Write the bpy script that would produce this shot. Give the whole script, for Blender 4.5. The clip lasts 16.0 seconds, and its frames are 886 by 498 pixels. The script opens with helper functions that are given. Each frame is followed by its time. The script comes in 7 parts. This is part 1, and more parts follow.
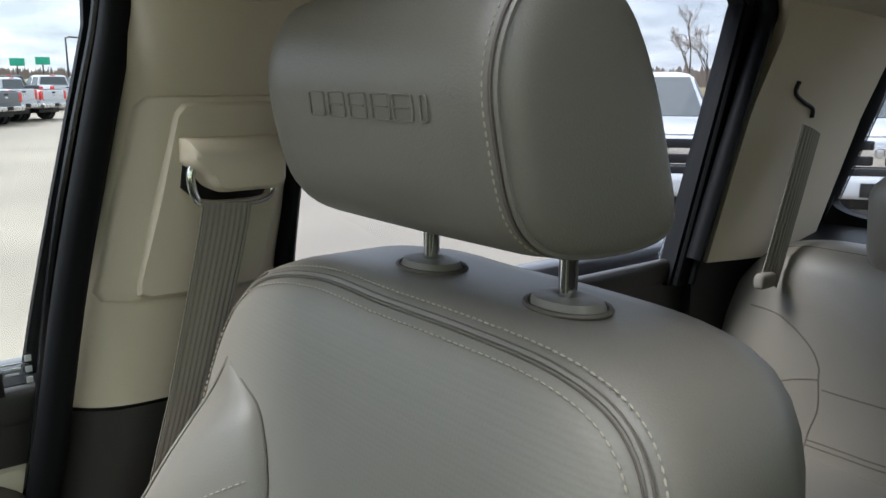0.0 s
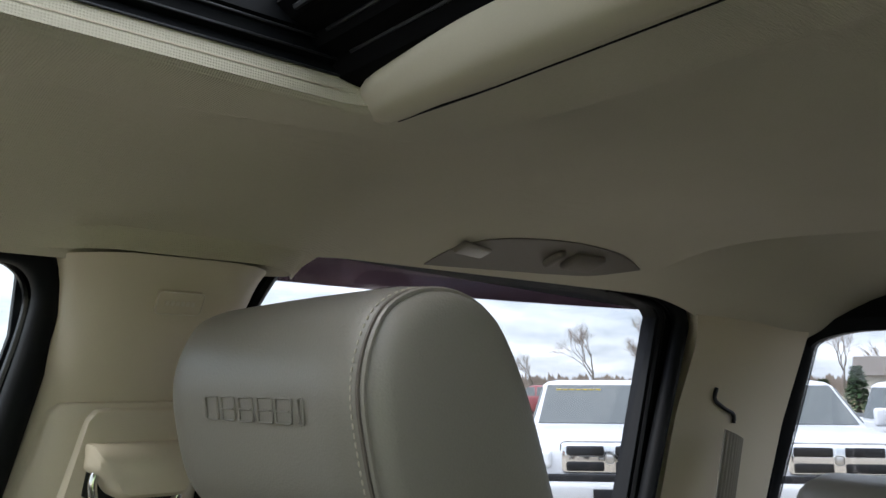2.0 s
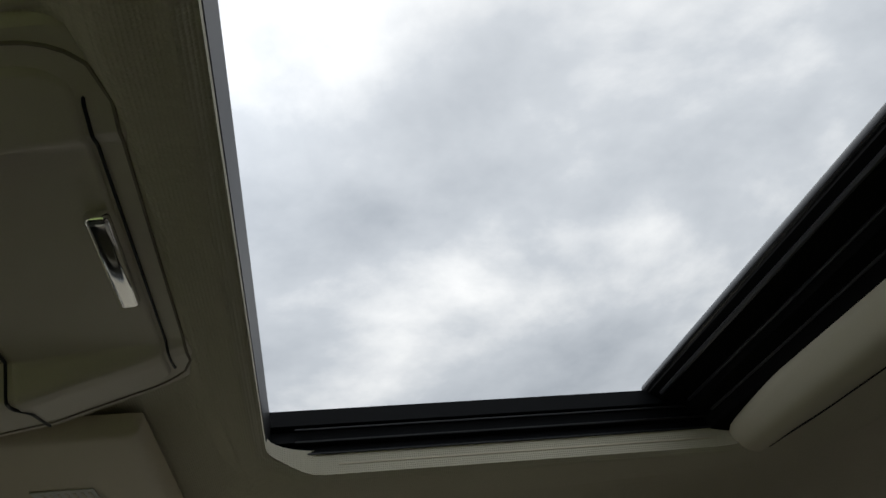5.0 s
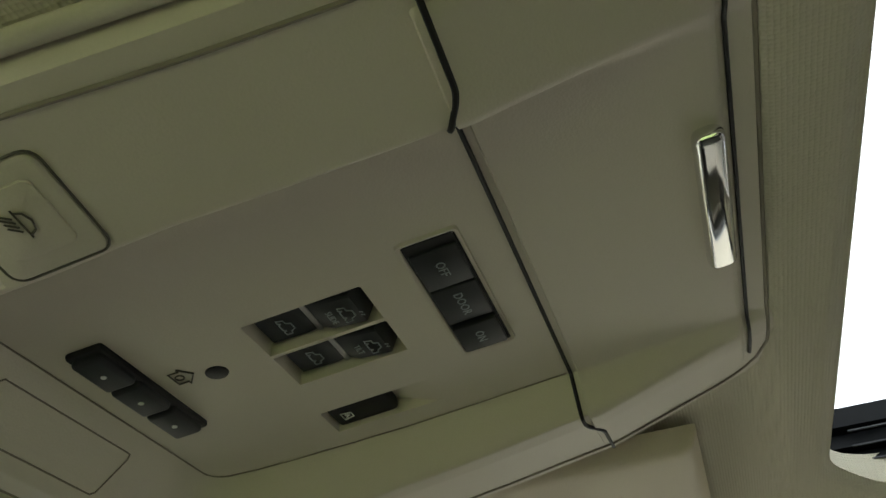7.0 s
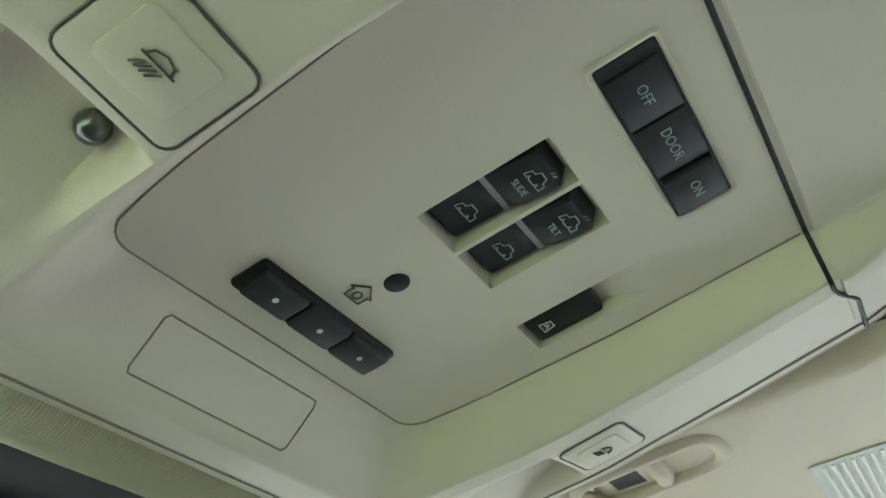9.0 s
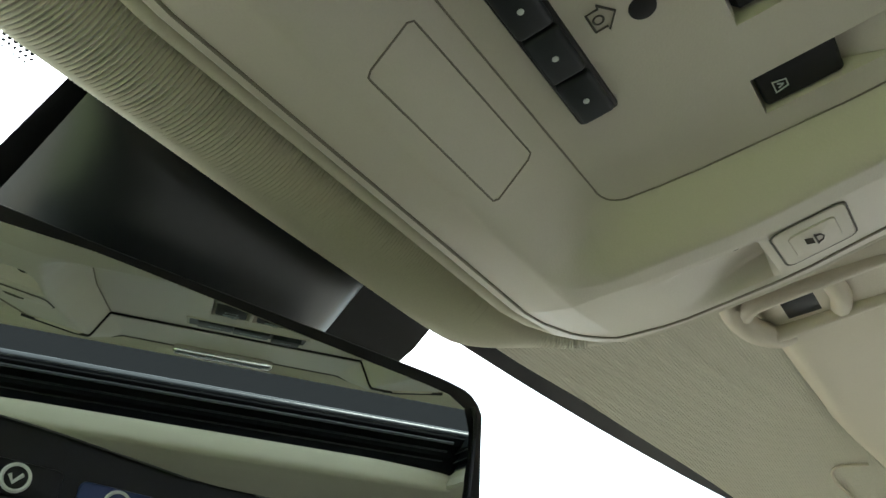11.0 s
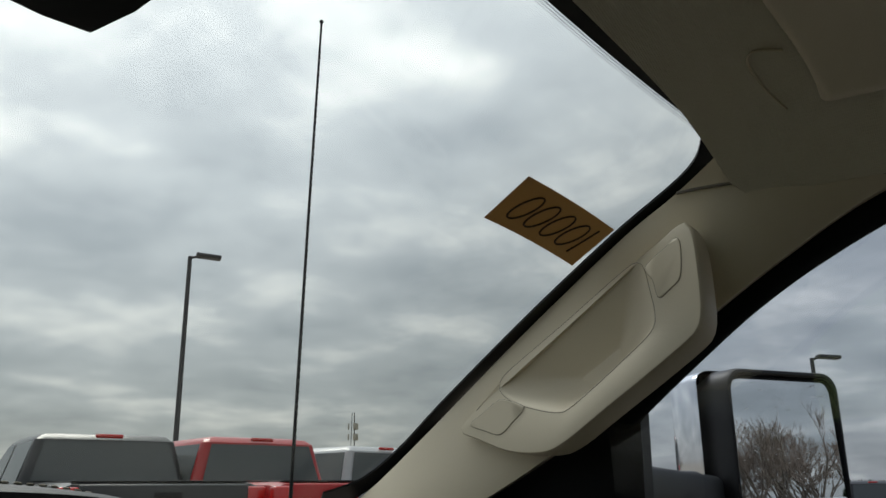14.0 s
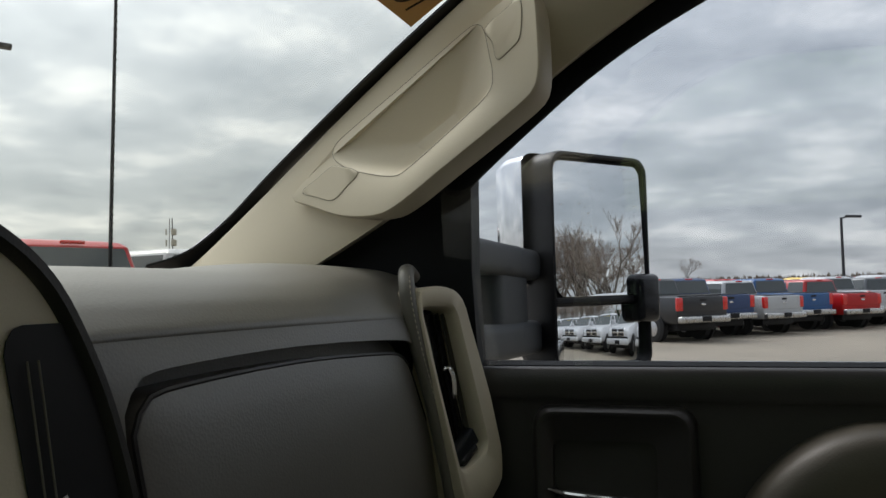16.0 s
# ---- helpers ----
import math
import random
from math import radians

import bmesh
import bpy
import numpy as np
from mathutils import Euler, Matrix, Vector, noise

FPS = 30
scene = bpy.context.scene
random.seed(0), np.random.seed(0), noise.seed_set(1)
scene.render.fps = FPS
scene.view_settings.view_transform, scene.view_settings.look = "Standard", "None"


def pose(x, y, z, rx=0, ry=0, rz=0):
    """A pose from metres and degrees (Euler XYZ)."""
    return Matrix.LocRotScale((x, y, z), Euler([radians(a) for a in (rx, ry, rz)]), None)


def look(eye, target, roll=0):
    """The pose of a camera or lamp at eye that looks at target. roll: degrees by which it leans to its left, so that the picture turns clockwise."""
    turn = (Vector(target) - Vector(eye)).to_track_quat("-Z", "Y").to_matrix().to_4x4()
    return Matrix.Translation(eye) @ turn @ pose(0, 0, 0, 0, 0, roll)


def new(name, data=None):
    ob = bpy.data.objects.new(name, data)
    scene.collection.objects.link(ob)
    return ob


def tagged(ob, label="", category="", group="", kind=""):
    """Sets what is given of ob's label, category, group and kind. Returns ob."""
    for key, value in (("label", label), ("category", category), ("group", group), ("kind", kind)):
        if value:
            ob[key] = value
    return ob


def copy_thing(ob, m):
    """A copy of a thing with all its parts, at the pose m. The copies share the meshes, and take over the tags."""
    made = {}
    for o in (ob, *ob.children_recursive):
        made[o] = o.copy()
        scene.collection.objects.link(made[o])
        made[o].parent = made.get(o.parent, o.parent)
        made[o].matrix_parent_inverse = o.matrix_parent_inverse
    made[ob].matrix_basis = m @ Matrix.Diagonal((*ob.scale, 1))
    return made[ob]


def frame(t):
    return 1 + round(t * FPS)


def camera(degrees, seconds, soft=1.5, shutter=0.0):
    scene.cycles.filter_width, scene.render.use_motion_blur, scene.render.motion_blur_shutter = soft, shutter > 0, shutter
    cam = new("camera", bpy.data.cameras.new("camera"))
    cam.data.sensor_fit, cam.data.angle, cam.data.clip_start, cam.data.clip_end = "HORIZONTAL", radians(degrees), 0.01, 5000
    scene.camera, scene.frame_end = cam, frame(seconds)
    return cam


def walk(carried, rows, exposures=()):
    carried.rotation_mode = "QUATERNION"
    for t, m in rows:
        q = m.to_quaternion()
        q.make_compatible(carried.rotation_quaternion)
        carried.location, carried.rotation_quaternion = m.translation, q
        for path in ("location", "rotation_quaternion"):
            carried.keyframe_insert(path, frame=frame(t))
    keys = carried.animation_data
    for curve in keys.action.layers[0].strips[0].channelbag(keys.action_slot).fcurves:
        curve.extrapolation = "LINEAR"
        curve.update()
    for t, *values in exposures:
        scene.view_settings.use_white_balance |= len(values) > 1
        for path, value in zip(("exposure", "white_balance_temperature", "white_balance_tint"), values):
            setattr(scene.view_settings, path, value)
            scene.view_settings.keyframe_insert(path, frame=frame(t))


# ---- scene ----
cam = camera(56.4, 16.0)
PATH = [
    (0, (-0.051, 0.219, 1.641), (1.484, -0.996, 1.232), 0.2),
    (0.5, (-0.057, 0.219, 1.646), (1.434, -1.102, 1.461), 0.2),
    (1, (-0.058, 0.217, 1.639), (1.434, -1.115, 1.662), 0.2),
    (1.5, (-0.087, 0.207, 1.646), (1.403, -1.113, 1.84), 0.1),
    (2, (-0.112, 0.197, 1.639), (1.383, -1.091, 1.964), 0.1),
    (2.5, (-0.173, 0.21, 1.627), (1.316, -1.066, 2.021), -0.1),
    (3, (-0.239, 0.216, 1.626), (1.296, -0.959, 2.139), -0.5),
    (3.5, (-0.288, 0.223, 1.615), (1.362, -0.727, 2.225), -1.1),
    (6, (-0.343, 0.32, 1.632), (1.236, 0.31, 2.86), -8.9),
    (6.5, (-0.312, 0.357, 1.634), (1.27, 0.602, 2.833), -5.4),
    (7, (-0.251, 0.379, 1.645), (1.282, 0.801, 2.859), -5.5),
    (7.5, (-0.217, 0.411, 1.652), (1.258, 0.942, 2.895), -6.8),
    (8, (-0.201, 0.426, 1.654), (1.226, 1.028, 2.919), -7.6),
    (10.3, (-0.193, 0.445, 1.602), (1.166, 1.162, 2.882), -8.5),
    (10.5, (-0.195, 0.461, 1.6), (1.161, 1.195, 2.874), -7.6),
    (11, (-0.182, 0.514, 1.597), (1.199, 1.379, 2.757), -2.9),
    (11.5, (-0.184, 0.561, 1.594), (1.259, 1.484, 2.627), -2.7),
    (12, (-0.192, 0.567, 1.596), (1.271, 1.522, 2.569), -2.6),
    (12.5, (-0.197, 0.558, 1.595), (1.275, 1.538, 2.53), -2.4),
    (13, (-0.188, 0.537, 1.558), (1.32, 1.539, 2.408), -2.3),
    (13.5, (-0.164, 0.498, 1.512), (1.391, 1.523, 2.241), -0.9),
    (14, (-0.134, 0.507, 1.474), (1.515, 1.49, 2.037), -0.6),
    (14.5, (-0.105, 0.51, 1.441), (1.705, 1.283, 1.797), -1.3),
    (15, (-0.096, 0.517, 1.437), (1.786, 1.178, 1.59), -1.5),
    (15.5, (-0.121, 0.525, 1.447), (1.77, 1.168, 1.551), -1.3),
    (16, (-0.116, 0.53, 1.43), (1.775, 1.173, 1.53), -1.4),
]
EXPOSURES = [(0, 1.57, 6250, 10), (1, 1.65, 6450, 10), (2, 1.72, 6400, 10), (2.6, 1.8, 6400, 9), (3.0, 1.6, 6500, 8), (3.5, 0.15, 6500, 9), (6.0, 0.1, 6700, 6), (6.5, 1.45, 6700, 4), (7.0, 1.95, 6700, 4), (7.5, 2.25, 6300, 5), (8.0, 3.25, 5850, 5),
             (10.3, 3.4, 5550, 6), (11.0, 2.7, 6050, 6), (11.5, 1.7, 6500, 8), (12.0, 0.8, 6500, 12), (12.5, 0.32, 6500, 8), (13.0, 0.2, 6500, 10), (13.5, 0.0, 6400, 12), (14.0, -0.22, 6400, 12), (14.5, -0.5, 6500, 12), (15.0, -0.15, 6600, 13), (16, 0.4, 6600, 14)]
walk(cam, [(t, look(eye, target, roll)) for t, eye, target, roll in PATH], EXPOSURES)


# ---------------- light ----------------
world = bpy.data.worlds.new("overcast_sky")
scene.world = world
world.use_nodes = True
wn, wl = world.node_tree.nodes, world.node_tree.links
wn.clear()
w_out = wn.new("ShaderNodeOutputWorld")
w_bg = wn.new("ShaderNodeBackground")
w_sky = wn.new("ShaderNodeTexSky")
w_sky.sky_type, w_sky.sun_disc = "NISHITA", False
w_sky.sun_elevation, w_sky.sun_rotation = radians(49), radians(27)
w_co = wn.new("ShaderNodeTexCoord")
w_sep = wn.new("ShaderNodeSeparateXYZ")
wl.new(w_co.outputs["Generated"], w_sep.inputs[0])
# clouds lie on a flat deck overhead, so they close up towards the horizon
w_add = wn.new("ShaderNodeMath")
w_add.operation, w_add.inputs[1].default_value = "ADD", 0.19
wl.new(w_sep.outputs[2], w_add.inputs[0])
w_max = wn.new("ShaderNodeMath")
w_max.operation, w_max.inputs[1].default_value = "MAXIMUM", 0.05
wl.new(w_add.outputs[0], w_max.inputs[0])
w_dx, w_dy = wn.new("ShaderNodeMath"), wn.new("ShaderNodeMath")
w_cmb = wn.new("ShaderNodeCombineXYZ")
for i, nd in enumerate((w_dx, w_dy)):
    nd.operation = "DIVIDE"
    wl.new(w_sep.outputs[i], nd.inputs[0])
    wl.new(w_max.outputs[0], nd.inputs[1])
    wl.new(nd.outputs[0], w_cmb.inputs[i])
w_n1 = wn.new("ShaderNodeTexNoise")
w_n1.inputs["Scale"].default_value, w_n1.inputs["Detail"].default_value = 2.1, 9
w_n1.inputs["Roughness"].default_value, w_n1.inputs["Distortion"].default_value = 0.55, 0.12
wl.new(w_cmb.outputs[0], w_n1.inputs["Vector"])
w_r1 = wn.new("ShaderNodeValToRGB")
w_r1.color_ramp.elements[0].position, w_r1.color_ramp.elements[0].color = 0.32, (0.38, 0.41, 0.45, 1)
w_r1.color_ramp.elements[1].position, w_r1.color_ramp.elements[1].color = 0.72, (0.95, 0.955, 0.96, 1)
w_mid = w_r1.color_ramp.elements.new(0.52)
w_mid.color = (0.55, 0.58, 0.62, 1)
wl.new(w_n1.outputs["Fac"], w_r1.inputs[0])
w_mix = wn.new("ShaderNodeMix")
w_mix.data_type = "RGBA"
w_mix.inputs["Factor"].default_value = 0.985
wl.new(w_sky.outputs[0], w_mix.inputs["A"])
# overhead the deck is seen through its thin side and looks more even
w_even = wn.new("ShaderNodeMapRange")
w_even.inputs["From Min"].default_value, w_even.inputs["From Max"].default_value = 0.55, 0.95
w_even.inputs["To Min"].default_value, w_even.inputs["To Max"].default_value = 0.0, 0.55
wl.new(w_sep.outputs[2], w_even.inputs["Value"])
w_soft = wn.new("ShaderNodeMix")
w_soft.data_type = "RGBA"
w_soft.inputs["B"].default_value = (0.62, 0.64, 0.67, 1)
wl.new(w_even.outputs[0], w_soft.inputs["Factor"])
wl.new(w_r1.outputs[0], w_soft.inputs["A"])
wl.new(w_soft.outputs["Result"], w_mix.inputs["B"])
# an overcast sky is brighter overhead than at the horizon
w_up = wn.new("ShaderNodeMapRange")
w_up.interpolation_type = "SMOOTHSTEP"
w_up.inputs["From Min"].default_value, w_up.inputs["From Max"].default_value = 0.0, 0.65
w_up.inputs["To Min"].default_value, w_up.inputs["To Max"].default_value = 0.64, 1.05
wl.new(w_sep.outputs[2], w_up.inputs["Value"])
w_sc = wn.new("ShaderNodeVectorMath")
w_sc.operation = "SCALE"
wl.new(w_mix.outputs["Result"], w_sc.inputs[0])
# the cloud deck is thinner, and so brighter, round the hidden sun
SUN_DIR = Vector((0.30, 0.58, 0.755)).normalized()
w_dot = wn.new("ShaderNodeVectorMath")
w_dot.operation = "DOT_PRODUCT"
wl.new(w_co.outputs["Generated"], w_dot.inputs[0])
w_dot.inputs[1].default_value = SUN_DIR
w_glow = wn.new("ShaderNodeMapRange")
w_glow.interpolation_type = "SMOOTHSTEP"
w_glow.inputs["From Min"].default_value, w_glow.inputs["From Max"].default_value = 0.60, 1.0
w_glow.inputs["To Min"].default_value, w_glow.inputs["To Max"].default_value = 1.0, 1.75
wl.new(w_dot.outputs["Value"], w_glow.inputs["Value"])
w_mul = wn.new("ShaderNodeMath")
w_mul.operation = "MULTIPLY"
wl.new(w_up.outputs[0], w_mul.inputs[0])
wl.new(w_glow.outputs[0], w_mul.inputs[1])
wl.new(w_mul.outputs[0], w_sc.inputs["Scale"])
wl.new(w_sc.outputs[0], w_bg.inputs["Color"])
w_bg.inputs["Strength"].default_value = 1.0
wl.new(w_bg.outputs[0], w_out.inputs[0])

sun = new("sun", bpy.data.lights.new("sun", "SUN"))
sun.data.energy, sun.data.angle, sun.data.color = 1.5, radians(25), (1.0, 0.97, 0.93)
sun.matrix_world = look(SUN_DIR * 30, (0, 0, 0))

# ---------------- materials ----------------
def material(name, color, rough=0.5, metal=0.0, grain=0.0, scale=300.0, vary=0.08, coat=0.0, coarse=6.0, spec=0.5, weave=0.0, weave_scale=900.0):
    m = bpy.data.materials.new(name)
    m.use_nodes = True
    n, l = m.node_tree.nodes, m.node_tree.links
    b = n["Principled BSDF"]
    b.inputs["Metallic"].default_value = metal
    b.inputs["Coat Weight"].default_value = coat
    b.inputs["Coat Roughness"].default_value = 0.08
    b.inputs["Specular IOR Level"].default_value = spec
    tc = n.new("ShaderNodeTexCoord")
    big = n.new("ShaderNodeTexNoise")
    big.inputs["Scale"].default_value, big.inputs["Detail"].default_value = coarse, 5
    fine = n.new("ShaderNodeTexNoise")
    fine.inputs["Scale"].default_value, fine.inputs["Detail"].default_value = scale, 3
    for t in (big, fine):
        l.new(tc.outputs["Object"], t.inputs["Vector"])
    add = n.new("ShaderNodeMath")
    add.operation = "ADD"
    l.new(big.outputs["Fac"], add.inputs[0])
    l.new(fine.outputs["Fac"], add.inputs[1])
    ramp = n.new("ShaderNodeMapRange")
    ramp.inputs["From Min"].default_value, ramp.inputs["From Max"].default_value = 0.6, 1.4
    ramp.inputs["To Min"].default_value, ramp.inputs["To Max"].default_value = 1 - vary, 1 + vary
    l.new(add.outputs[0], ramp.inputs["Value"])
    mul = n.new("ShaderNodeVectorMath")
    mul.operation = "SCALE"
    mul.inputs[0].default_value = color
    l.new(ramp.outputs[0], mul.inputs["Scale"])
    l.new(mul.outputs[0], b.inputs["Base Color"])
    rr = n.new("ShaderNodeMapRange")
    rr.inputs["To Min"].default_value, rr.inputs["To Max"].default_value = max(rough - 0.07, 0.3 * rough), min(rough + min(0.07, 0.3 * rough), 1)
    l.new(big.outputs["Fac"], rr.inputs["Value"])
    l.new(rr.outputs[0], b.inputs["Roughness"])
    if grain or weave:
        bump = n.new("ShaderNodeBump")
        bump.inputs["Distance"].default_value = 0.001
        if weave:
            wv = n.new("ShaderNodeTexVoronoi")
            wv.inputs["Scale"].default_value, wv.inputs["Randomness"].default_value = weave_scale, 0.12
            l.new(tc.outputs["Object"], wv.inputs["Vector"])
            l.new(wv.outputs["Distance"], bump.inputs["Height"])
            bump.inputs["Strength"].default_value = weave
        else:
            vor = n.new("ShaderNodeTexVoronoi")
            vor.inputs["Scale"].default_value = scale * 0.8
            l.new(tc.outputs["Object"], vor.inputs["Vector"])
            l.new(vor.outputs["Distance"], bump.inputs["Height"])
            bump.inputs["Strength"].default_value = grain
        l.new(bump.outputs[0], b.inputs["Normal"])
    return m


def pane_material(name, tint, gloss=0.05):
    m = bpy.data.materials.new(name)
    m.use_nodes = True
    n, l = m.node_tree.nodes, m.node_tree.links
    n.remove(n["Principled BSDF"])
    tr, gl, mx = n.new("ShaderNodeBsdfTransparent"), n.new("ShaderNodeBsdfGlossy"), n.new("ShaderNodeMixShader")
    tr.inputs["Color"].default_value = (*tint, 1)
    gl.inputs["Roughness"].default_value = 0.0
    mx.inputs[0].default_value = gloss
    l.new(tr.outputs[0], mx.inputs[1])
    l.new(gl.outputs[0], mx.inputs[2])
    l.new(mx.outputs[0], n["Material Output"].inputs[0])
    return m


def glow_material(name, color, strength):
    m = bpy.data.materials.new(name)
    m.use_nodes = True
    b = m.node_tree.nodes["Principled BSDF"]
    b.inputs["Base Color"].default_value = (*color, 1)
    b.inputs["Emission Color"].default_value = (*color, 1)
    b.inputs["Emission Strength"].default_value = strength
    return m


M_KNIT = material("beige_ribbed_knit", (0.60, 0.56, 0.45), 0.95, vary=0.05, scale=900, spec=0.1)
M_TRIM = material("beige_trim_plastic", (0.60, 0.53, 0.405), 0.5, grain=0.10, scale=900, vary=0.035)
M_CONSOLE = material("beige_console_plastic", (0.62, 0.565, 0.47), 0.42, grain=0.06, scale=1200, vary=0.03)
M_CLOTH = material("beige_headliner_knit", (0.60, 0.56, 0.45), 0.95, vary=0.05, scale=700, weave=0.8, weave_scale=560, spec=0.1)
M_LEATHER = material("dune_leather", (0.235, 0.217, 0.187), 0.42, grain=0.16, scale=700, vary=0.05)
M_LEATHER_PERF = material("dune_leather_perforated", (0.265, 0.246, 0.212), 0.5, vary=0.05, scale=700, weave=0.22, weave_scale=260)
# also carries the shade of the coat hook pod in its colour
M_TAUPE = material("taupe_plastic_and_pod_shade", (0.16, 0.14, 0.115), 0.6, vary=0.06)
# near-opaque pane for the unseen driver side, added to cut the light entering
M_GLASS_DARK = pane_material("light_cutting_pane", (0.06, 0.065, 0.065), 0.05)
# far darker than the beige trim plastic
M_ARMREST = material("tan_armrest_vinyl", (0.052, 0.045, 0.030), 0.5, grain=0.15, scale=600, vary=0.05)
M_ETCH = material("etched_white", (0.5, 0.52, 0.52), 0.7)
M_SEAM = material("dark_seam", (0.14, 0.12, 0.10), 0.7)
M_STITCH = material("tan_thread", (0.48, 0.43, 0.35), 0.8)
M_BELT = material("taupe_webbing", (0.26, 0.235, 0.20), 0.85, vary=0.10, scale=1500)
M_COCOA = material("cocoa_dash_vinyl", (0.130, 0.120, 0.100), 0.46, spec=1.0, grain=0.15, scale=520, vary=0.10)
M_DARK = material("dark_brown_plastic", (0.027, 0.025, 0.023), 0.42, grain=0.12, scale=600, vary=0.08)
M_BLACK = material("black_plastic", (0.008, 0.008, 0.009), 0.45, vary=0.10, spec=0.3)
M_RUBBER = material("black_rubber_seal", (0.006, 0.0068, 0.0080), 0.55, vary=0.15, scale=200, spec=0.12)
M_GLOSSBLACK = material("gloss_black_plastic", (0.008, 0.0085, 0.0095), 0.2, vary=0.05, spec=0.4)
M_BEAD = material("dark_glassy_bead", (0.16, 0.165, 0.17), 0.14, metal=0.7, vary=0.05)
M_SHROUD = material("satin_black_plastic", (0.022, 0.025, 0.028), 0.32, vary=0.08, spec=0.6)
M_ARM = material("dark_grey_arm_plastic", (0.042, 0.045, 0.048), 0.55, vary=0.2, scale=60, grain=0.2)
M_CHROME = material("chrome", (0.80, 0.80, 0.80), 0.10, metal=1.0, vary=0.03)
M_STEEL = material("brushed_steel", (0.55, 0.54, 0.52), 0.28, metal=1.0, vary=0.05)
M_MIRROR = material("mirror_glass", (0.80, 0.82, 0.82), 0.004, metal=1.0, vary=0.0)
M_DIMMIRROR = material("dimming_mirror_glass", (0.54, 0.60, 0.54), 0.006, metal=1.0, vary=0.0)
M_SWITCH = material("charcoal_switch", (0.016, 0.019, 0.022), 0.42, vary=0.08, spec=0.3)
M_MARK = material("pale_marking", (0.62, 0.64, 0.62), 0.6)
M_LETTER = material("dim_pale_lettering", (0.30, 0.34, 0.36), 0.6)
M_MARK_DARK = material("dark_marking", (0.10, 0.09, 0.07), 0.6)
M_LENS = material("milky_lens", (0.55, 0.53, 0.45), 0.3)
M_LENS_DIM = material("dull_lamp_lens", (0.26, 0.235, 0.20), 0.35)
M_JOINT = material("shaded_joint", (0.24, 0.21, 0.165), 0.7)
M_GLASS = pane_material("clear_pane", (0.94, 0.97, 0.98), 0.05)
# unseen driver's window; green deepened to colour the light that it lets in
M_GLASS_GREEN = pane_material("green_light_tint_pane", (0.83, 0.97, 0.68), 0.04)
M_WINDSHIELD = pane_material("green_tinted_windshield_pane", (0.955, 0.975, 0.93), 0.04)
M_GLASS_TINT = pane_material("tinted_pane", (0.86, 0.88, 0.92), 0.05)
M_VISOR_TINT = pane_material("smoked_deflector", (0.155, 0.115, 0.125), 0.06)
M_PAPER = material("brown_kraft_paper", (0.36, 0.255, 0.135), 0.9, vary=0.08, scale=300)
pn, plk = M_PAPER.node_tree.nodes, M_PAPER.node_tree.links
p_tr, p_mx = pn.new("ShaderNodeBsdfTranslucent"), pn.new("ShaderNodeMixShader")
p_tr.inputs["Color"].default_value, p_mx.inputs[0].default_value = (0.42, 0.29, 0.14, 1), 0.45
plk.new(pn["Principled BSDF"].outputs[0], p_mx.inputs[1])
plk.new(p_tr.outputs[0], p_mx.inputs[2])
plk.new(p_mx.outputs[0], pn["Material Output"].inputs[0])
M_INK = material("black_marker_ink", (0.03, 0.022, 0.018), 0.7)
M_BLUE_BTN = material("navy_button", (0.02, 0.035, 0.12), 0.35)
M_RED_MARK = material("red_marking", (0.45, 0.05, 0.03), 0.5)
M_GREEN_LED = glow_material("green_led", (0.25, 1.0, 0.05), 0.35)


# ---------------- mesh helpers ----------------
def part(name, bm, mat, parent=None, label="", sharp=38):
    me = bpy.data.meshes.new(name)
    bmesh.ops.recalc_face_normals(bm, faces=bm.faces)
    bm.to_mesh(me)
    bm.free()
    me.materials.append(mat)
    me.polygons.foreach_set("use_smooth", [True] * len(me.polygons))
    me.set_sharp_from_angle(angle=radians(sharp))
    ob = new(name, me)
    if parent is not None:
        ob.parent = parent
    if label:
        ob["label"] = label
    return ob


def thing(name, label, category, group="", kind="", at=(0, 0, 0)):
    ob = new(name)
    ob.empty_display_size = 0.05
    ob.location = at
    return tagged(ob, label, category, group, kind)


def V(*a):
    return Vector(a)


def catmull(pts, n=6, closed=False):
    p = [Vector(q) for q in pts]
    out = []
    m = len(p)
    for i in range(m if closed else m - 1):
        a, b, c, d = (p[(i + k) % m] if closed else p[min(max(i + k, 0), m - 1)] for k in (-1, 0, 1, 2))
        for j in range(n):
            t = j / n
            out.append(0.5 * (2 * b + (c - a) * t + (2 * a - 5 * b + 4 * c - d) * t * t + (3 * b - a - 3 * c + d) * t ** 3))
    if not closed:
        out.append(p[-1])
    return out


def resample(pts, n, closed=True):
    p = [Vector(q) for q in pts]
    if closed:
        p.append(p[0])
    d = [0.0]
    for a, b in zip(p, p[1:]):
        d.append(d[-1] + (b - a).length)
    out, j = [], 0
    for i in range(n):
        s = d[-1] * i / (n if closed else n - 1)
        while j < len(p) - 2 and d[j + 1] < s:
            j += 1
        f = (s - d[j]) / max(d[j + 1] - d[j], 1e-9)
        out.append(p[j].lerp(p[j + 1], f))
    return out


def loft(bm, rings, closed=True, cap0=False, cap1=False):
    vs = [[bm.verts.new(p) for p in r] for r in rings]
    n = len(vs[0])
    for a, b in zip(vs, vs[1:]):
        for i in range(n if closed else n - 1):
            j = (i + 1) % n
            bm.faces.new((a[i], a[j], b[j], b[i]))
    if cap0:
        bm.faces.new(vs[0])
    if cap1:
        bm.faces.new(vs[-1])
    return vs


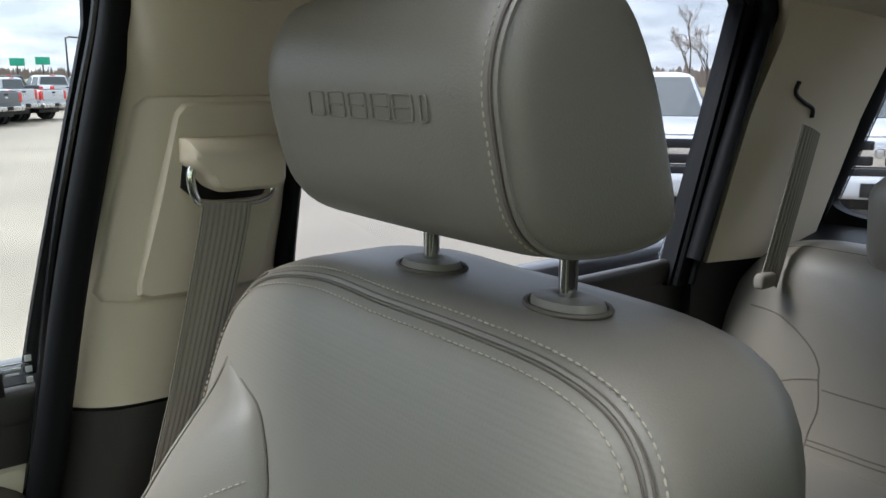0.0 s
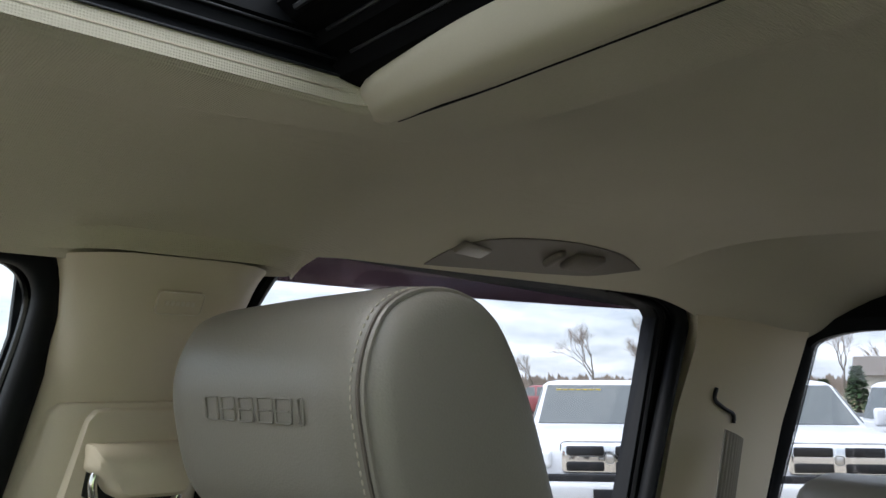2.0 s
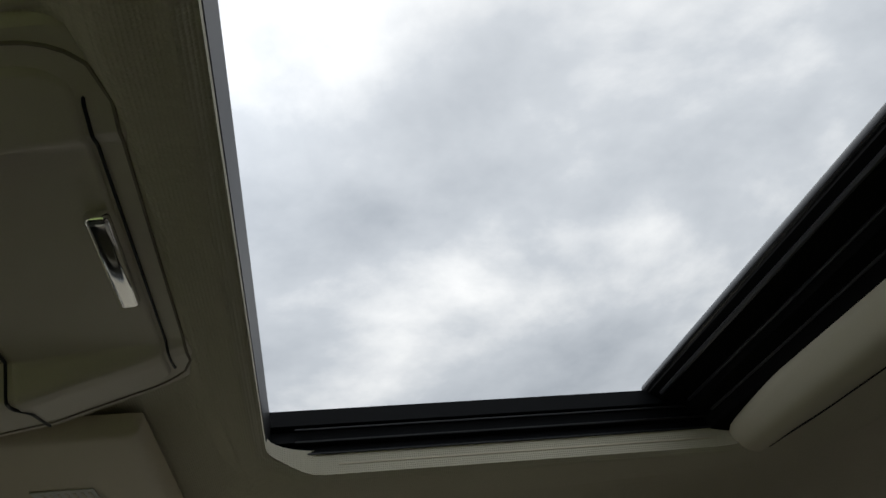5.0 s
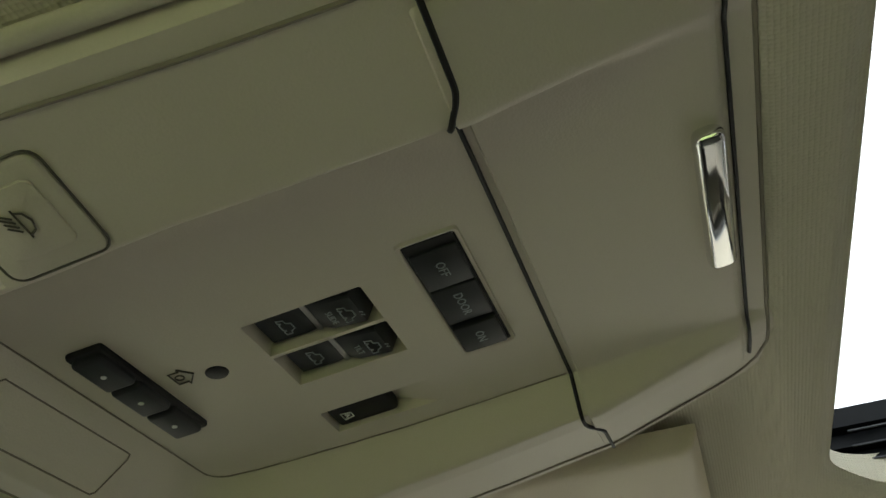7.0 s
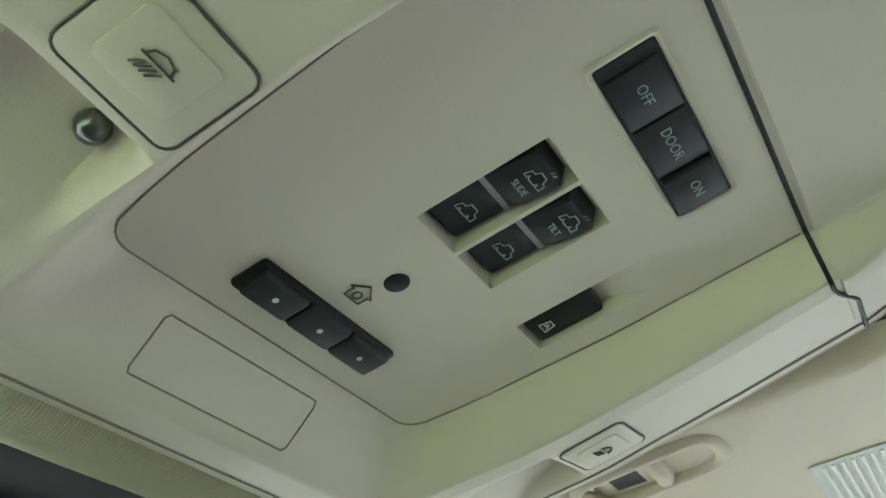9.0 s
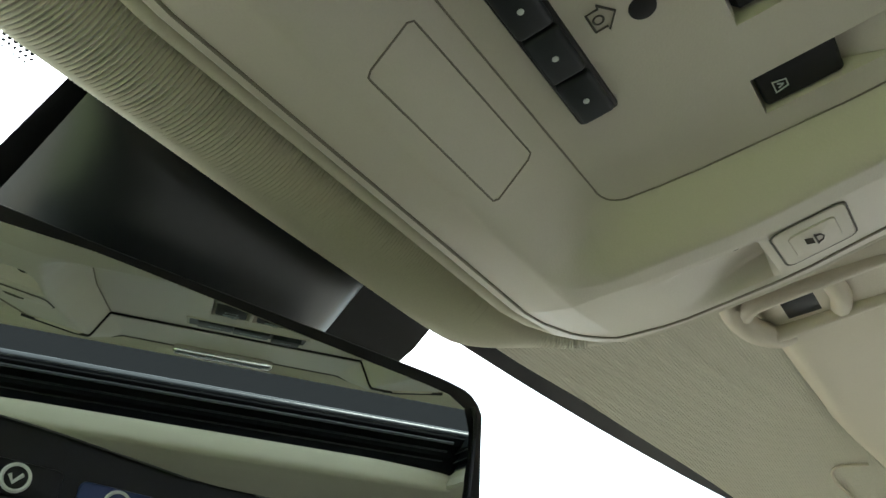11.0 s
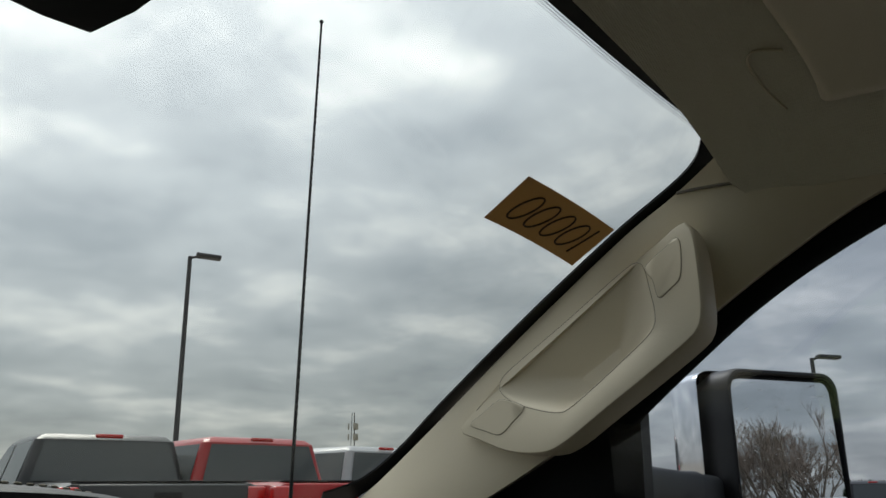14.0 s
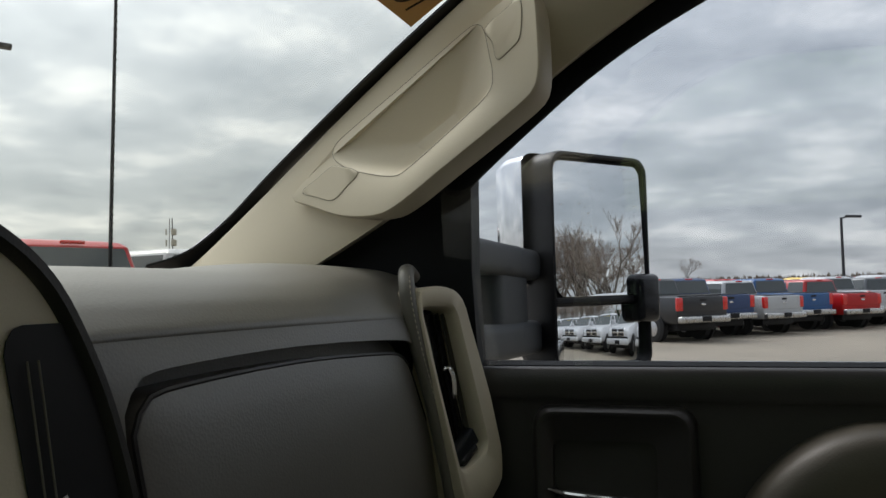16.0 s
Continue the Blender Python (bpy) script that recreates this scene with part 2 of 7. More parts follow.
def tube(bm, pts, r, n=8, closed=False, ry=None, up=None):
    p = [Vector(q) for q in pts]
    m = len(p)
    rings = []
    side = None
    for i in range(m):
        a = p[(i - 1) % m] if closed or i else p[i]
        b = p[(i + 1) % m] if closed or i < m - 1 else p[i]
        t = (b - a).normalized()
        if up is not None:
            side = t.cross(Vector(up)).normalized()
        elif side is None:
            side = t.cross(V(0, 0, 1) if abs(t.z) < 0.9 else V(1, 0, 0)).normalized()
        else:
            side = (side - t * side.dot(t)).normalized()
        oth = side.cross(t)
        rx_, ry_ = (r[i] if isinstance(r, (list, tuple)) else r), ry
        if ry_ is None:
            ry_ = rx_
        rings.append([p[i] + side * rx_ * math.cos(2 * math.pi * k / n) + oth * ry_ * math.sin(2 * math.pi * k / n) for k in range(n)])
    if closed:
        rings.append(rings[0])
        loft(bm, rings[:-1])
        vs = list(bm.verts)[-n * m:]
        for k in range(n):
            bm.faces.new((vs[(m - 1) * n + k], vs[(m - 1) * n + (k + 1) % n], vs[(k + 1) % n], vs[k]))
    else:
        loft(bm, rings, cap0=True, cap1=True)


def rrect(w, h, r, n=4):
    out = []
    for cx, cy, a0 in ((w / 2 - r, h / 2 - r, 0), (-w / 2 + r, h / 2 - r, 90), (-w / 2 + r, -h / 2 + r, 180), (w / 2 - r, -h / 2 + r, 270)):
        for k in range(n + 1):
            a = radians(a0 + 90 * k / n)
            out.append((cx + r * math.cos(a), cy + r * math.sin(a)))
    return out


def slab(bm, outline, thick, bevel, m=None, seg=2):
    """A plate: outline in x, y; its face at z = 0 falls back to z = -thick; edges rounded."""
    m = m or Matrix.Identity(4)
    pts = [Vector((*q, 0)) if len(q) == 2 else Vector(q) for q in outline]
    c = sum(pts, Vector()) / len(pts)
    area = sum(a.x * b.y - b.x * a.y for a, b in zip(pts, pts[1:] + pts[:1]))
    if area < 0:
        pts.reverse()
    n = len(pts)
    nor = []
    for i in range(n):
        t = (pts[(i + 1) % n] - pts[i - 1]).normalized()
        nor.append(V(t.y, -t.x, 0))
    rings = [[p + V(0, 0, -thick) for p in pts]]
    for k in range(seg + 1):
        a = math.pi / 2 * k / seg
        ins = bevel * (1 - math.cos(a))
        rings.append([p - o * ins + V(0, 0, -bevel + bevel * math.sin(a)) for p, o in zip(pts, nor)])
    rings = [[m @ p for p in r] for r in rings]
    loft(bm, rings, cap0=True, cap1=True)


def rbox(bm, size, r, m=None, seg=3):
    b2 = bmesh.new()
    bmesh.ops.create_cube(b2, size=1)
    bmesh.ops.scale(b2, vec=size, verts=b2.verts)
    if r > 0:
        bmesh.ops.bevel(b2, geom=list(b2.edges), offset=r, segments=seg, profile=0.5, affect="EDGES")
    if m is not None:
        bmesh.ops.transform(b2, matrix=m, verts=b2.verts)
    join(bm, b2)


def join(bm, b2):
    me = bpy.data.meshes.new("tmp")
    b2.to_mesh(me)
    b2.free()
    bm.from_mesh(me)
    bpy.data.meshes.remove(me)


def ball(bm, c, r, u=12, v=8, scale=(1, 1, 1)):
    b2 = bmesh.new()
    bmesh.ops.create_uvsphere(b2, u_segments=u, v_segments=v, radius=r)
    bmesh.ops.scale(b2, vec=scale, verts=b2.verts)
    bmesh.ops.translate(b2, vec=c, verts=b2.verts)
    join(bm, b2)


def disc(bm, r, thick, m, n=24, bevel=0.0):
    slab(bm, [(r * math.cos(2 * math.pi * k / n), r * math.sin(2 * math.pi * k / n)) for k in range(n)], thick, bevel or thick * 0.3, m)


def sheet(bm, fn, nu, nv, thick=None):
    """A surface fn(u, v), u and v from 0 to 1; thick: a vector by which its back lies behind it."""
    g = [[fn(i / nu, j / nv) for j in range(nv + 1)] for i in range(nu + 1)]
    f = [[bm.verts.new(p) for p in r] for r in g]
    for i in range(nu):
        for j in range(nv):
            bm.faces.new((f[i][j], f[i + 1][j], f[i + 1][j + 1], f[i][j + 1]))
    if thick is not None:
        b = [[bm.verts.new(Vector(p) + Vector(thick)) for p in r] for r in g]
        for i in range(nu):
            for j in range(nv):
                bm.faces.new((b[i][j], b[i][j + 1], b[i + 1][j + 1], b[i + 1][j]))
        rim = [(i, 0) for i in range(nu)] + [(nu, j) for j in range(nv)] + [(i, nv) for i in range(nu, 0, -1)] + [(0, j) for j in range(nv, 0, -1)]
        for a, c in zip(rim, rim[1:] + rim[:1]):
            bm.faces.new((f[a[0]][a[1]], f[c[0]][c[1]], b[c[0]][c[1]], b[a[0]][a[1]]))


def axes(o, x, y):
    """A frame at o with its x along x and its y as near y as can be."""
    x = Vector(x).normalized()
    z = x.cross(Vector(y)).normalized()
    y = z.cross(x)
    return Matrix(((x.x, y.x, z.x, o[0]), (x.y, y.y, z.y, o[1]), (x.z, y.z, z.z, o[2]), (0, 0, 0, 1)))


def stitches(bm, pts, pitch, length, r, up=None):
    p = resample(pts, max(int(sum((Vector(b) - Vector(a)).length for a, b in zip(pts, pts[1:])) / pitch), 2), closed=False)
    for a, b in zip(p, p[1:]):
        d = (b - a).normalized() * length / 2
        c = (a + b) / 2
        tube(bm, [c - d, c - d * 0.5, c + d * 0.5, c + d], [r * 0.4, r, r, r * 0.4], n=5)


def lettering(name, text, size, m, mat, parent, depth=0.0003):
    cu = bpy.data.curves.new(name, "FONT")
    cu.body, cu.size, cu.extrude = text, size, depth
    cu.align_x, cu.align_y, cu.resolution_u = "CENTER", "CENTER", 2
    tmp = bpy.data.objects.new(name, cu)
    scene.collection.objects.link(tmp)
    me = bpy.data.meshes.new_from_object(tmp.evaluated_get(bpy.context.evaluated_depsgraph_get()))
    bpy.data.objects.remove(tmp)
    me.transform(m)
    me.materials.clear()
    me.materials.append(mat)
    ob = new(name, me)
    ob.parent = parent
    return ob


def smooth(a, b, x):
    t = min(max((x - a) / (b - a), 0.0), 1.0)
    return t * t * (3 - 2 * t)


def lerp(pairs, x):
    if x <= pairs[0][0]:
        return pairs[0][1]
    for (a, p), (b, q) in zip(pairs, pairs[1:]):
        if x <= b:
            return p + (q - p) * (x - a) / (b - a)
    return pairs[-1][1]


# ---------------- the truck's cab ----------------
def roof_lining(x, y):
    ax = abs(x)
    z = 1.846 - (1.15 - 0.40 * smooth(-0.26, -0.32, y)) * max(0.0, ax - 0.42) ** 2
    if y > 0.5:
        w = 1.80 - 0.5 * (y - 0.81) - 0.134 * x * x - 0.006
        h = max(0.05 - abs(z - w), 0.0) / 0.05
        z = min(z, w) - h * h * 0.0125 * smooth(0.5, 0.62, y)
    if -0.26 < x < -0.10 and 0.30 < y < 0.66:   # the cloth comes down to the console's edge on the driver's side
        d = -x - lerp([(0.315, 0.139), (0.40, 0.149), (0.50, 0.159), (0.62, 0.163)], y)
        z -= lerp([(0.30, 0.0), (0.345, 0.004), (0.41, 0.019), (0.50, 0.027), (0.58, 0.024), (0.66, 0.0)], y) * (1 - smooth(0.008, 0.075, d)) * smooth(0.10, 0.13, -x)
    return z


def lining_rear(x):
    return -0.985 + 0.105 * smooth(0.25, 0.58, abs(x))


def windshield_z(x, y):
    return 1.80 - 0.5 * (y - 0.81) - 0.134 * x * x


def lining_front(x):
    return 0.722 - 0.14 * x * x


DY = -0.15    # the rear half of the cab lies this much further back
SR_X, SR_Y0, SR_Y1 = 0.342, -0.145, 0.292    # opening of the roof
SRC, SRL = 0.5 * (SR_Y0 + SR_Y1), SR_Y1 - SR_Y0

def build_headliner():
    n = 240
    inner = resample([Vector((*q, 0)) for q in rrect(2 * SR_X, SR_Y1 - SR_Y0, 0.045, 8)], n)
    cx, cy = 0, 0.5 * (SR_Y0 + SR_Y1)
    inner = [Vector((p.x, p.y + cy, 0)) for p in inner]
    # outer boundary met by rays from the middle of the opening
    outer = []
    for p in inner:
        u, v = p.x / SR_X, (p.y - cy) / (0.5 * SRL)
        m = max(abs(u), abs(v))
        x = 0.70 * u / m
        y = (lining_front(x) - 0.003 * smooth(0.20, 0.30, abs(x)) * (1 - smooth(0.56, 0.66, abs(x))) if v > 0 else lining_rear(x)) * abs(v) / m + (1 - abs(v) / m) * cy
        outer.append(Vector((x, y, 0)))
    bm = bmesh.new()
    rings = []
    for dz in (0.004, -0.002, -0.007):
        rings.append([Vector((p.x, p.y, roof_lining(p.x, p.y) + dz)) for p in inner])
    for s in range(0, 111):
        f = (s / 110) ** 1.4
        ring = []
        for a, b in zip(inner, outer):
            q = a.lerp(b, f)
            o = (q - a).length
            z = roof_lining(q.x, q.y)
            front = smooth(0.25, 0.29, a.y)
            wide = 1 - 0.62 * front
            z += 0.004 * (1 - smooth(0.0, 0.010, o)) - (0.021 - 0.010 * front) * (1 - smooth(0.076 * wide, 0.134 * wide, o))
            ring.append(Vector((q.x, q.y, z)))
        rings.append(ring)
    rings.append([p + V(0, 0, 0.050 * smooth(-0.6, -0.85, p.y) + 0.012) for p in rings[-1]])
    loft(bm, rings)
    return tagged(part("ceiling", bm, M_CLOTH, sharp=50), "beige knitted cloth headliner with a sunroof opening", "headliner", kind="structure")


build_headliner()
# rear header: the lining behind the fold lies a little higher and then falls to the back window
bm = bmesh.new()
def rear_header(u, v):
    x = -0.70 + 1.40 * u
    y0 = lining_rear(x) + 0.03
    y = y0 + (-1.33 - y0) * v
    return V(x, y, roof_lining(x, y) + 0.046 * (1 - smooth(0.46, 0.62, abs(x))) - 0.095 * smooth(0.10, 1.0, v) ** 1.4)
sheet(bm, rear_header, 48, 20, (0, 0, 0.010))
tagged(part("rear_header", bm, M_CLOTH, sharp=60), "beige cloth header above the back window", "headliner", kind="structure")

# front edge of the lining: a ribbed padded roll over the windshield
roll = thing("header_roll", "ribbed beige cloth roll along the windshield header", "trim roll", kind="structure")
bm = bmesh.new()
half_roll = catmull([V(0.0, 0.696, 1.822), V(0.06, 0.6955, 1.822), V(0.115, 0.694, 1.821), V(0.150, 0.688, 1.819), V(0.172, 0.677, 1.816), V(0.187, 0.656, 1.811), V(0.192, 0.634, 1.812), V(0.194, 0.612, 1.817)], 8)
roll_path = resample([V(-p.x, p.y, p.z) for p in half_roll[:0:-1]] + half_roll, 281, closed=False)
def roll_r(p):
    return 0.0050 + 0.0190 * (1 - smooth(0.120, 0.192, abs(p.x)))
tube(bm, roll_path, [roll_r(p) for p in roll_path], n=20, up=(0, 0, 1))
part("padding", bm, M_KNIT, roll)
for i in range(1, 280):
    if abs(roll_path[i].x) > 0.186:
        continue
    p, d = roll_path[i], (roll_path[i + 1] - roll_path[i - 1]).normalized()
    side, r = V(-d.y, d.x, 0).normalized(), roll_r(p) + 0.0004
    bm = bmesh.new()
    tube(bm, [p + side * r * math.cos(a) + V(0, 0, r * math.sin(a)) for a in (radians(g) for g in range(-176, 25, 10))], 0.00085, n=4)
    part("rib", bm, M_KNIT, roll)

# outer roof skin, with the same opening
bm = bmesh.new()
def roof_skin(x, y):
    return 1.925 - 0.10 * x * x - 0.02 * ((y + 0.2) / 0.9) ** 2
n = 96
a = [Vector((p[0], p[1] + SRC, 0)) for p in rrect(2 * SR_X + 0.20, SRL + 0.06, 0.05, 23)]
b = []
for p in a:
    u, w = p.x / (SR_X + 0.10), (p.y - SRC) / (0.5 * SRL + 0.03)
    m = max(abs(u), abs(w))
    b.append(Vector((0.76 * u / m, (0.64 if w > 0 else -1.38) * abs(w) / m + SRC * (1 - abs(w) / m), 0)))
rings = [[p.lerp(q, s / 10) for p, q in zip(a, b)] for s in range(11)]
rings = [[V(p.x, p.y, roof_skin(p.x, p.y) + 0.046 * math.sin(math.pi * k / 10) * smooth(-0.45, -0.80, p.y)) for p in r] for k, r in enumerate(rings)]
rings = [[p - V(0, 0, 0.02) for p in rings[0]]] + rings + [[V(p.x * 1.03, p.y + 0.02 * (1 if p.y > 0 else -1), p.z - 0.03 + 0.026 * smooth(0.3, 0.6, p.y) - 0.045 * smooth(0.6, 0.3, p.y)) for p in rings[-1]]]
loft(bm, rings)
M_PAINT_OWN = material("dark_grey_car_paint", (0.035, 0.036, 0.04), 0.3, coat=1.0, vary=0.03)
tagged(part("roof_panel", bm, M_PAINT_OWN), "dark painted steel roof panel of the pickup", "roof", kind="structure")

# ---- sunroof ----
M_RAIL = material("dull_dark_metal", (0.05, 0.052, 0.056), 0.35, metal=0.6, vary=0.05)
sunroof = thing("sunroof", "black framed open glass sunroof with dark rails", "sunroof", at=(0, 0, 0))
for sx in (1, -1):
    bm = bmesh.new()
    pr = [(SR_X + 0.014, 1.836), (SR_X + 0.003, 1.838), (SR_X + 0.006, 1.845), (SR_X - 0.002, 1.847), (SR_X + 0.001, 1.854), (SR_X - 0.006, 1.856), (SR_X - 0.003, 1.866), (SR_X - 0.010, 1.869), (SR_X - 0.008, 1.883), (SR_X + 0.02, 1.890), (SR_X + 0.16, 1.935)]
    loft(bm, [[V(sx * x, y, max(z, 1.856) if y > 0.28 else z) for x, z in pr] for y in (-0.15, -0.05, 0.05, 0.15, 0.27, 0.285, 0.345)], closed=False)
    part("side_frame", bm, M_RUBBER, sunroof, sharp=20)
bm = bmesh.new()
pr = [(-0.150, 1.838), (-0.115, 1.842), (-0.100, 1.846), (-0.094, 1.857), (-0.079, 1.860), (-0.075, 1.868), (-0.056, 1.872), (-0.046, 1.880), (-0.047, 1.889), (-0.060, 1.900), (-0.085, 1.916), (-0.115, 1.943), (-0.22, 1.945)]
loft(bm, [[V(x, y, z) for y, z in pr] for x in (-SR_X - 0.02, -0.2, 0, 0.2, SR_X + 0.02)], closed=False)
M_FELT = material("matte_black_flocking", (0.006, 0.006, 0.0065), 0.95, vary=0.15, scale=400, spec=0.04)
part("rear_trough", bm, M_FELT, sunroof, sharp=20)
# added glossy tube that gives the trough's rim its bright sky highlight
bm = bmesh.new()
tube(bm, [V(x, -0.0500, 1.8865) for x in (-SR_X, -0.15, 0.15, SR_X)], 0.0060, n=14)
part("highlight_tube", bm, M_GLOSSBLACK, sunroof, "glossy black tube added for the highlight along the rear edge")
bm = bmesh.new()
loft(bm, [[V(x, y, z) for y, z in ((0.300, 1.838), (0.2915, 1.846), (0.2895, 1.872), (0.300, 1.885), (0.345, 1.935))] for x in (-SR_X - 0.02, 0, SR_X + 0.02)], closed=False)
part("front_wall", bm, M_BLACK, sunroof)
for sx in (-1, 1):
    for k in range(3):
        bm = bmesh.new()
        rbox(bm, (0.0016, 0.38, 0.0016), 0.0005, pose(sx * (SR_X - 0.0015 - 0.0040 * k), 0.08, 1.8470 + 0.0092 * k), 1)
        part("rail", bm, M_RAIL, sunroof, "thin dark metal slide rail")
    bm = bmesh.new()
    rbox(bm, (0.0022, 0.34, 0.0022), 0.0008, pose(sx * (SR_X + 0.0006), 0.065, 1.8375), 1)
    part("trim_strip", bm, M_TRIM, sunroof, "thin pale strip along the lining edge")
bm = bmesh.new()
slab(bm, [(p[0], p[1]) for p in rrect(2 * SR_X - 0.03, 0.26, 0.02, 5)], 0.006, 0.002, pose(0, -0.25, 1.946))
part("glass_panel", bm, M_BLACK, sunroof, "gloss black retracted glass panel")
for y, z, r in ((-0.0945, 1.8565, 0.0014), (-0.0760, 1.8665, 0.0016), (-0.0520, 1.8745, 0.0022)):
    bm = bmesh.new()
    tube(bm, [V(x / 50, y, z) for x in range(-16, 17)], r, n=6)
    part("rear_bar", bm, M_RAIL, sunroof)

bm = bmesh.new()
sec = [(0.010, 1.838), (0.016, 1.829), (0.030, 1.823), (0.047, 1.827), (0.058, 1.838), (0.064, 1.850), (0.060, 1.862), (0.02, 1.862)]
prof = catmull([V(0, *q) for q in sec], 4, closed=True)
rings = []
for i in range(61):
    x = -0.350 + 0.70 * i / 60
    # it thins towards its ends, which lie flat on the lining
    e = (1 - 0.28 * smooth(0.20, 0.345, abs(x))) * math.sqrt(max(0.015, 1 - (abs(x) / 0.352) ** 22))
    rings.append([V(x, DY - 0.004 + (p.y - 0.010) * (0.35 + 0.65 * e), 1.826 + (p.z - 1.830) * e) for p in prof])
loft(bm, rings, cap0=True, cap1=True)
shade = thing("sunshade", "beige cloth sunshade edge rolled under the open sunroof", "sunshade")
M_SHADE = material("smooth_beige_shade_cloth", (0.60, 0.56, 0.45), 0.9, grain=0.03, scale=900, vary=0.03, spec=0.1)
part("cloth", bm, M_SHADE, shade, sharp=85)
bm = bmesh.new()
tube(bm, [V(x / 50, DY - 0.004 + 0.004 * smooth(0.24, 0.34, abs(x) / 50), 1.8256) for x in range(-17, 18)], 0.0011, n=6)
part("gap", bm, M_RUBBER, shade)

# ---- right and left sides ----
def mirrored(bm):
    bmesh.ops.scale(bm, vec=(-1, 1, 1), verts=bm.verts)
    bmesh.ops.reverse_faces(bm, faces=bm.faces)


def bpillar_x(z, y):
    x = lerp([(1.0, 0.765), (1.30, 0.752), (1.45, 0.742), (1.62, 0.722), (1.70, 0.682), (1.75, 0.655), (1.775, 0.641), (1.79, 0.622), (1.806, 0.598), (1.816, 0.580), (1.824, 0.568)], z)
    m = 0.5 * (bp_f(z) + bp_r(z))
    h = 0.5 * (bp_f(z) - bp_r(z))
    return x + 0.045 * min(1, abs((y - m) / h)) ** 4


def bp_f(z):
    return 0.008 + lerp([(1.0, 0.24), (1.32, 0.180), (1.50, 0.142), (1.70, 0.100), (1.745, 0.102), (1.775, 0.115), (1.79, 0.125)], z)


def bp_r(z):
    return -0.010 + lerp([(1.0, -0.02), (1.35, -0.03), (1.50, -0.052), (1.70, -0.066), (1.745, -0.075), (1.775, -0.09), (1.79, -0.10)], z)


def bpillar_surface(z0, z1, nz):
    def fn(u, v):
        z = z0 + (z1 - z0) * u
        y = bp_f(z) + (bp_r(z) - bp_f(z)) * v
        return V(bpillar_x(z, y), y, z)
    bm = bmesh.new()
    sheet(bm, fn, nz, 28, (0.03, 0, 0))
    return bm


def flare(u, v):
    """Cove of lining cloth from the pillar's top out into the headliner."""
    z = 1.7615 + 0.070 * v
    f, r = bp_f(1.76) - 0.004, bp_r(1.76) + 0.004
    y = f + 0.06 - (f - r + 0.12) * u
    hx = 0.42 + math.sqrt(max(0.0, 1.846 - z) / (1.15 - 0.40 * smooth(-0.26, -0.32, y + DY))) + 0.006
    k = smooth(f + 0.055, f - 0.03, y) * smooth(r - 0.055, r + 0.03, y) * (1 - smooth(1.755, 1.829, z))
    return V(hx - max(0.0, hx - bpillar_x(1.76, 0.5 * (f + r))) * k, y, z)


for sx, tag in ((1, "passenger"), (-1, "driver")):
    pillar = thing("pillar_trim", "beige plastic B-pillar trim with seat-belt guide panel, dark lower part", "pillar trim", kind="structure", at=(0, DY, 0))
    for nm, z0, z1, nz, mt in (("upper_cover", 1.318, 1.760, 40, M_TRIM), ("lower_cover", 0.95, 1.314, 8, M_DARK)):
        bm = bpillar_surface(z0, z1, nz)
        if sx < 0:
            mirrored(bm)
        part(nm, bm, mt, pillar)
    bm = bmesh.new()
    sheet(bm, flare, 40, 14, (0.004, 0, 0.004))
    if sx < 0:
        mirrored(bm)
    part("flare", bm, M_CLOTH, pillar, sharp=70)
    if sx < 0:
        continue
    # raised panel that the belt anchor slides in
    def panel(y0, y1, z0, z1, out, r):
        o = [(p[0] + 0.5 * (y0 + y1), p[1] + 0.5 * (z0 + z1)) for p in rrect(abs(y1 - y0), z1 - z0, r, 5)]
        o = [V(*q, 0) for q in o]
        o = resample(o, 60)
        b = bmesh.new()
        rings = []
        for k, (ins, d) in enumerate(((-0.002, 0.006), (0.0, -0.4 * out), (0.0012, -0.8 * out), (0.004, -out), (0.02, -out * 1.03), (0.05, -out * 1.03))):
            c = V(0.5 * (y0 + y1), 0.5 * (z0 + z1), 0)
            ring = []
            for q in o:
                dd = (c - q)
                w = q + dd.normalized() * min(ins, dd.length)
                sk = -0.24 * (w.y - 1.62)
                ring.append(V(bpillar_x(w.y, w.x + sk) + d, w.x + sk, w.y))
            rings.append(ring)
        loft(b, rings, cap1=True)
        return b
    part("guide_frame", panel(-0.060, 0.108, 1.425, 1.622, 0.008, 0.010), M_TRIM, pillar)
    part("guide_panel", panel(-0.052, 0.078, 1.428, 1.617, 0.015, 0.010), M_TRIM, pillar)
    bm = bmesh.new()
    slab(bm, rrect(0.046, 0.024, 0.004), 0.004, 0.0005, axes((0.666, 0.016, 1.717), (0, -1, 0), (-0.65, 0, 1)))
    lab = part("airbag_mark", bm, M_TRIM, pillar, "small rectangular airbag mark pressed into the trim")
    bm = bmesh.new()
    mm = axes((0.6655, 0.016, 1.717), (0, -1, 0), (-0.65, 0, 1))
    tube(bm, [mm @ V(*q, 0.0006) for q in rrect(0.046, 0.024, 0.004)], 0.0007, n=5, closed=True)
    for k in range(6):
        rbox(bm, (0.0035, 0.005, 0.0006), 0.0, mm @ pose(-0.013 + 0.0052 * k, 0, 0.0004), 1)
    part("outline", bm, M_CONSOLE, lab)

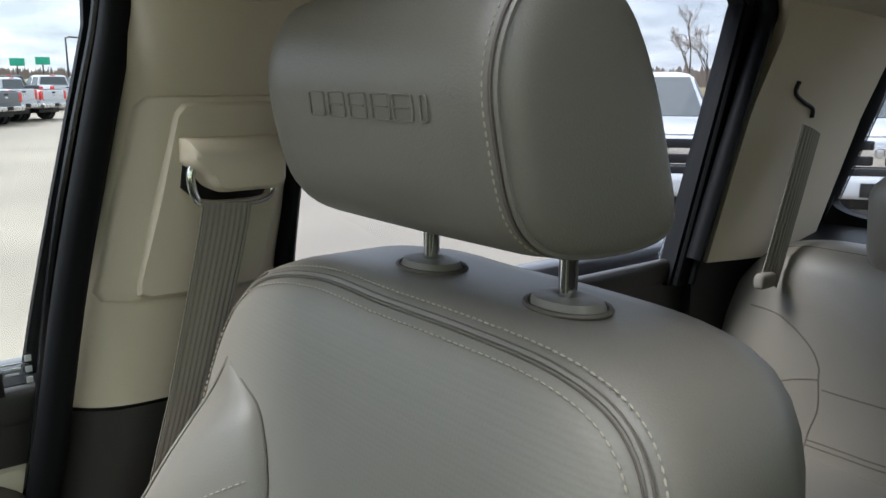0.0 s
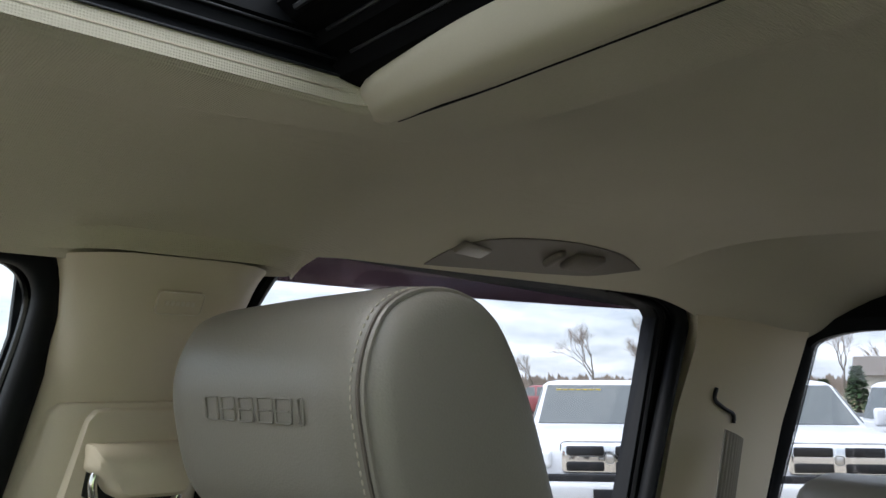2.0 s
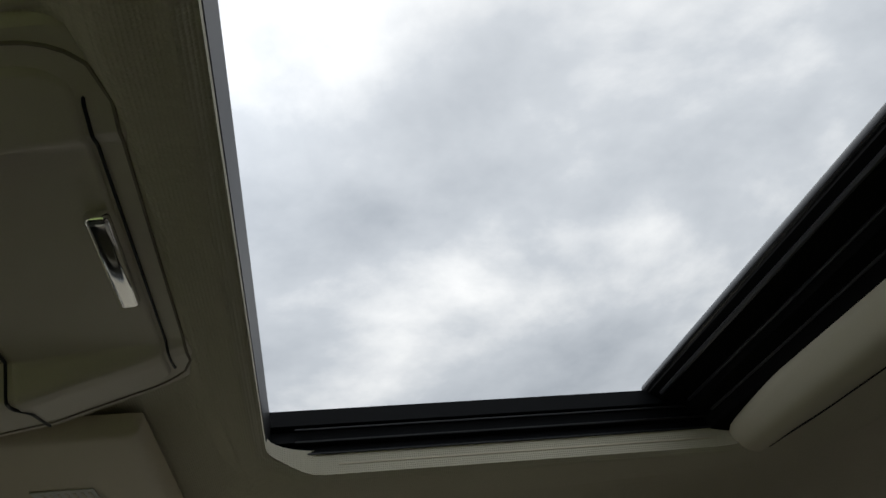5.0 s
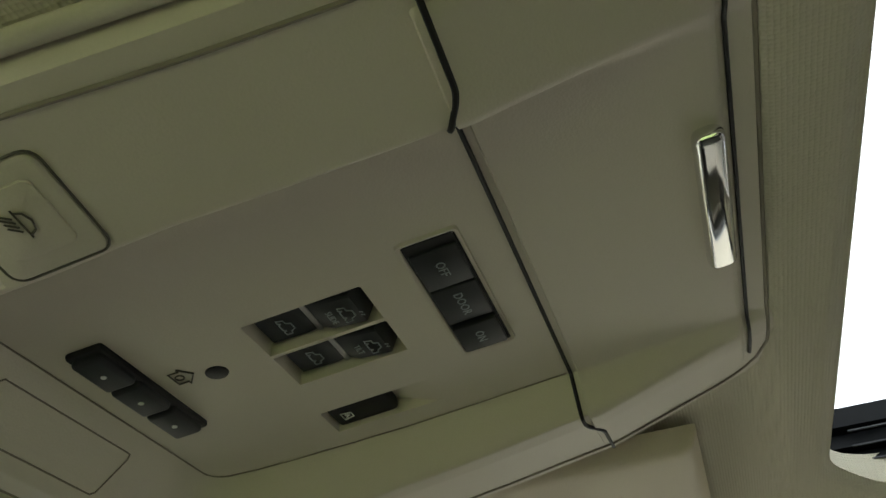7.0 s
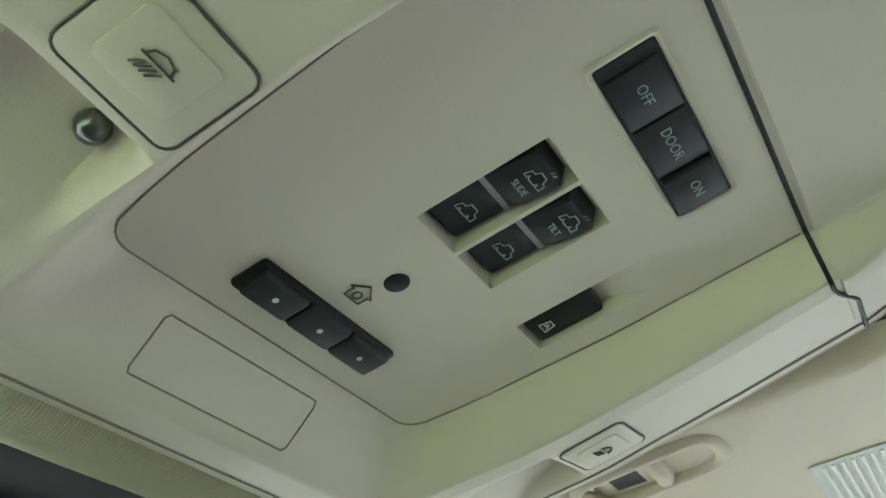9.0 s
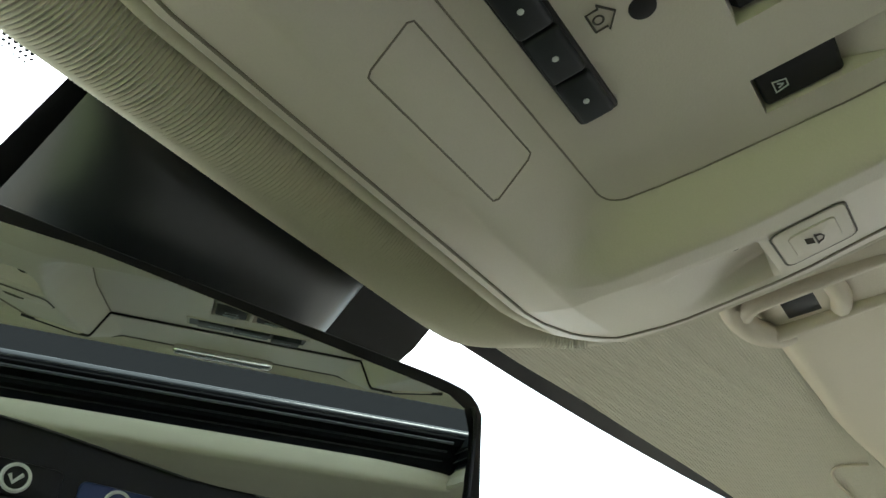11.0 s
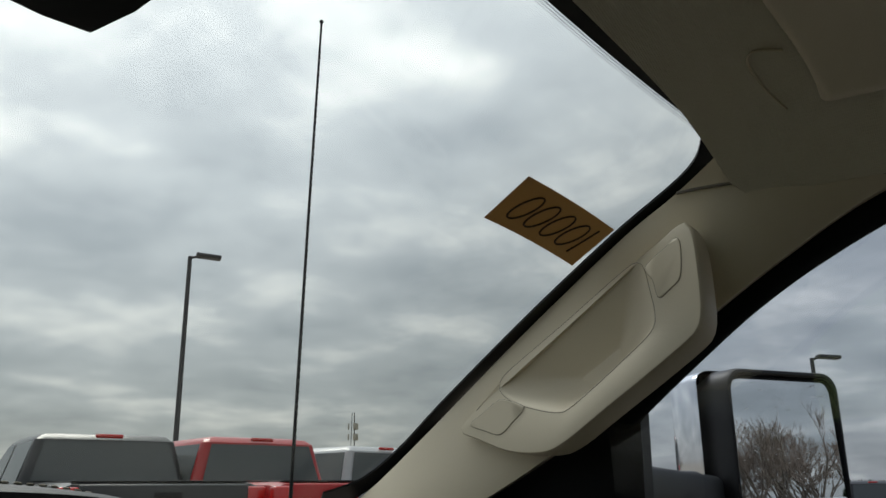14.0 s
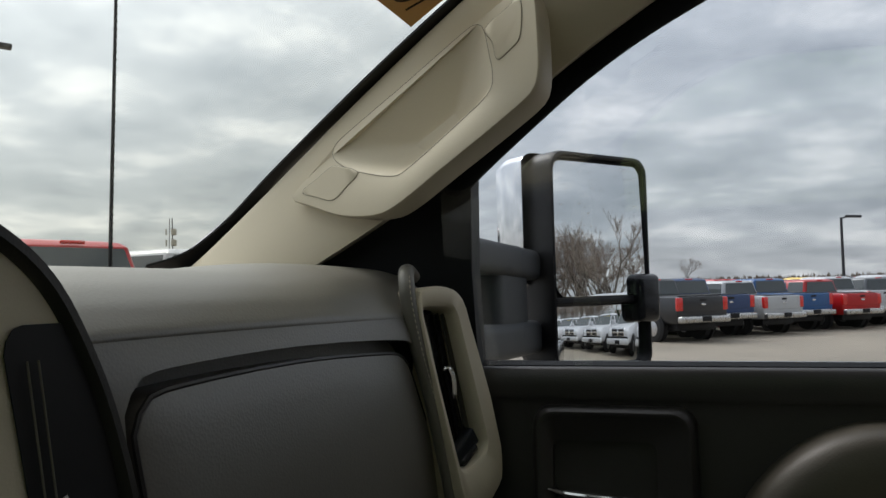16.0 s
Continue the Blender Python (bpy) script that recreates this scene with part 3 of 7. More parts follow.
# outer body pillars and lower doors
for sx in (1, -1):
    bm = bmesh.new()
    sheet(bm, lambda u, v: V(sx * (0.83 - 0.055 * smooth(0.5, 1, u)), DY + lerp([(0.9, 0.26), (1.33, 0.215), (1.7, 0.135), (1.8, 0.14)], 0.9 + 0.9 * u) * v + lerp([(0.9, -0.07), (1.33, -0.075), (1.7, -0.095), (1.8, -0.12)], 0.9 + 0.9 * u) * (1 - v), 0.9 + 0.9 * u), 16, 4, (sx * 0.01, 0, 0))
    tagged(part("pillar_skin", bm, M_RUBBER), "black outer skin of the B-pillar", "pillar", kind="structure")
    bm = bmesh.new()
    sheet(bm, lambda u, v: V(sx * (0.85 - 0.08 * u), DY + lerp([(0.9, -0.76), (1.33, -0.80), (1.7, -0.91), (1.8, -0.94)], 0.9 + 0.9 * u) * (1 - v) - 1.21 * v, 0.9 + 0.9 * u), 16, 4, (sx * 0.01, 0, 0))
    tagged(part("pillar_skin", bm, M_PAINT_OWN), "dark painted rear corner of the cab", "pillar", kind="structure")
    bm = bmesh.new()
    rbox(bm, (0.05, 2.45, 0.62), 0.02, pose(sx * 0.90, -0.10, 1.03))
    tagged(part("door_skin", bm, M_PAINT_OWN), "dark painted outer door skin of the pickup", "door", kind="structure")

# door glass and seals
SEAL_F = [(0.800, 0.105, 1.00), (0.790, 0.080, 1.15), (0.777, 0.050, 1.30), (0.768, 0.022, 1.45), (0.758, -0.012, 1.60), (0.750, -0.032, 1.69), (0.746, -0.034, 1.735), (0.742, -0.012, 1.763), (0.738, 0.03, 1.769), (0.736, 0.10, 1.768),
          (0.736, 0.20, 1.772), (0.738, 0.36, 1.778), (0.745, 0.43, 1.774), (0.752, 0.504, 1.755), (0.762, 0.60, 1.711), (0.770, 0.664, 1.675), (0.776, 0.718, 1.637), (0.790, 0.806, 1.570), (0.822, 0.84, 1.545)]
SEAL_R = [(0.772, -0.038, 1.30), (0.768, -0.060, 1.50), (0.748, -0.083, 1.68), (0.735, -0.110, 1.755), (0.732, -0.150, 1.797), (0.732, -0.205, 1.814), (0.732, -0.54, 1.819),
          (0.732, -0.82, 1.811), (0.728, -0.905, 1.788), (0.727, -0.932, 1.750), (0.727, -0.915, 1.70), (0.735, -0.85, 1.52), (0.742, -0.79, 1.345)]
for sx in (1, -1):
    for nm, pth, w in (("door_seal", SEAL_F, 0.016), ("door_seal", [(x, y + DY, z) for x, y, z in SEAL_R], 0.011)):
        seal = thing(nm, "black rubber weatherstrip round the door window", "weatherstrip", kind="structure")
        pts = catmull([V(sx * q[0], q[1], q[2]) for q in pth], 5)
        bm = bmesh.new()
        tube(bm, pts, [w + (0.004 * smooth(0.30, 0.55, p.y) if pth is SEAL_F else 0.0) for p in pts], n=10, ry=0.016, up=(1, 0, 0))
        part("bulb", bm, M_RUBBER, seal)
        bm = bmesh.new()
        c = sum(pts, Vector()) / len(pts)
        inner = [p + V(sx * 0.012, 0, 0) + (V(0, c.y, c.z) - V(0, p.y, p.z)).normalized() * (w + 0.001) for p in pts]
        tube(bm, inner, 0.0045, n=8, ry=0.0045)
        if pth is SEAL_F:
            part("glass_run", bm, M_GLOSSBLACK, seal)
        else:
            bm.free()
    # frame of the rear door behind its glass: wide black upright
    fr = thing("door_frame", "wide black rear upright of the rear door window frame", "door frame", kind="structure", at=(0, DY, 0))
    bm = bmesh.new()
    a = catmull([V(sx * 0.765, -0.76, 1.800), V(sx * 0.754, -0.86, 1.785), V(sx * 0.752, -0.895, 1.765), V(sx * 0.755, -0.893, 1.735), V(sx * 0.757, -0.84, 1.57), V(sx * 0.763, -0.755, 1.30)], 6)
    b = catmull([V(sx * 0.755, -0.78, 1.818), V(sx * 0.737, -0.885, 1.800), V(sx * 0.735, -0.935, 1.776), V(sx * 0.737, -0.955, 1.735), V(sx * 0.74, -0.90, 1.55), V(sx * 0.75, -0.82, 1.30)], 6)
    sheet(bm, lambda u, v: a[round(u * 30)].lerp(b[round(u * 30)], v), 30, 4, (sx * 0.03, 0, 0))
    part("upright", bm, M_RUBBER, fr)
    bm = bmesh.new()
    a2 = [p + V(-sx * 0.004, -0.012, 0) for p in a]
    tube(bm, a2, 0.006, n=8)
    tube(bm, [p.lerp(q, 0.62) + V(-sx * 0.006, 0, 0) for p, q in zip(a, b)], 0.008, n=8)
    part("bead", bm, M_RUBBER, fr)
    # outer side above the glass: roof rail
    rail = bmesh.new()
    sheet(rail, lambda u, v: V(sx * (0.715 + 0.075 * v), -1.36 + 1.91 * u, 1.800 + 0.085 * (1 - v) + 0.030 * v), 20, 4, (0, 0, 0.006))
    tagged(part("roof_rail", rail, M_PAINT_OWN), "dark painted roof rail over the doors", "roof rail", kind="structure")

window_defs = (("window_1", M_GLASS, [(0.0, 1.33), (-0.02, 1.50), (-0.045, 1.73), (0.0, 1.785), (0.36, 1.792), (0.50, 1.770), (0.62, 1.718), (0.72, 1.658), (0.84, 1.57), (0.84, 1.33)], 0.81, 0.765),
               ("window_2", M_GLASS_TINT, [(-0.16, 1.33), (-0.19, 1.60), (-0.24, 1.76), (-0.29, 1.82), (-0.69, 1.825), (-0.99, 1.82), (-1.10, 1.79), (-1.10, 1.72), (-0.90, 1.30)], 0.80, 0.755))
for sx in (1, -1):
    for nm, mt, ol, x0, x1 in window_defs:
        bm = bmesh.new()
        pts = [V(sx * (x0 + (x1 - x0) * smooth(1.30, 1.85, z)), y, z) for y, z in ol]
        vs = [bm.verts.new(p) for p in pts]
        f = bm.faces.new(vs)
        ex = bmesh.ops.extrude_face_region(bm, geom=[f])
        bmesh.ops.translate(bm, vec=(sx * 0.004, 0, 0), verts=[v for v in ex["geom"] if isinstance(v, bmesh.types.BMVert)])
        win = tagged(part(nm, bm, mt if sx > 0 else (M_GLASS_GREEN if nm == "window_1" else M_GLASS_DARK)), "clear side window glass of the pickup door" if sx > 0 else ("unseen driver's door glass, deep green to tint the cab's light" if nm == "window_1" else "unseen driver-side rear door pane, darkened to cut the light"), "car window", kind="structure")
        win.visible_shadow = sx < 0
        if sx > 0 and nm == "window_1":
            for k in range(3):
                bm = bmesh.new()
                rbox(bm, (0.0008, 0.020 - 0.004 * k, 0.0018), 0, pose(0.8035, 0.075, 1.366 - 0.005 * k), 1)
                part("etched_bar", bm, M_ETCH, win)
            for k in range(3):
                bm = bmesh.new()
                rbox(bm, (0.0008, 0.006, 0.006), 0, pose(0.8035, 0.060, 1.370 - 0.011 * k), 1)
                part("etched_mark", bm, M_ETCH, win)
# smoked deflector outside the rear door glass
for sx in (1, -1):
    bm = bmesh.new()
    sheet(bm, lambda u, v: V(sx * (0.80 + 0.015 * v), DY - 0.08 - 0.90 * u, 1.822 - (0.052 - 0.010 * u + 0.004 * math.sin(3.1 * u)) * v), 24, 3, (sx * 0.003, 0, 0))
    tagged(part("window_deflector", bm, M_VISOR_TINT), "smoked plum-coloured rain deflector over the rear door window", "deflector")

# C-pillar trim with belt slot
def cpillar(u, v):
    z = 1.335 + 0.435 * u + 0.03 * smooth(0.9, 1.0, u)
    yf = lerp([(0, -0.822), (0.5, -0.888), (0.85, -0.938), (0.95, -0.940), (1, -0.925)], u)
    yr = lerp([(0, -1.10), (1, -1.145)], u)
    y = yf + (yr - yf) * v
    xf = lerp([(0, 0.738), (0.6, 0.722), (1, 0.69)], u)
    xr = lerp([(0, 0.705), (0.55, 0.648), (0.9, 0.598), (1, 0.575)], u)
    x = xf + (xr - xf) * v ** 1.3 - 0.02 * math.sin(math.pi * v)
    return V(x, y, z)


for sx in (1, -1):
    cp = thing("pillar_trim", "beige plastic C-pillar trim with a slot for the rear belt", "pillar trim", kind="structure", at=(0, DY, 0))
    bm = bmesh.new()
    sheet(bm, cpillar, 26, 22, (0.03, -0.01, 0))
    if sx < 0:
        mirrored(bm)
    part("upper_cover", bm, M_TRIM, cp)
    bm = bmesh.new()
    sheet(bm, lambda u, v: V(sx * (0.75 - 0.045 * v), -0.80 - 0.32 * v, 0.95 + 0.383 * u), 4, 8, (sx * 0.02, 0, 0))
    part("lower_cover", bm, M_BLACK, cp)
    if sx > 0:
        bm = bmesh.new()
        slot = [cpillar(0.69, 0.26), cpillar(0.645, 0.27), cpillar(0.61, 0.36), cpillar(0.585, 0.45), cpillar(0.55, 0.47)]
        tube(bm, [p + V(-0.002, 0.002, 0) for p in catmull(slot, 5)], 0.0036, n=6)
        part("belt_slot", bm, M_BLACK, cp, "dark curved slot that the belt leaves through")
        belt = thing("rear_seat_belt", "taupe rear seat belt hanging from the pillar slot", "seat belt", at=(0, DY, 0))
        bm = bmesh.new()
        lo, hi = [], []
        for t in range(11):
            f = t / 10
            lo.append(V(0.652, -0.936 + 0.090 * f, 1.567 - 0.247 * f))
            hi.append(V(0.646, -0.982 + 0.095 * f, 1.550 - 0.25 * f))
        sheet(bm, lambda u, v: lo[round(u * 10)].lerp(hi[round(u * 10)], v) + V(-0.0008 * math.cos(v * 14 * math.pi) - 0.004 * math.sin(math.pi * v), 0, 0), 10, 56, (0.0015, 0, 0))
        part("webbing", bm, M_BELT, belt)
        bm = bmesh.new()
        rbox(bm, (0.02, 0.042, 0.026), 0.007, pose(0.648, -0.852, 1.318))
        part("guide", bm, M_BELT, belt, "small taupe belt guide")

# rear wall with window
rw = thing("wall_rear", "black framed rear cab wall round the back window", "cab wall", kind="structure", at=(0, DY, 0))
def back_ring(hw0, hw1, z0, z1, r, y0, n=12):
    out = []
    for q in rrect(2, 2, r, n):
        u, w = q[0], (q[1] + 1) / 2
        hw = hw0 + (hw1 - hw0) * w
        out.append(V(u * hw, y0, z0 + (z1 - z0) * w))
    return out
bm = bmesh.new()
inner = back_ring(0.715, 0.60, 1.385, 1.735, 0.16, -1.17)
outer = back_ring(0.80, 0.74, 0.75, 1.90, 0.02, -1.17)
mid = [p + (q - p).normalized() * 0.035 for p, q in zip(inner, outer)]
loft(bm, [[p + V(0, -0.03, 0) for p in inner], inner, [p + V(0, 0.018, 0) for p in mid], [p.lerp(q, 0.2) for p, q in zip(mid, outer)], outer])
part("frame", bm, M_RUBBER, rw)
bm = bmesh.new()
vs = [bm.verts.new(p + V(0, DY - 0.02, 0)) for p in inner]
f = bm.faces.new(vs)
ex = bmesh.ops.extrude_face_region(bm, geom=[f])
bmesh.ops.translate(bm, vec=(0, -0.004, 0), verts=[v for v in ex["geom"] if isinstance(v, bmesh.types.BMVert)])
win = tagged(part("window_3", bm, M_GLASS_TINT), "rear window glass of the cab", "car window", kind="structure")
win.visible_shadow = False
bm = bmesh.new()
sheet(bm, lambda u, v: V(-0.72 + 1.44 * u, DY - 1.165 + 0.20 * v, 1.372 - 0.03 * v), 12, 6, (0, 0, -0.02))
tagged(part("rear_shelf", bm, M_BLACK), "black plastic shelf below the rear window", "shelf", kind="structure")

# floor, firewall and lower closing panels
bm = bmesh.new()
rbox(bm, (1.62, 2.9, 0.04), 0.01, pose(0, 0.08, 0.72))
tagged(part("floor", bm, M_DARK), "dark brown carpeted cab floor", "floor", kind="structure")
bm = bmesh.new()
rbox(bm, (1.62, 0.04, 0.70), 0.01, pose(0, 1.46, 1.06))
tagged(part("wall_front", bm, M_BLACK), "black firewall under the windshield", "firewall", kind="structure")

# windshield
bm = bmesh.new()
def ws_edge(v):
    return lerp([(0.655, 0.66), (0.70, 0.695), (0.79, 0.716), (0.92, 0.755), (1.07, 0.808), (1.16, 0.842), (1.45, 0.90)], v)
def ws(u, v):
    y = 0.655 + 0.80 * v
    x = (2 * u - 1) * ws_edge(y)
    top = 0.745 - 0.16 * x * x - 0.02
    y2 = y + (top - 0.655) * (1 - v) ** 3
    return V(x, y2, windshield_z(x, y2) + 0.006)
sheet(bm, ws, 40, 30, (0, 0.002, 0.005))
tagged(part("window_4", bm, M_WINDSHIELD), "large curved windshield of faintly green glass", "windshield", kind="structure")
bm = bmesh.new()
for sx in (1, -1):
    e = [V(sx * x, y, windshield_z(x, y) + 0.002) for x, y in ((0.69, 0.645), (0.722, 0.69), (0.735, 0.79), (0.775, 0.92), (0.83, 1.07), (0.868, 1.16), (0.89, 1.25), (0.88, 1.34))]
    i = [V(sx * x, y, windshield_z(x, y) + 0.002) for x, y in ((0.648, 0.672), (0.69, 0.70), (0.712, 0.794), (0.75, 0.919), (0.805, 1.072), (0.842, 1.164), (0.855, 1.236), (0.83, 1.285))]
    e, i = catmull(e, 6), catmull(i, 6)
    sheet(bm, lambda u, v: e[round(u * 42)].lerp(i[round(u * 42)], v), 42, 2, (0, 0, 0.003))
def top_frit(x):
    return 0.742 - 0.175 * x * x
sheet(bm, lambda u, v: V(-0.66 + 1.32 * u, top_frit(-0.66 + 1.32 * u) - 0.045 * (1 - v), windshield_z(-0.66 + 1.32 * u, top_frit(-0.66 + 1.32 * u) - 0.045 * (1 - v)) + 0.001), 44, 2, (0, 0, 0.003))
tagged(part("windshield_border", bm, M_BLACK), "black ceramic border of the windshield", "windshield border", kind="structure")
bm = bmesh.new()
for i in range(590):
    x = -0.66 + 0.00224 * i
    if -0.09 < x < 0.12:
        continue
    for k in range(3):
        y = top_frit(x) + 0.0010 + 0.0019 * k
        r = 0.00085 - 0.00018 * k
        xx = x + (0.0011 if k % 2 else 0)
        c = V(xx, y, windshield_z(xx, y) + 0.0005)
        vs = [bm.verts.new(c + V(r * math.cos(a), r * math.sin(a), -0.5 * r * math.sin(a))) for a in (math.pi / 3 * j for j in range(6))]
        bm.faces.new(vs)
tagged(part("windshield_dots", bm, M_BLACK), "rows of black ceramic dots below the border", "dot pattern", kind="stuff")


from mathutils.bvhtree import BVHTree

# ---------------- front passenger seat ----------------
def pillow(bm, outline, layers, n=96, shear=0.0, zt=0.0, cap=True):
    """Rings of an outline in x, z, drawn in by inset at each y."""
    base = resample([V(x, 0, z) for x, z in outline], n)
    c = sum(base, Vector()) / n
    rings = []
    for y, ins in layers:
        ring = []
        for p in base:
            d = c - p
            q = p + d.normalized() * min(ins, d.length * 0.97)
            ring.append(V(q.x, y + shear * (zt - q.z), q.z))
        rings.append(ring)
    loft(bm, rings, cap0=True, cap1=cap)
    return rings


SEAT_X = 0.445
seat = thing("front_passenger_seat", "dune leather front passenger seat with stitched seams", "car seat", at=(0, DY, 0))
half = [(0.0, 1.490), (0.10, 1.490), (0.19, 1.485), (0.245, 1.468), (0.275, 1.43), (0.288, 1.37), (0.292, 1.25), (0.288, 1.05), (0.26, 0.98), (0.0, 0.97)]
out_pts = catmull([V(SEAT_X + 0.87 * x, 0, z - 0.012 * smooth(0.1, 0.25, x)) for x, z in half] + [V(SEAT_X - x, 0, z) for x, z in reversed(half[1:-1])], 6, closed=True)
OUT = [(p.x, p.z) for p in out_pts]
bm = bmesh.new()
pillow(bm, OUT, [(-0.125, 0.05), (-0.118, 0.02), (-0.10, 0.006), (-0.07, 0.0), (0.0, 0.0), (0.02, 0.003), (0.028, 0.009), (0.031, 0.013)], shear=0.30, zt=1.478)
part("backrest_shell", bm, M_LEATHER, seat)
bm = bmesh.new()
pillow(bm, OUT, [(0.020, 0.012), (0.033, 0.014), (0.041, 0.020), (0.047, 0.035), (0.051, 0.06), (0.052, 0.09), (0.050, 0.14), (0.047, 0.22)], shear=0.30, zt=1.478)
part("backrest_panel", bm, M_LEATHER_PERF, seat, "perforated leather centre panel")
base = resample([V(x, 0, z) for x, z in OUT], 240)
cc = sum(base, Vector()) / len(base)
def seat_line(ins, y):
    r = []
    for p in base:
        d = cc - p
        q = p + d.normalized() * ins
        r.append(V(q.x, y + 0.30 * (1.478 - q.z), q.z))
    return r
bm = bmesh.new()
tube(bm, seat_line(0.0125, 0.033), 0.0022, n=6, closed=True)
part("welt", bm, M_LEATHER, seat)
bm = bmesh.new()
tube(bm, seat_line(0.0105, 0.0325), 0.0008, n=5, closed=True)
tube(bm, seat_line(0.0150, 0.036), 0.0008, n=5, closed=True)
part("seam", bm, M_SEAM, seat)
bm = bmesh.new()
top = [p for p in seat_line(0.0065, 0.0275) if p.z > 1.15]
k0 = max(range(len(top)), key=lambda i: (top[i] - top[i - 1]).length)
top = top[k0:] + top[:k0]
stitches(bm, [p + V(0, 0.001, 0.0008) for p in top], 0.0062, 0.0042, 0.0008)
top2 = [p for p in seat_line(0.0195, 0.0415) if p.z > 1.15]
k0 = max(range(len(top2)), key=lambda i: (top2[i] - top2[i - 1]).length)
top2 = top2[k0:] + top2[:k0]
stitches(bm, [p + V(0, 0.001, 0) for p in top2], 0.0062, 0.0042, 0.0008)
part("stitching", bm, M_STITCH, seat, "tan twin-needle stitching")
# outboard bolster and its seams
seam_in = catmull([V(0.626, 0.077, 1.388), V(0.589, 0.081, 1.377), V(0.56, 0.084, 1.367), V(0.541, 0.089, 1.349), V(0.526, 0.095, 1.327), V(0.516, 0.102, 1.300), V(0.51, 0.122, 1.24), V(0.51, 0.152, 1.13), V(0.515, 0.182, 1.03)], 5)
edge_out = catmull([V(0.632, 0.076, 1.390), V(0.642, 0.090, 1.358), V(0.647, 0.110, 1.330), V(0.645, 0.134, 1.303), V(0.649, 0.155, 1.271), V(0.661, 0.172, 1.237), V(0.674, 0.19, 1.18), V(0.68, 0.215, 1.10), V(0.68, 0.235, 1.03)], 5)
bm = bmesh.new()
rings = []
for i, (p, q) in enumerate(zip(seam_in, edge_out)):
    g = min(1.0, i / 12)
    face = [p.lerp(q, v) + V(0, 0.012 * g * math.sin(math.pi * v ** 0.7), 0) for v in (k / 12 for k in range(13))]
    back = [q + V(0.010, -0.008, 0) * g, q + V(0.016, -0.03, 0) * g, q + V(0.012, -0.11, -0.01), p + V(0, -0.05, 0)]
    rings.append([p + V(0, -0.003, 0)] + face[1:] + back)
loft(bm, rings, cap0=True, cap1=True)
part("bolster", bm, M_LEATHER, seat, sharp=50)
bm = bmesh.new()
tube(bm, seam_in, 0.0014, n=6)
part("bolster_seam", bm, M_SEAM, seat)
bm = bmesh.new()
tube(bm, [q + V(0.002, 0.0005, 0) for q in edge_out], 0.0016, n=6)
part("piping", bm, M_LEATHER, seat)
bm = bmesh.new()
row = [rings[21 + k // 10][1 + k].lerp(rings[22 + k // 10][1 + k], 0.1 * (k % 10)) + V(0, 0, -0.0012 * k) for k in range(0, 9)]
stitches(bm, [p + V(0, 0.0012, 0) for p in catmull(row, 4)], 0.0062, 0.0045, 0.0008)
part("stitching", bm, M_STITCH, seat)
bm = bmesh.new()
tube(bm, [p + V(0, 0.0002, -0.004) for p in catmull(row, 4)], 0.0010, n=6)
part("bolster_seam", bm, M_SEAM, seat)
bm = bmesh.new()
rbox(bm, (0.52, 0.52, 0.16), 0.06, pose(SEAT_X, 0.36, 1.02, -6), 5)
part("cushion", bm, M_LEATHER, seat)
bm = bmesh.new()
rbox(bm, (0.42, 0.44, 0.24), 0.03, pose(SEAT_X, 0.32, 0.85), 2)
part("base", bm, M_BLACK, seat)

# headrest
prof = [(0.064, 1.668), (0.050, 1.690), (0.022, 1.702), (-0.012, 1.701), (-0.042, 1.685), (-0.070, 1.640), (-0.094, 1.577), (-0.103, 1.543), (-0.090, 1.530), (-0.05, 1.526), (0.003, 1.529), (0.033, 1.540), (0.053, 1.563), (0.066, 1.608), (0.070, 1.640)]
ring0 = resample(catmull([V(0, *q) for q in prof], 8, closed=True), 72)
hc = sum(ring0, Vector()) / len(ring0)
def head_ring(x, s):
    return [V(x, hc.y + (p.y - hc.y) * s, hc.z + (p.z - hc.z) * s) for p in ring0]
HX0, HX1 = 0.288, 0.585
def cap_ring(dx, s):
    r = side_ring(HX0 + dx, 0.905)
    c = sum(r, Vector()) / len(r)
    return [c + (p - c) * s for p in r]
def side_ring(x, s):
    """As head_ring, but drawn in from the face alone: the back edge stays."""
    return [V(x, -0.100 + (p.y + 0.100) * s, hc.z + (p.z - hc.z) * (0.4 + 0.6 * s)) for p in ring0]
bm = bmesh.new()
rings = [cap_ring(-0.0070, 0.35), cap_ring(-0.0062, 0.65), cap_ring(-0.0045, 0.85), cap_ring(-0.0020, 0.95), side_ring(HX0 + 0.001, 0.905), side_ring(HX0 + 0.004, 0.935), side_ring(HX0 + 0.0075, 0.950), side_ring(HX0 + 0.011, 0.968), side_ring(HX0 + 0.018, 0.988)]
for i in range(14):
    x = HX0 + 0.026 + (HX1 - HX0 - 0.08) * i / 13
    rings.append(head_ring(x, 1.0 + 0.008 * math.sin(math.pi * i / 13)))
for f in (0.012, 0.024, 0.034, 0.042, 0.049, 0.053, 0.0545):
    rings.append(head_ring(HX1 - 0.054 + f, math.sqrt(max(0.05, 1 - (f / 0.0565) ** 2.6))))
loft(bm, rings, cap0=True, cap1=True)
part("headrest", bm, M_LEATHER, seat)
bm = bmesh.new()
tube(bm, side_ring(HX0 + 0.0080, 0.954), 0.0014, n=6, closed=True)
part("headrest_seam", bm, M_SEAM, seat)
bm = bmesh.new()
tube(bm, side_ring(HX0 + 0.0045, 0.942), 0.0021, n=6, closed=True)
part("headrest_piping", bm, M_LEATHER, seat)
bm = bmesh.new()
r_ = side_ring(HX0 + 0.0112, 0.972)
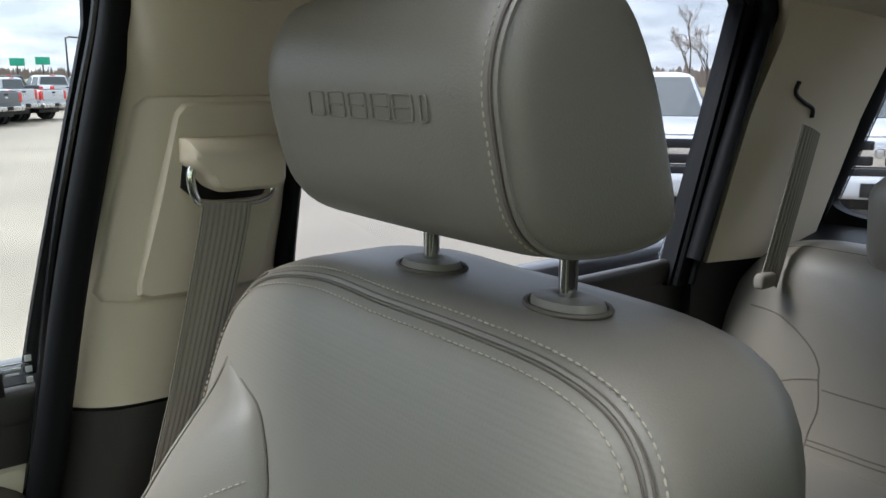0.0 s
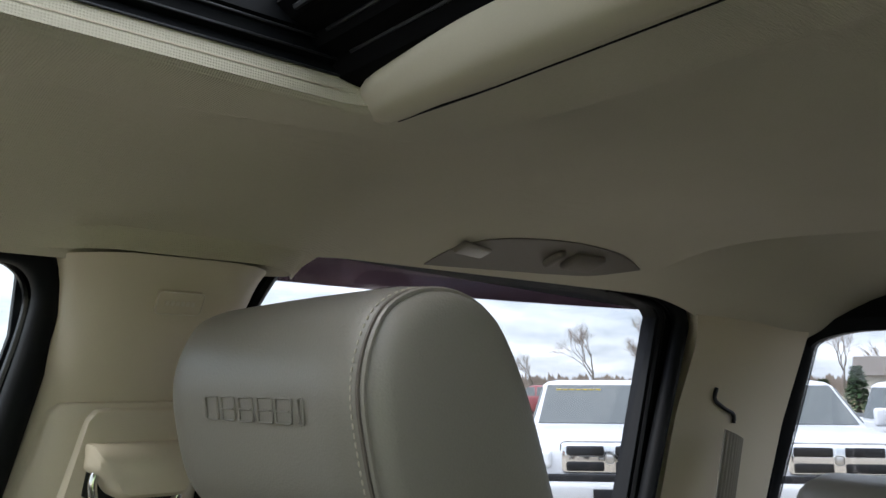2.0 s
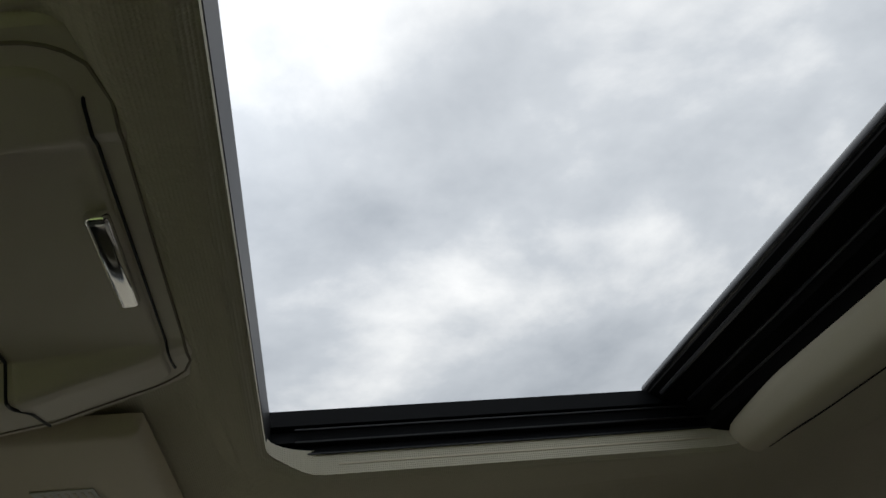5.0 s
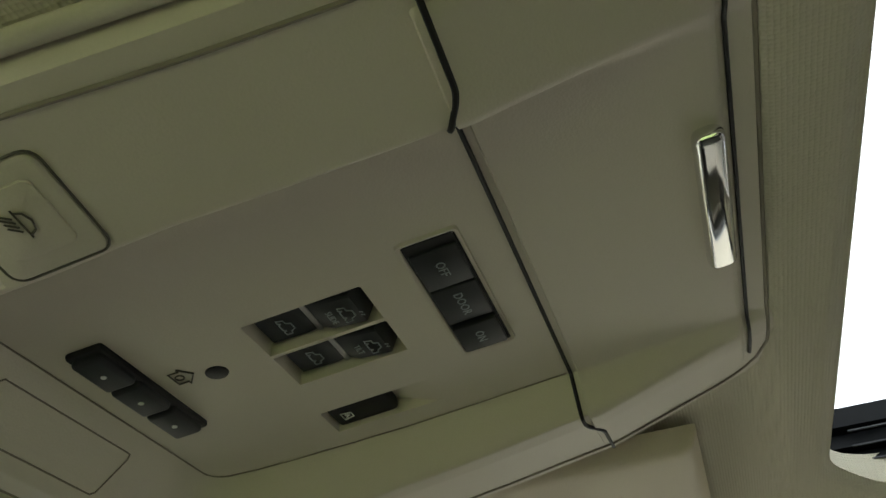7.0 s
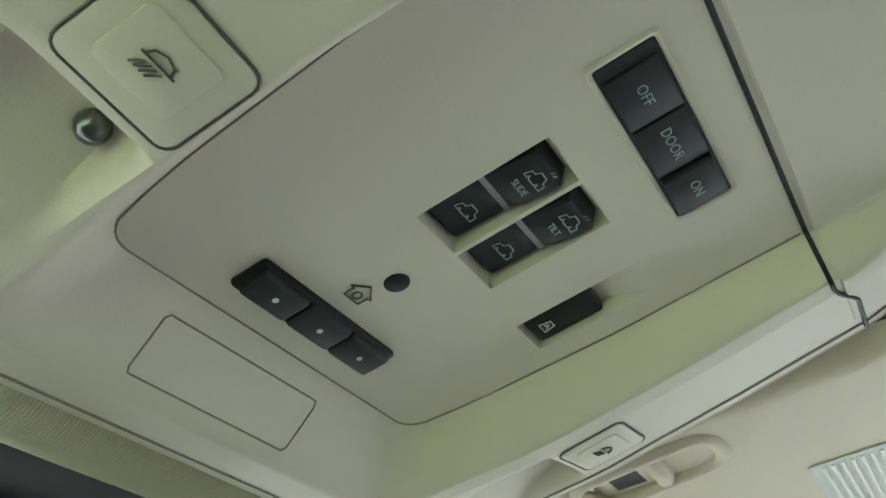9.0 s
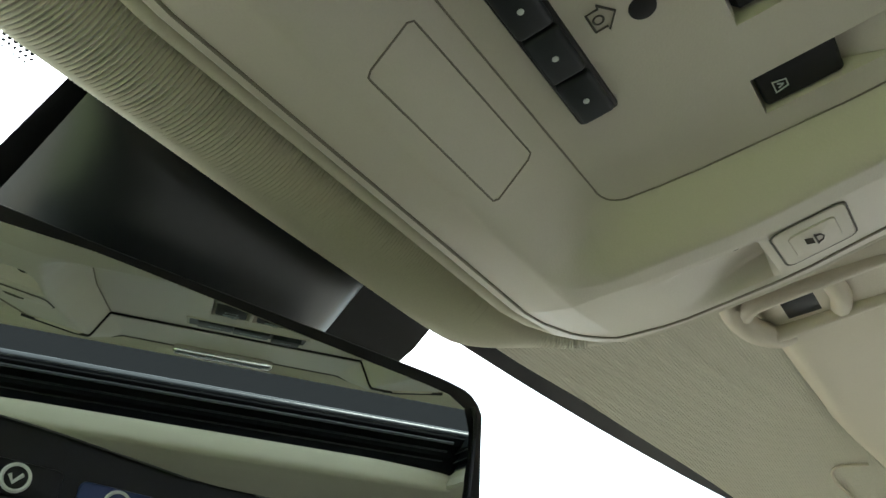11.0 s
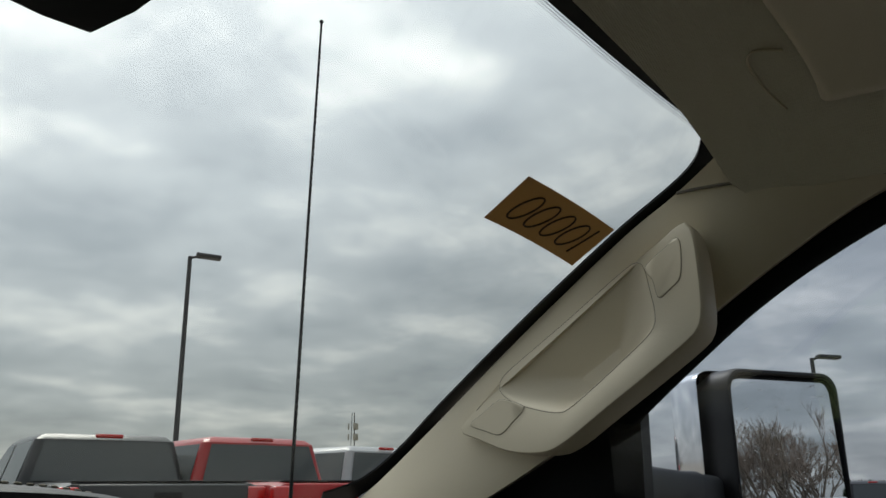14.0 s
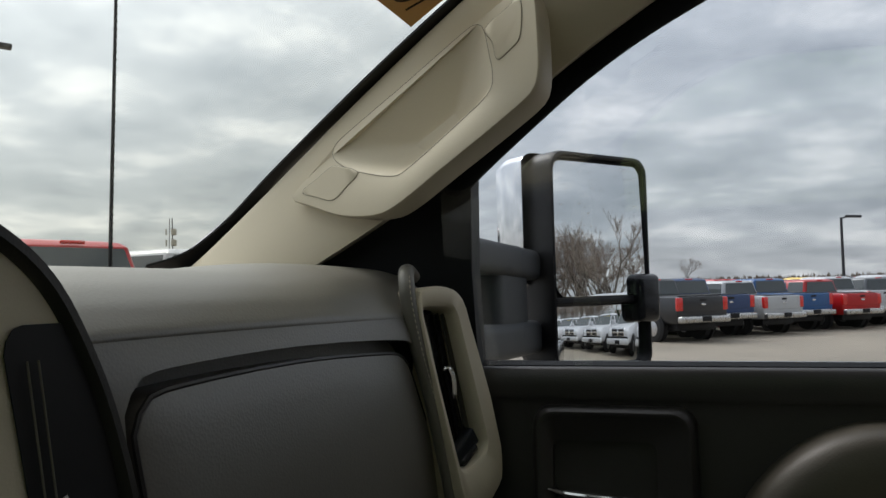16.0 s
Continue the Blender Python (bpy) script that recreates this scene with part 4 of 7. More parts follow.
stitches(bm, r_ + [r_[0]], 0.0055, 0.0036, 0.0007)
part("headrest_stitching", bm, M_STITCH, seat)
# embossed mark: six plain block shapes
xs_txt = [0.492, 0.4655, 0.439, 0.412, 0.388, 0.3665]
def face_y(z):
    cand = [p for p in ring0 if p.y > 0.02]
    cand.sort(key=lambda p: abs(p.z - z))
    a, b = cand[0], cand[1]
    return (a.y + b.y) / 2
for k, x in enumerate(xs_txt):
    w = 0.020 if k < 5 else 0.006
    x = x - 0.020
    zc = 1.622
    bm = bmesh.new()
    segs = [rrect(w, 0.0165, 0.002, 2)]
    mm = axes((x, face_y(zc) + 0.0012, zc), (-1, 0, 0), (0, 0.12, 1))
    tube(bm, [mm @ V(*q, -0.0006) for q in segs[0]], 0.0008, n=5, closed=True)
    if 0 < k < 5:
        tube(bm, [mm @ V(-w * 0.4, 0, 0), mm @ V(w * 0.4, 0, 0)], 0.0007, n=5)
    part("embossed_block", bm, M_LEATHER, seat, "embossed block shape")
for px_ in (0.318, 0.468):
    bm = bmesh.new()
    tube(bm, [V(px_, -0.03, z) for z in (1.44, 1.49, 1.52, 1.535)], 0.0066, n=16)
    post = part("headrest_post", bm, M_CHROME, seat, "polished chrome headrest post")
    bm = bmesh.new()
    rings = []
    for r, z in ((0.030, 1.484), (0.030, 1.491), (0.027, 1.4965), (0.014, 1.4985), (0.009, 1.497)):
        rings.append([V(px_ + r * math.cos(a), -0.03 + 0.72 * r * math.sin(a), z) for a in (2 * math.pi * k / 28 for k in range(28))])
    loft(bm, rings, cap0=True, cap1=True)
    part("post_guide", bm, M_LEATHER, seat, "oval plastic post guide")
    bm = bmesh.new()
    tube(bm, [V(px_ + 0.0325 * math.cos(a), -0.03 + 0.0245 * math.sin(a), 1.4905) for a in (2 * math.pi * k / 28 for k in range(28))], 0.002, n=6, closed=True)
    part("guide_gap", bm, M_SEAM, seat)

# front belt: anchor cap, ring, webbing
belt = thing("front_seat_belt", "taupe front seat belt on a beige adjuster with steel ring", "seat belt", at=(0, DY, 0))
bm = bmesh.new()
mcap = axes((0.712, 0.030, 1.556), (0, -1, 0), (0, 0, 1))
rings = []
for (w0, w1, h0, h1, d) in ((0.050, 0.050, -0.022, 0.0275, 0.01), (0.050, 0.050, -0.023, 0.0275, -0.006), (0.048, 0.048, -0.024, 0.026, -0.018), (0.045, 0.044, -0.022, 0.018, -0.028), (0.040, 0.040, -0.019, 0.012, -0.032)):
    o = [(-w0, h1), (w1, h1), (w1, h0 + 0.004), (w1 * 0.8, h0), (-w0 * 0.45, h0), (-w0 * 0.65, h0 + 0.004), (-w0 * 0.8, h0 + 0.02), (-w0, h0 + 0.026)]
    o = resample(catmull(resample([V(*q, 0) for q in o], 24), 3, closed=True), 60)
    rings.append([mcap @ V(q.x, q.y, -d) for q in o])
loft(bm, rings, cap0=True, cap1=True)
part("adjuster_cap", bm, M_TRIM, belt)
bm = bmesh.new()
ring_pts = [mcap @ V(*q, 0.012) for q in ((-0.038, 0.012), (-0.046, -0.006), (-0.043, -0.026), (-0.034, -0.034), (0.0, -0.036), (0.026, -0.034), (0.036, -0.026), (0.035, -0.01))]
tube(bm, catmull(ring_pts, 5), 0.0042, n=10)
part("belt_ring", bm, M_CHROME, belt, "bright steel D-ring")
bm = bmesh.new()
slab(bm, [(-0.047, 0.02), (-0.05, -0.02), (-0.036, -0.033), (0.03, -0.037), (0.044, -0.02), (0.044, 0.02)], 0.012, 0.003, mcap @ pose(0, 0, -0.002))
part("recess", bm, M_BLACK, belt, "dark opening behind the ring")
bm = bmesh.new()
a = catmull([V(0.694, 0.068, 1.524), V(0.700, 0.075, 1.48), V(0.712, 0.105, 1.34), V(0.712, 0.136, 1.23), V(0.70, 0.18, 1.05)], 6)
b = catmull([V(0.696, 0.018, 1.519), V(0.702, 0.026, 1.47), V(0.714, 0.060, 1.33), V(0.714, 0.092, 1.22), V(0.70, 0.14, 1.04)], 6)
def web(u, v):
    p = a[round(u * 24)].lerp(b[round(u * 24)], v)
    return p + V(-0.0009 * (1 + math.cos(v * 2 * math.pi * 9)) / 2, 0, 0)
sheet(bm, web, 24, 72, (0.0012, 0, 0))
part("webbing", bm, M_BELT, belt)
for e, o in ((a, b), (b, a)):
    bm = bmesh.new()
    e2 = [p + (q - p) * 0.05 + V(-0.0012, 0, 0) for p, q in zip(e, o)]
    tube(bm, e2, 0.0009, n=5)
    part("selvedge", bm, M_BELT, belt)

# ---------------- rear bench ----------------
bench = thing("rear_bench_seat", "dune leather rear bench backrest with curved seams", "car seat", at=(0, DY, 0))
half = [(0.0, 1.372), (0.10, 1.373), (0.17, 1.370), (0.225, 1.35), (0.27, 1.29), (0.30, 1.18), (0.315, 1.05), (0.30, 0.95), (0.0, 0.94)]
for cx in (0.47, -0.12, -0.60):
    wsc = 1.0 if cx > 0.4 else (0.8 if cx > -0.3 else 0.55)
    o = catmull([V(cx + x * wsc, 0, z) for x, z in half] + [V(cx - x * wsc, 0, z) for x, z in reversed(half[1:-1])], 6, closed=True)
    ol = [(p.x, p.z) for p in o]
    bm = bmesh.new()
    pillow(bm, ol, [(-1.06, 0.03), (-1.03, 0.006), (-0.99, 0.0), (-0.955, 0.0), (-0.935, 0.006), (-0.92, 0.02), (-0.912, 0.05), (-0.91, 0.12), (-0.915, 0.2)], shear=0.22, zt=1.37)
    skin = BVHTree.FromBMesh(bm)
    part("backrest", bm, M_LEATHER, bench)
    bm = bmesh.new()
    bb = resample([V(x, 0, z) for x, z in ol], 120)
    c = sum(bb, Vector()) / len(bb)
    tube(bm, [V(p.x, -0.937 + 0.22 * (1.37 - p.z), p.z) + (V(c.x, 0, c.z) - V(p.x, 0, p.z)).normalized() * 0.006 for p in bb], 0.0016, n=5, closed=True)
    part("piping", bm, M_SEAM, bench)
    if cx > 0.4:
        for pth in ([(0.690, 1.262), (0.634, 1.2555), (0.581, 1.222), (0.558, 1.192), (0.5536, 1.171), (0.5456, 1.1256), (0.553, 1.08), (0.555, 1.0)], [(0.64, 1.13), (0.62, 1.148), (0.592, 1.1616), (0.5536, 1.171)], [(0.545, 1.157), (0.502, 1.157), (0.447, 1.1575), (0.3, 1.16)], [(0.554, 1.075), (0.498, 1.077), (0.43, 1.077), (0.3, 1.08)], [(0.556, 1.067), (0.498, 1.069), (0.43, 1.069), (0.3, 1.072)]):
            bm = bmesh.new()
            line = []
            for q in catmull([V(x, 0, z) for x, z in pth], 8):
                at = skin.ray_cast(V(q.x, 0, q.z), V(0, -1, 0))[0]
                if at is not None:
                    line.append(at + V(0, -0.0002, 0))
            tube(bm, line, 0.0015, n=6)
            part("seam", bm, M_SEAM, bench)
bm = bmesh.new()
rbox(bm, (1.40, 0.50, 0.16), 0.05, pose(0, -0.66, 0.97), 4)
part("cushion", bm, M_LEATHER, bench)
for cx in (0.375, -0.375):
    bm = bmesh.new()
    rbox(bm, (0.27, 0.12, 0.16), 0.042, pose(cx + 0.02, -0.955, 1.425, -8), 5)
    part("headrest", bm, M_LEATHER, bench)


# ---------------- overhead console ----------------
def con_floor(y):
    return 1.8125 + (0.585 - y) * 0.095


def con_rail(y):
    return lerp([(0.30, 1.842), (0.334, 1.834), (0.41, 1.811), (0.47, 1.802), (0.513, 1.7965), (0.54, 1.7925), (0.60, 1.787), (0.634, 1.786), (0.648, 1.789), (0.668, 1.7955)], y)


def tray_edge(ax, y, half, front, r):
    """Distance out of the console's sunken tray, whose front corners are rounded by r."""
    qx, qy = ax - half + r, y - front + r
    return min(max(qx, qy), 0.0) + math.hypot(max(qx, 0.0), max(qy, 0.0)) - r


def con_z(x, y):
    ax = abs(x)
    f, r = con_floor(y), con_rail(y)
    xr = lerp([(0.30, 0.090), (0.42, 0.095), (0.50, 0.0975), (0.56, 0.095), (0.60, 0.091)], y)
    xt = lerp([(0.30, 0.097), (0.42, 0.104), (0.50, 0.1095), (0.56, 0.1095), (0.62, 0.104)], y)
    slope = 0.16 * max(0.0, ax - xt)
    if x > 0:   # the passenger's wall stands a little further in
        xr, xt = xr - 0.012, xt - 0.011
    di, do = tray_edge(ax, y, xr, 0.6005, 0.012), tray_edge(ax, y, xt, 0.6290, 0.018)
    w = min(max(di / max(di - do, 1e-6), 0.0), 1.14)
    w = w if w < 0.72 else 0.72 + 0.28 * (1.0 - (1.0 - min(1.0, (w - 0.72) / 0.42)) ** 1.6)
    z = f + (r + slope - f) * w
    # hollow beside each map lamp
    if 0.112 < ax < 0.160 and 0.552 < y < 0.602:
        z += 0.013 * smooth(0.112, 0.118, ax) * (1 - smooth(0.150, 0.160, ax)) * smooth(0.552, 0.556, y) * (1 - smooth(0.556, 0.602, y))
    return z


def con_half(y):
    return lerp([(0.315, 0.150), (0.40, 0.160), (0.50, 0.170), (0.56, 0.175), (0.62, 0.174), (0.668, 0.160)], y)


console = thing("overhead_console", "beige plastic overhead console with dark switches and a storage bin", "overhead console", at=(0.011, 0, 0))
bm = bmesh.new()
POCKETS = ((-0.0288, -0.0048, 0.4765, 0.5260), (-0.0028, 0.0218, 0.4765, 0.5260))    # sunroof switches
def pocket(x, y):
    for x0, x1, y0, y1 in POCKETS:
        e = min(x - x0, x1 - x, y - y0, y1 - y)
        if e > 0:
            return 0.0075 * min(1.0, e / 0.0007)
    x0, x1 = 0.0495, 0.0705
    e = min(x - x0, x1 - x, 0.530 - y)
    if e > 0 and y > 0.477:
        return 0.0085 * min(1.0, e / 0.0007) * smooth(0.476, 0.506, y)
    return 0.0
gx = sorted({round(-0.112 + 0.0016 * k, 5) for k in range(141)} | {round(e * (0.090 + 0.0008 * k), 5) for k in range(28) for e in (1, -1)} | {0.0488, 0.0495, 0.0502, 0.0698, 0.0705, 0.0712} | {round(e + d, 5) for q in POCKETS for e in q[:2] for d in (-0.0007, 0.0, 0.0007)})
gy = sorted({round(0.316 + 0.0032 * k, 5) for k in range(110)} | {round(0.5728 + 0.0008 * k, 5) for k in range(80)} | {0.668} | {round(e + d, 5) for q in POCKETS for e in q[2:] for d in (-0.0007, 0.0, 0.0007)} | {0.5300, 0.5293, 0.5307} | {round(0.596 + 0.0012 * k, 5) for k in range(34)})
def con_pt(x, y, s=None):
    hw = con_half(y)
    e = min(y - 0.316, 0.668 - y)
    if e < 0.03:
        hw -= 0.03 - math.sqrt(max(0.0, 0.03 ** 2 - (0.03 - e) ** 2))
    if s is not None:
        x = math.copysign(0.112 + (hw - 0.112) * s, x)
    ed = min(hw - abs(x), e)
    return V(x, y, con_z(x, y) + pocket(x, y) + 0.006 * (1 - smooth(0.0, 0.006, ed)) + 0.016 * (1 - smooth(0.0, 0.0025, ed)))
rows = []
for y in gy:
    rows.append([con_pt(-1, y, 1 - k / 30) for k in range(30)] + [con_pt(x, y) for x in gx] + [con_pt(1, y, k / 30) for k in range(1, 31)])
loft(bm, rows, closed=False)
part("housing", bm, M_CONSOLE, console, sharp=28)
# thin rim shadow line along the edge
def rim(off, n=120):
    o = []
    ys = [0.316 + 0.352 * k / 60 for k in range(61)]
    for sgn in (1, -1):
        for y in (ys if sgn > 0 else ys[::-1]):
            e = min(y - 0.316, 0.668 - y)
            hw = con_half(y)
            if e < 0.03:
                hw -= 0.03 - math.sqrt(max(0.0, 0.03 ** 2 - (0.03 - e) ** 2))
            o.append((sgn * hw, y))
    c = V(0, 0.492, 0)
    out = []
    for q in o:
        d = c - V(*q, 0)
        w = V(*q, 0) + d.normalized() * off
        out.append(V(w.x, w.y, 0))
    return [V(p.x, p.y, con_z(p.x, p.y)) for p in resample(out, n)]
bm = bmesh.new()
tube(bm, rim(0.0135, 600), 0.0009, n=6, closed=True)
part("rim_groove", bm, M_JOINT, console)
bm = bmesh.new()
tube(bm, [p + V(0, 0, 0.005) for p in rim(-0.001, 420)], 0.0032, n=10, closed=True)
part("rim_welt", bm, M_KNIT, console)

def on_floor(x, y, d=0.0):
    """Place on the console's floor, d out of it (down), facing down; text reads along +x from below."""
    x -= 0.006
    m = axes((x, y, con_floor(y)), (1, 0, 0), (0, -1, 0.095))
    return m @ pose(0, 0, d)


# storage bin door
bm = bmesh.new()
def bin_pt(u, v):
    y = 0.3375 + (0.4165 - 0.3375) * v
    hw = con_half(y) - 0.0185
    e = v * 0.079
    if e < 0.018:
        hw -= 0.018 - math.sqrt(max(0.0, 0.018 ** 2 - (0.018 - e) ** 2))
    x = (2 * u - 1) * hw
    ed = min(hw - abs(x), e, 0.4165 - y)
    return V(x, y, con_z(x, y) - 0.0016 + 0.004 * (1 - smooth(0, 0.0018, ed)))
sheet(bm, bin_pt, 110, 40)
bin_door = part("bin_door", bm, M_CONSOLE, console, "smooth beige sunglasses bin door", sharp=60)
bm = bmesh.new()
tube(bm, [V(x / 1000, 0.4185 - 0.007 * smooth(0.098, 0.118, abs(x) / 1000), con_z(x / 1000, 0.4185) - 0.0006) for x in range(-150, 151, 1)], 0.0010, n=6)
gap = [V(-con_half(0.4125) + 0.017, 0.4125, 0)]
pts = []
for k in range(40):
    v = 1 - k / 39
    p = bin_pt(1, v)
    pts.append(V(p.x + 0.0012, p.y - (0.0012 if k == 39 else 0), p.z - 0.0008))
left = [V(-p.x, p.y, p.z) for p in reversed(pts)]
bottom = [V(x / 1000, 0.3362, con_z(x / 1000, 0.3362) - 0.0010) for x in range(int(pts[-1].x * 1000) - 1, -int(pts[-1].x * 1000) + 1, -2)]
tube(bm, pts + bottom + left, 0.0008, n=6)
part("bin_gap", bm, M_BLACK, bin_door)
bm = bmesh.new()
rbox(bm, (0.078, 0.011, 0.008), 0.0035, on_floor(-0.007, 0.3455, 0.005), 4)
part("bin_handle", bm, M_CHROME, bin_door, "polished chrome bin handle")

# three garage buttons
bm = bmesh.new()
rbox(bm, (0.0745, 0.0160, 0.004), 0.0015, on_floor(-0.005, 0.5805, 0.0008), 2)
part("button_bezel", bm, M_BLACK, console)
for k in range(3):
    bm = bmesh.new()
    rbox(bm, (0.0228, 0.0135, 0.008), 0.002, on_floor(-0.0288 + 0.0238 * k, 0.5805, 0.0018), 3)
    b = part("garage_button", bm, M_SWITCH, console, "charcoal push button with a white dot")
    bm = bmesh.new()
    disc(bm, 0.0012, 0.0006, on_floor(-0.0288 + 0.0238 * k, 0.5805, 0.0061), 12)
    part("dot", bm, M_MARK, b)
# fine joint where the tray's floor meets its walls
bm = bmesh.new()
joint = []
for sgn, d in ((1, 0.012), (-1, 0.0)):
    side = [V(sgn * (lerp([(0.42, 0.095), (0.50, 0.0975), (0.56, 0.095), (0.60, 0.091)], y) - d - 0.0004), y, 0) for y in (0.4205 + 0.0083 * k for k in range(20))]
    turn_ = [V(sgn * (0.0792 - d + 0.0120 * math.cos(a)), 0.5885 + 0.0120 * math.sin(a), 0) for a in (radians(9 * k) for k in range(2, 11))]
    joint += (side + turn_) if sgn > 0 else (side + turn_)[::-1]
tube(bm, [V(p.x, p.y, con_floor(p.y) - 0.0003) for p in joint], 0.00040, n=5)
part("floor_joint", bm, M_JOINT, console)
# light sensor hole and house mark
bm = bmesh.new()
disc(bm, 0.0048, 0.002, on_floor(-0.0005, 0.549, 0.0006), 28, 0.0005)
part("sensor_hole", bm, M_BLACK, console)
bm = bmesh.new()
house = [(-0.006, -0.0045), (0.006, -0.0045), (0.006, 0.002), (0.0085, 0.002), (0.0, 0.0085), (-0.0085, 0.002), (-0.006, 0.002)]
mh = on_floor(-0.0055, 0.5625, 0.0004) @ Matrix.Scale(0.68, 4)
tube(bm, [mh @ V(*q, 0) for q in house], 0.00045, n=4, closed=True)
tube(bm, [mh @ V(0.0026 * math.cos(a), 0.0026 * math.sin(a) - 0.0005, 0) for a in (math.pi * k / 6 for k in range(12))], 0.0004, n=4, closed=True)
part("house_symbol", bm, M_MARK_DARK, console)

# sunroof switches: two rockers in a framed opening
for cx, word in ((-0.0108, "SLIDE"), (0.0155, "TILT")):
    bm = bmesh.new()
    rings = []
    for yy, d in ((0.5245, -0.0070), (0.5225, -0.0035), (0.507, -0.0030), (0.5020, -0.0036), (0.496, -0.0008), (0.4825, 0.0008), (0.4785, -0.0065)):
        rings.append([on_floor(cx + sx_ * 0.0098, yy, dd) @ V(0, 0, 0) for sx_, dd in ((-1, -0.0075), (-1, d - 0.0008), (-0.9, d), (0.9, d), (1, d - 0.0008), (1, -0.0075))])
    loft(bm, rings, closed=False)
    rk = part("sunroof_switch", bm, M_SWITCH, console, "charcoal rocker switch with pale car symbols")
    bm = bmesh.new()
    rbox(bm, (0.0195, 0.0022, 0.0008), 0.0003, on_floor(cx, 0.5020, -0.0030), 1)
    part("bar", bm, M_STEEL, rk)
    turn = pose(0, 0, 0)
    car = [(-0.006, -0.002), (-0.005, 0.001), (-0.0025, 0.0012), (-0.0015, 0.0032), (0.003, 0.0032), (0.0042, 0.001), (0.006, 0.0008), (0.006, -0.002), (0.0035, -0.002), (0.0028, -0.0008), (0.002, -0.002), (-0.0025, -0.002), (-0.0032, -0.0008), (-0.004, -0.002)]
    for yy, dd in ((0.5130, -0.0025), (0.4865, 0.0013)):
        bm = bmesh.new()
        mm = on_floor(cx, yy, dd) @ turn
        tube(bm, [mm @ V(q[0] * 0.85, q[1] * 0.9 - (0.001 if yy < 0.5 else 0), 0) for q in car], 0.0003, n=4, closed=True)
        if yy < 0.5:
            for k in range(2):
                tube(bm, [mm @ V(0.001 + 0.002 * k, 0.004, 0), mm @ V(0.002 + 0.002 * k, 0.0052, 0)], 0.0003, n=4)
        part("car_symbol", bm, M_LETTER, rk)
    lettering("letters", word, 0.0036, on_floor(cx, 0.4935, 0.0008), M_LETTER, rk, 0.0001)

# rear slider window switch in a long pocket
bm = bmesh.new()
rbox(bm, (0.0195, 0.030, 0.008), 0.002, on_floor(0.0660, 0.5135, -0.0055), 3)
sl = part("slider_switch", bm, M_BLACK, console, "black rear window switch")
bm = bmesh.new()
ms = on_floor(0.0665, 0.521, -0.0012)
tube(bm, [ms @ V(*q, 0) for q in ((-0.003, -0.0024), (0.003, -0.0024), (0.0018, 0.0024), (-0.0018, 0.0024))], 0.0004, n=4, closed=True)
tube(bm, [ms @ V(-0.0012, -0.001, 0), ms @ V(0, 0.001, 0), ms @ V(0.0012, -0.001, 0)], 0.0004, n=4)
part("window_symbol", bm, M_MARK, sl)

# dome lamp switch: OFF, DOOR, ON
bm = bmesh.new()
ol = rrect(0.0835, 0.0245, 0.002, 3)
m0 = on_floor(0.0035, 0.4455, 0)
loft(bm, [[m0 @ V(*q, 0.0) for q in ol], [m0 @ V(q[0] * 0.985, q[1] * 0.97, 0.0012) for q in ol], [m0 @ V(q[0] * 0.955, q[1] * 0.87, 0.0008) for q in ol]])
part("dome_frame", bm, M_CONSOLE, console)
bm = bmesh.new()
rbox(bm, (0.079, 0.0205, 0.002), 0.0005, m0 @ pose(0, 0, -0.0002), 1)
part("dome_well", bm, M_BLACK, console)
for k, (x0, x1, word, dd) in enumerate(((-0.034, -0.0105, "OFF", 0.0012), (-0.010, 0.0145, "DOOR", 0.0016), (0.0165, 0.036, "ON", 0.0030))):
    bm = bmesh.new()
    rbox(bm, (x1 - x0, 0.0185, 0.004), 0.0009, m0 @ pose(0.5 * (x0 + x1), 0, dd - 0.0012), 2)
    bt = part("dome_switch", bm, M_SWITCH, console, "charcoal dome lamp button")
    lettering("letters", word, 0.0052, m0 @ pose(0.5 * (x0 + x1), 0, dd + 0.0009) @ pose(0, 0, 0, 0, 0, 0), M_LETTER, bt, 0.0001)

# microphone cover on the front slope
bm = bmesh.new()
tube(bm, [V(q.x - 0.016, 0.6165 + q.y, con_z(q.x - 0.016, 0.6165 + q.y) - 0.0002) for q in resample([V(*q, 0) for q in rrect(0.078, 0.0175, 0.0015, 3)], 80)], 0.0004, n=5, closed=True)
part("microphone_cover", bm, M_JOINT, console, "thin rectangular outline of the microphone cover")

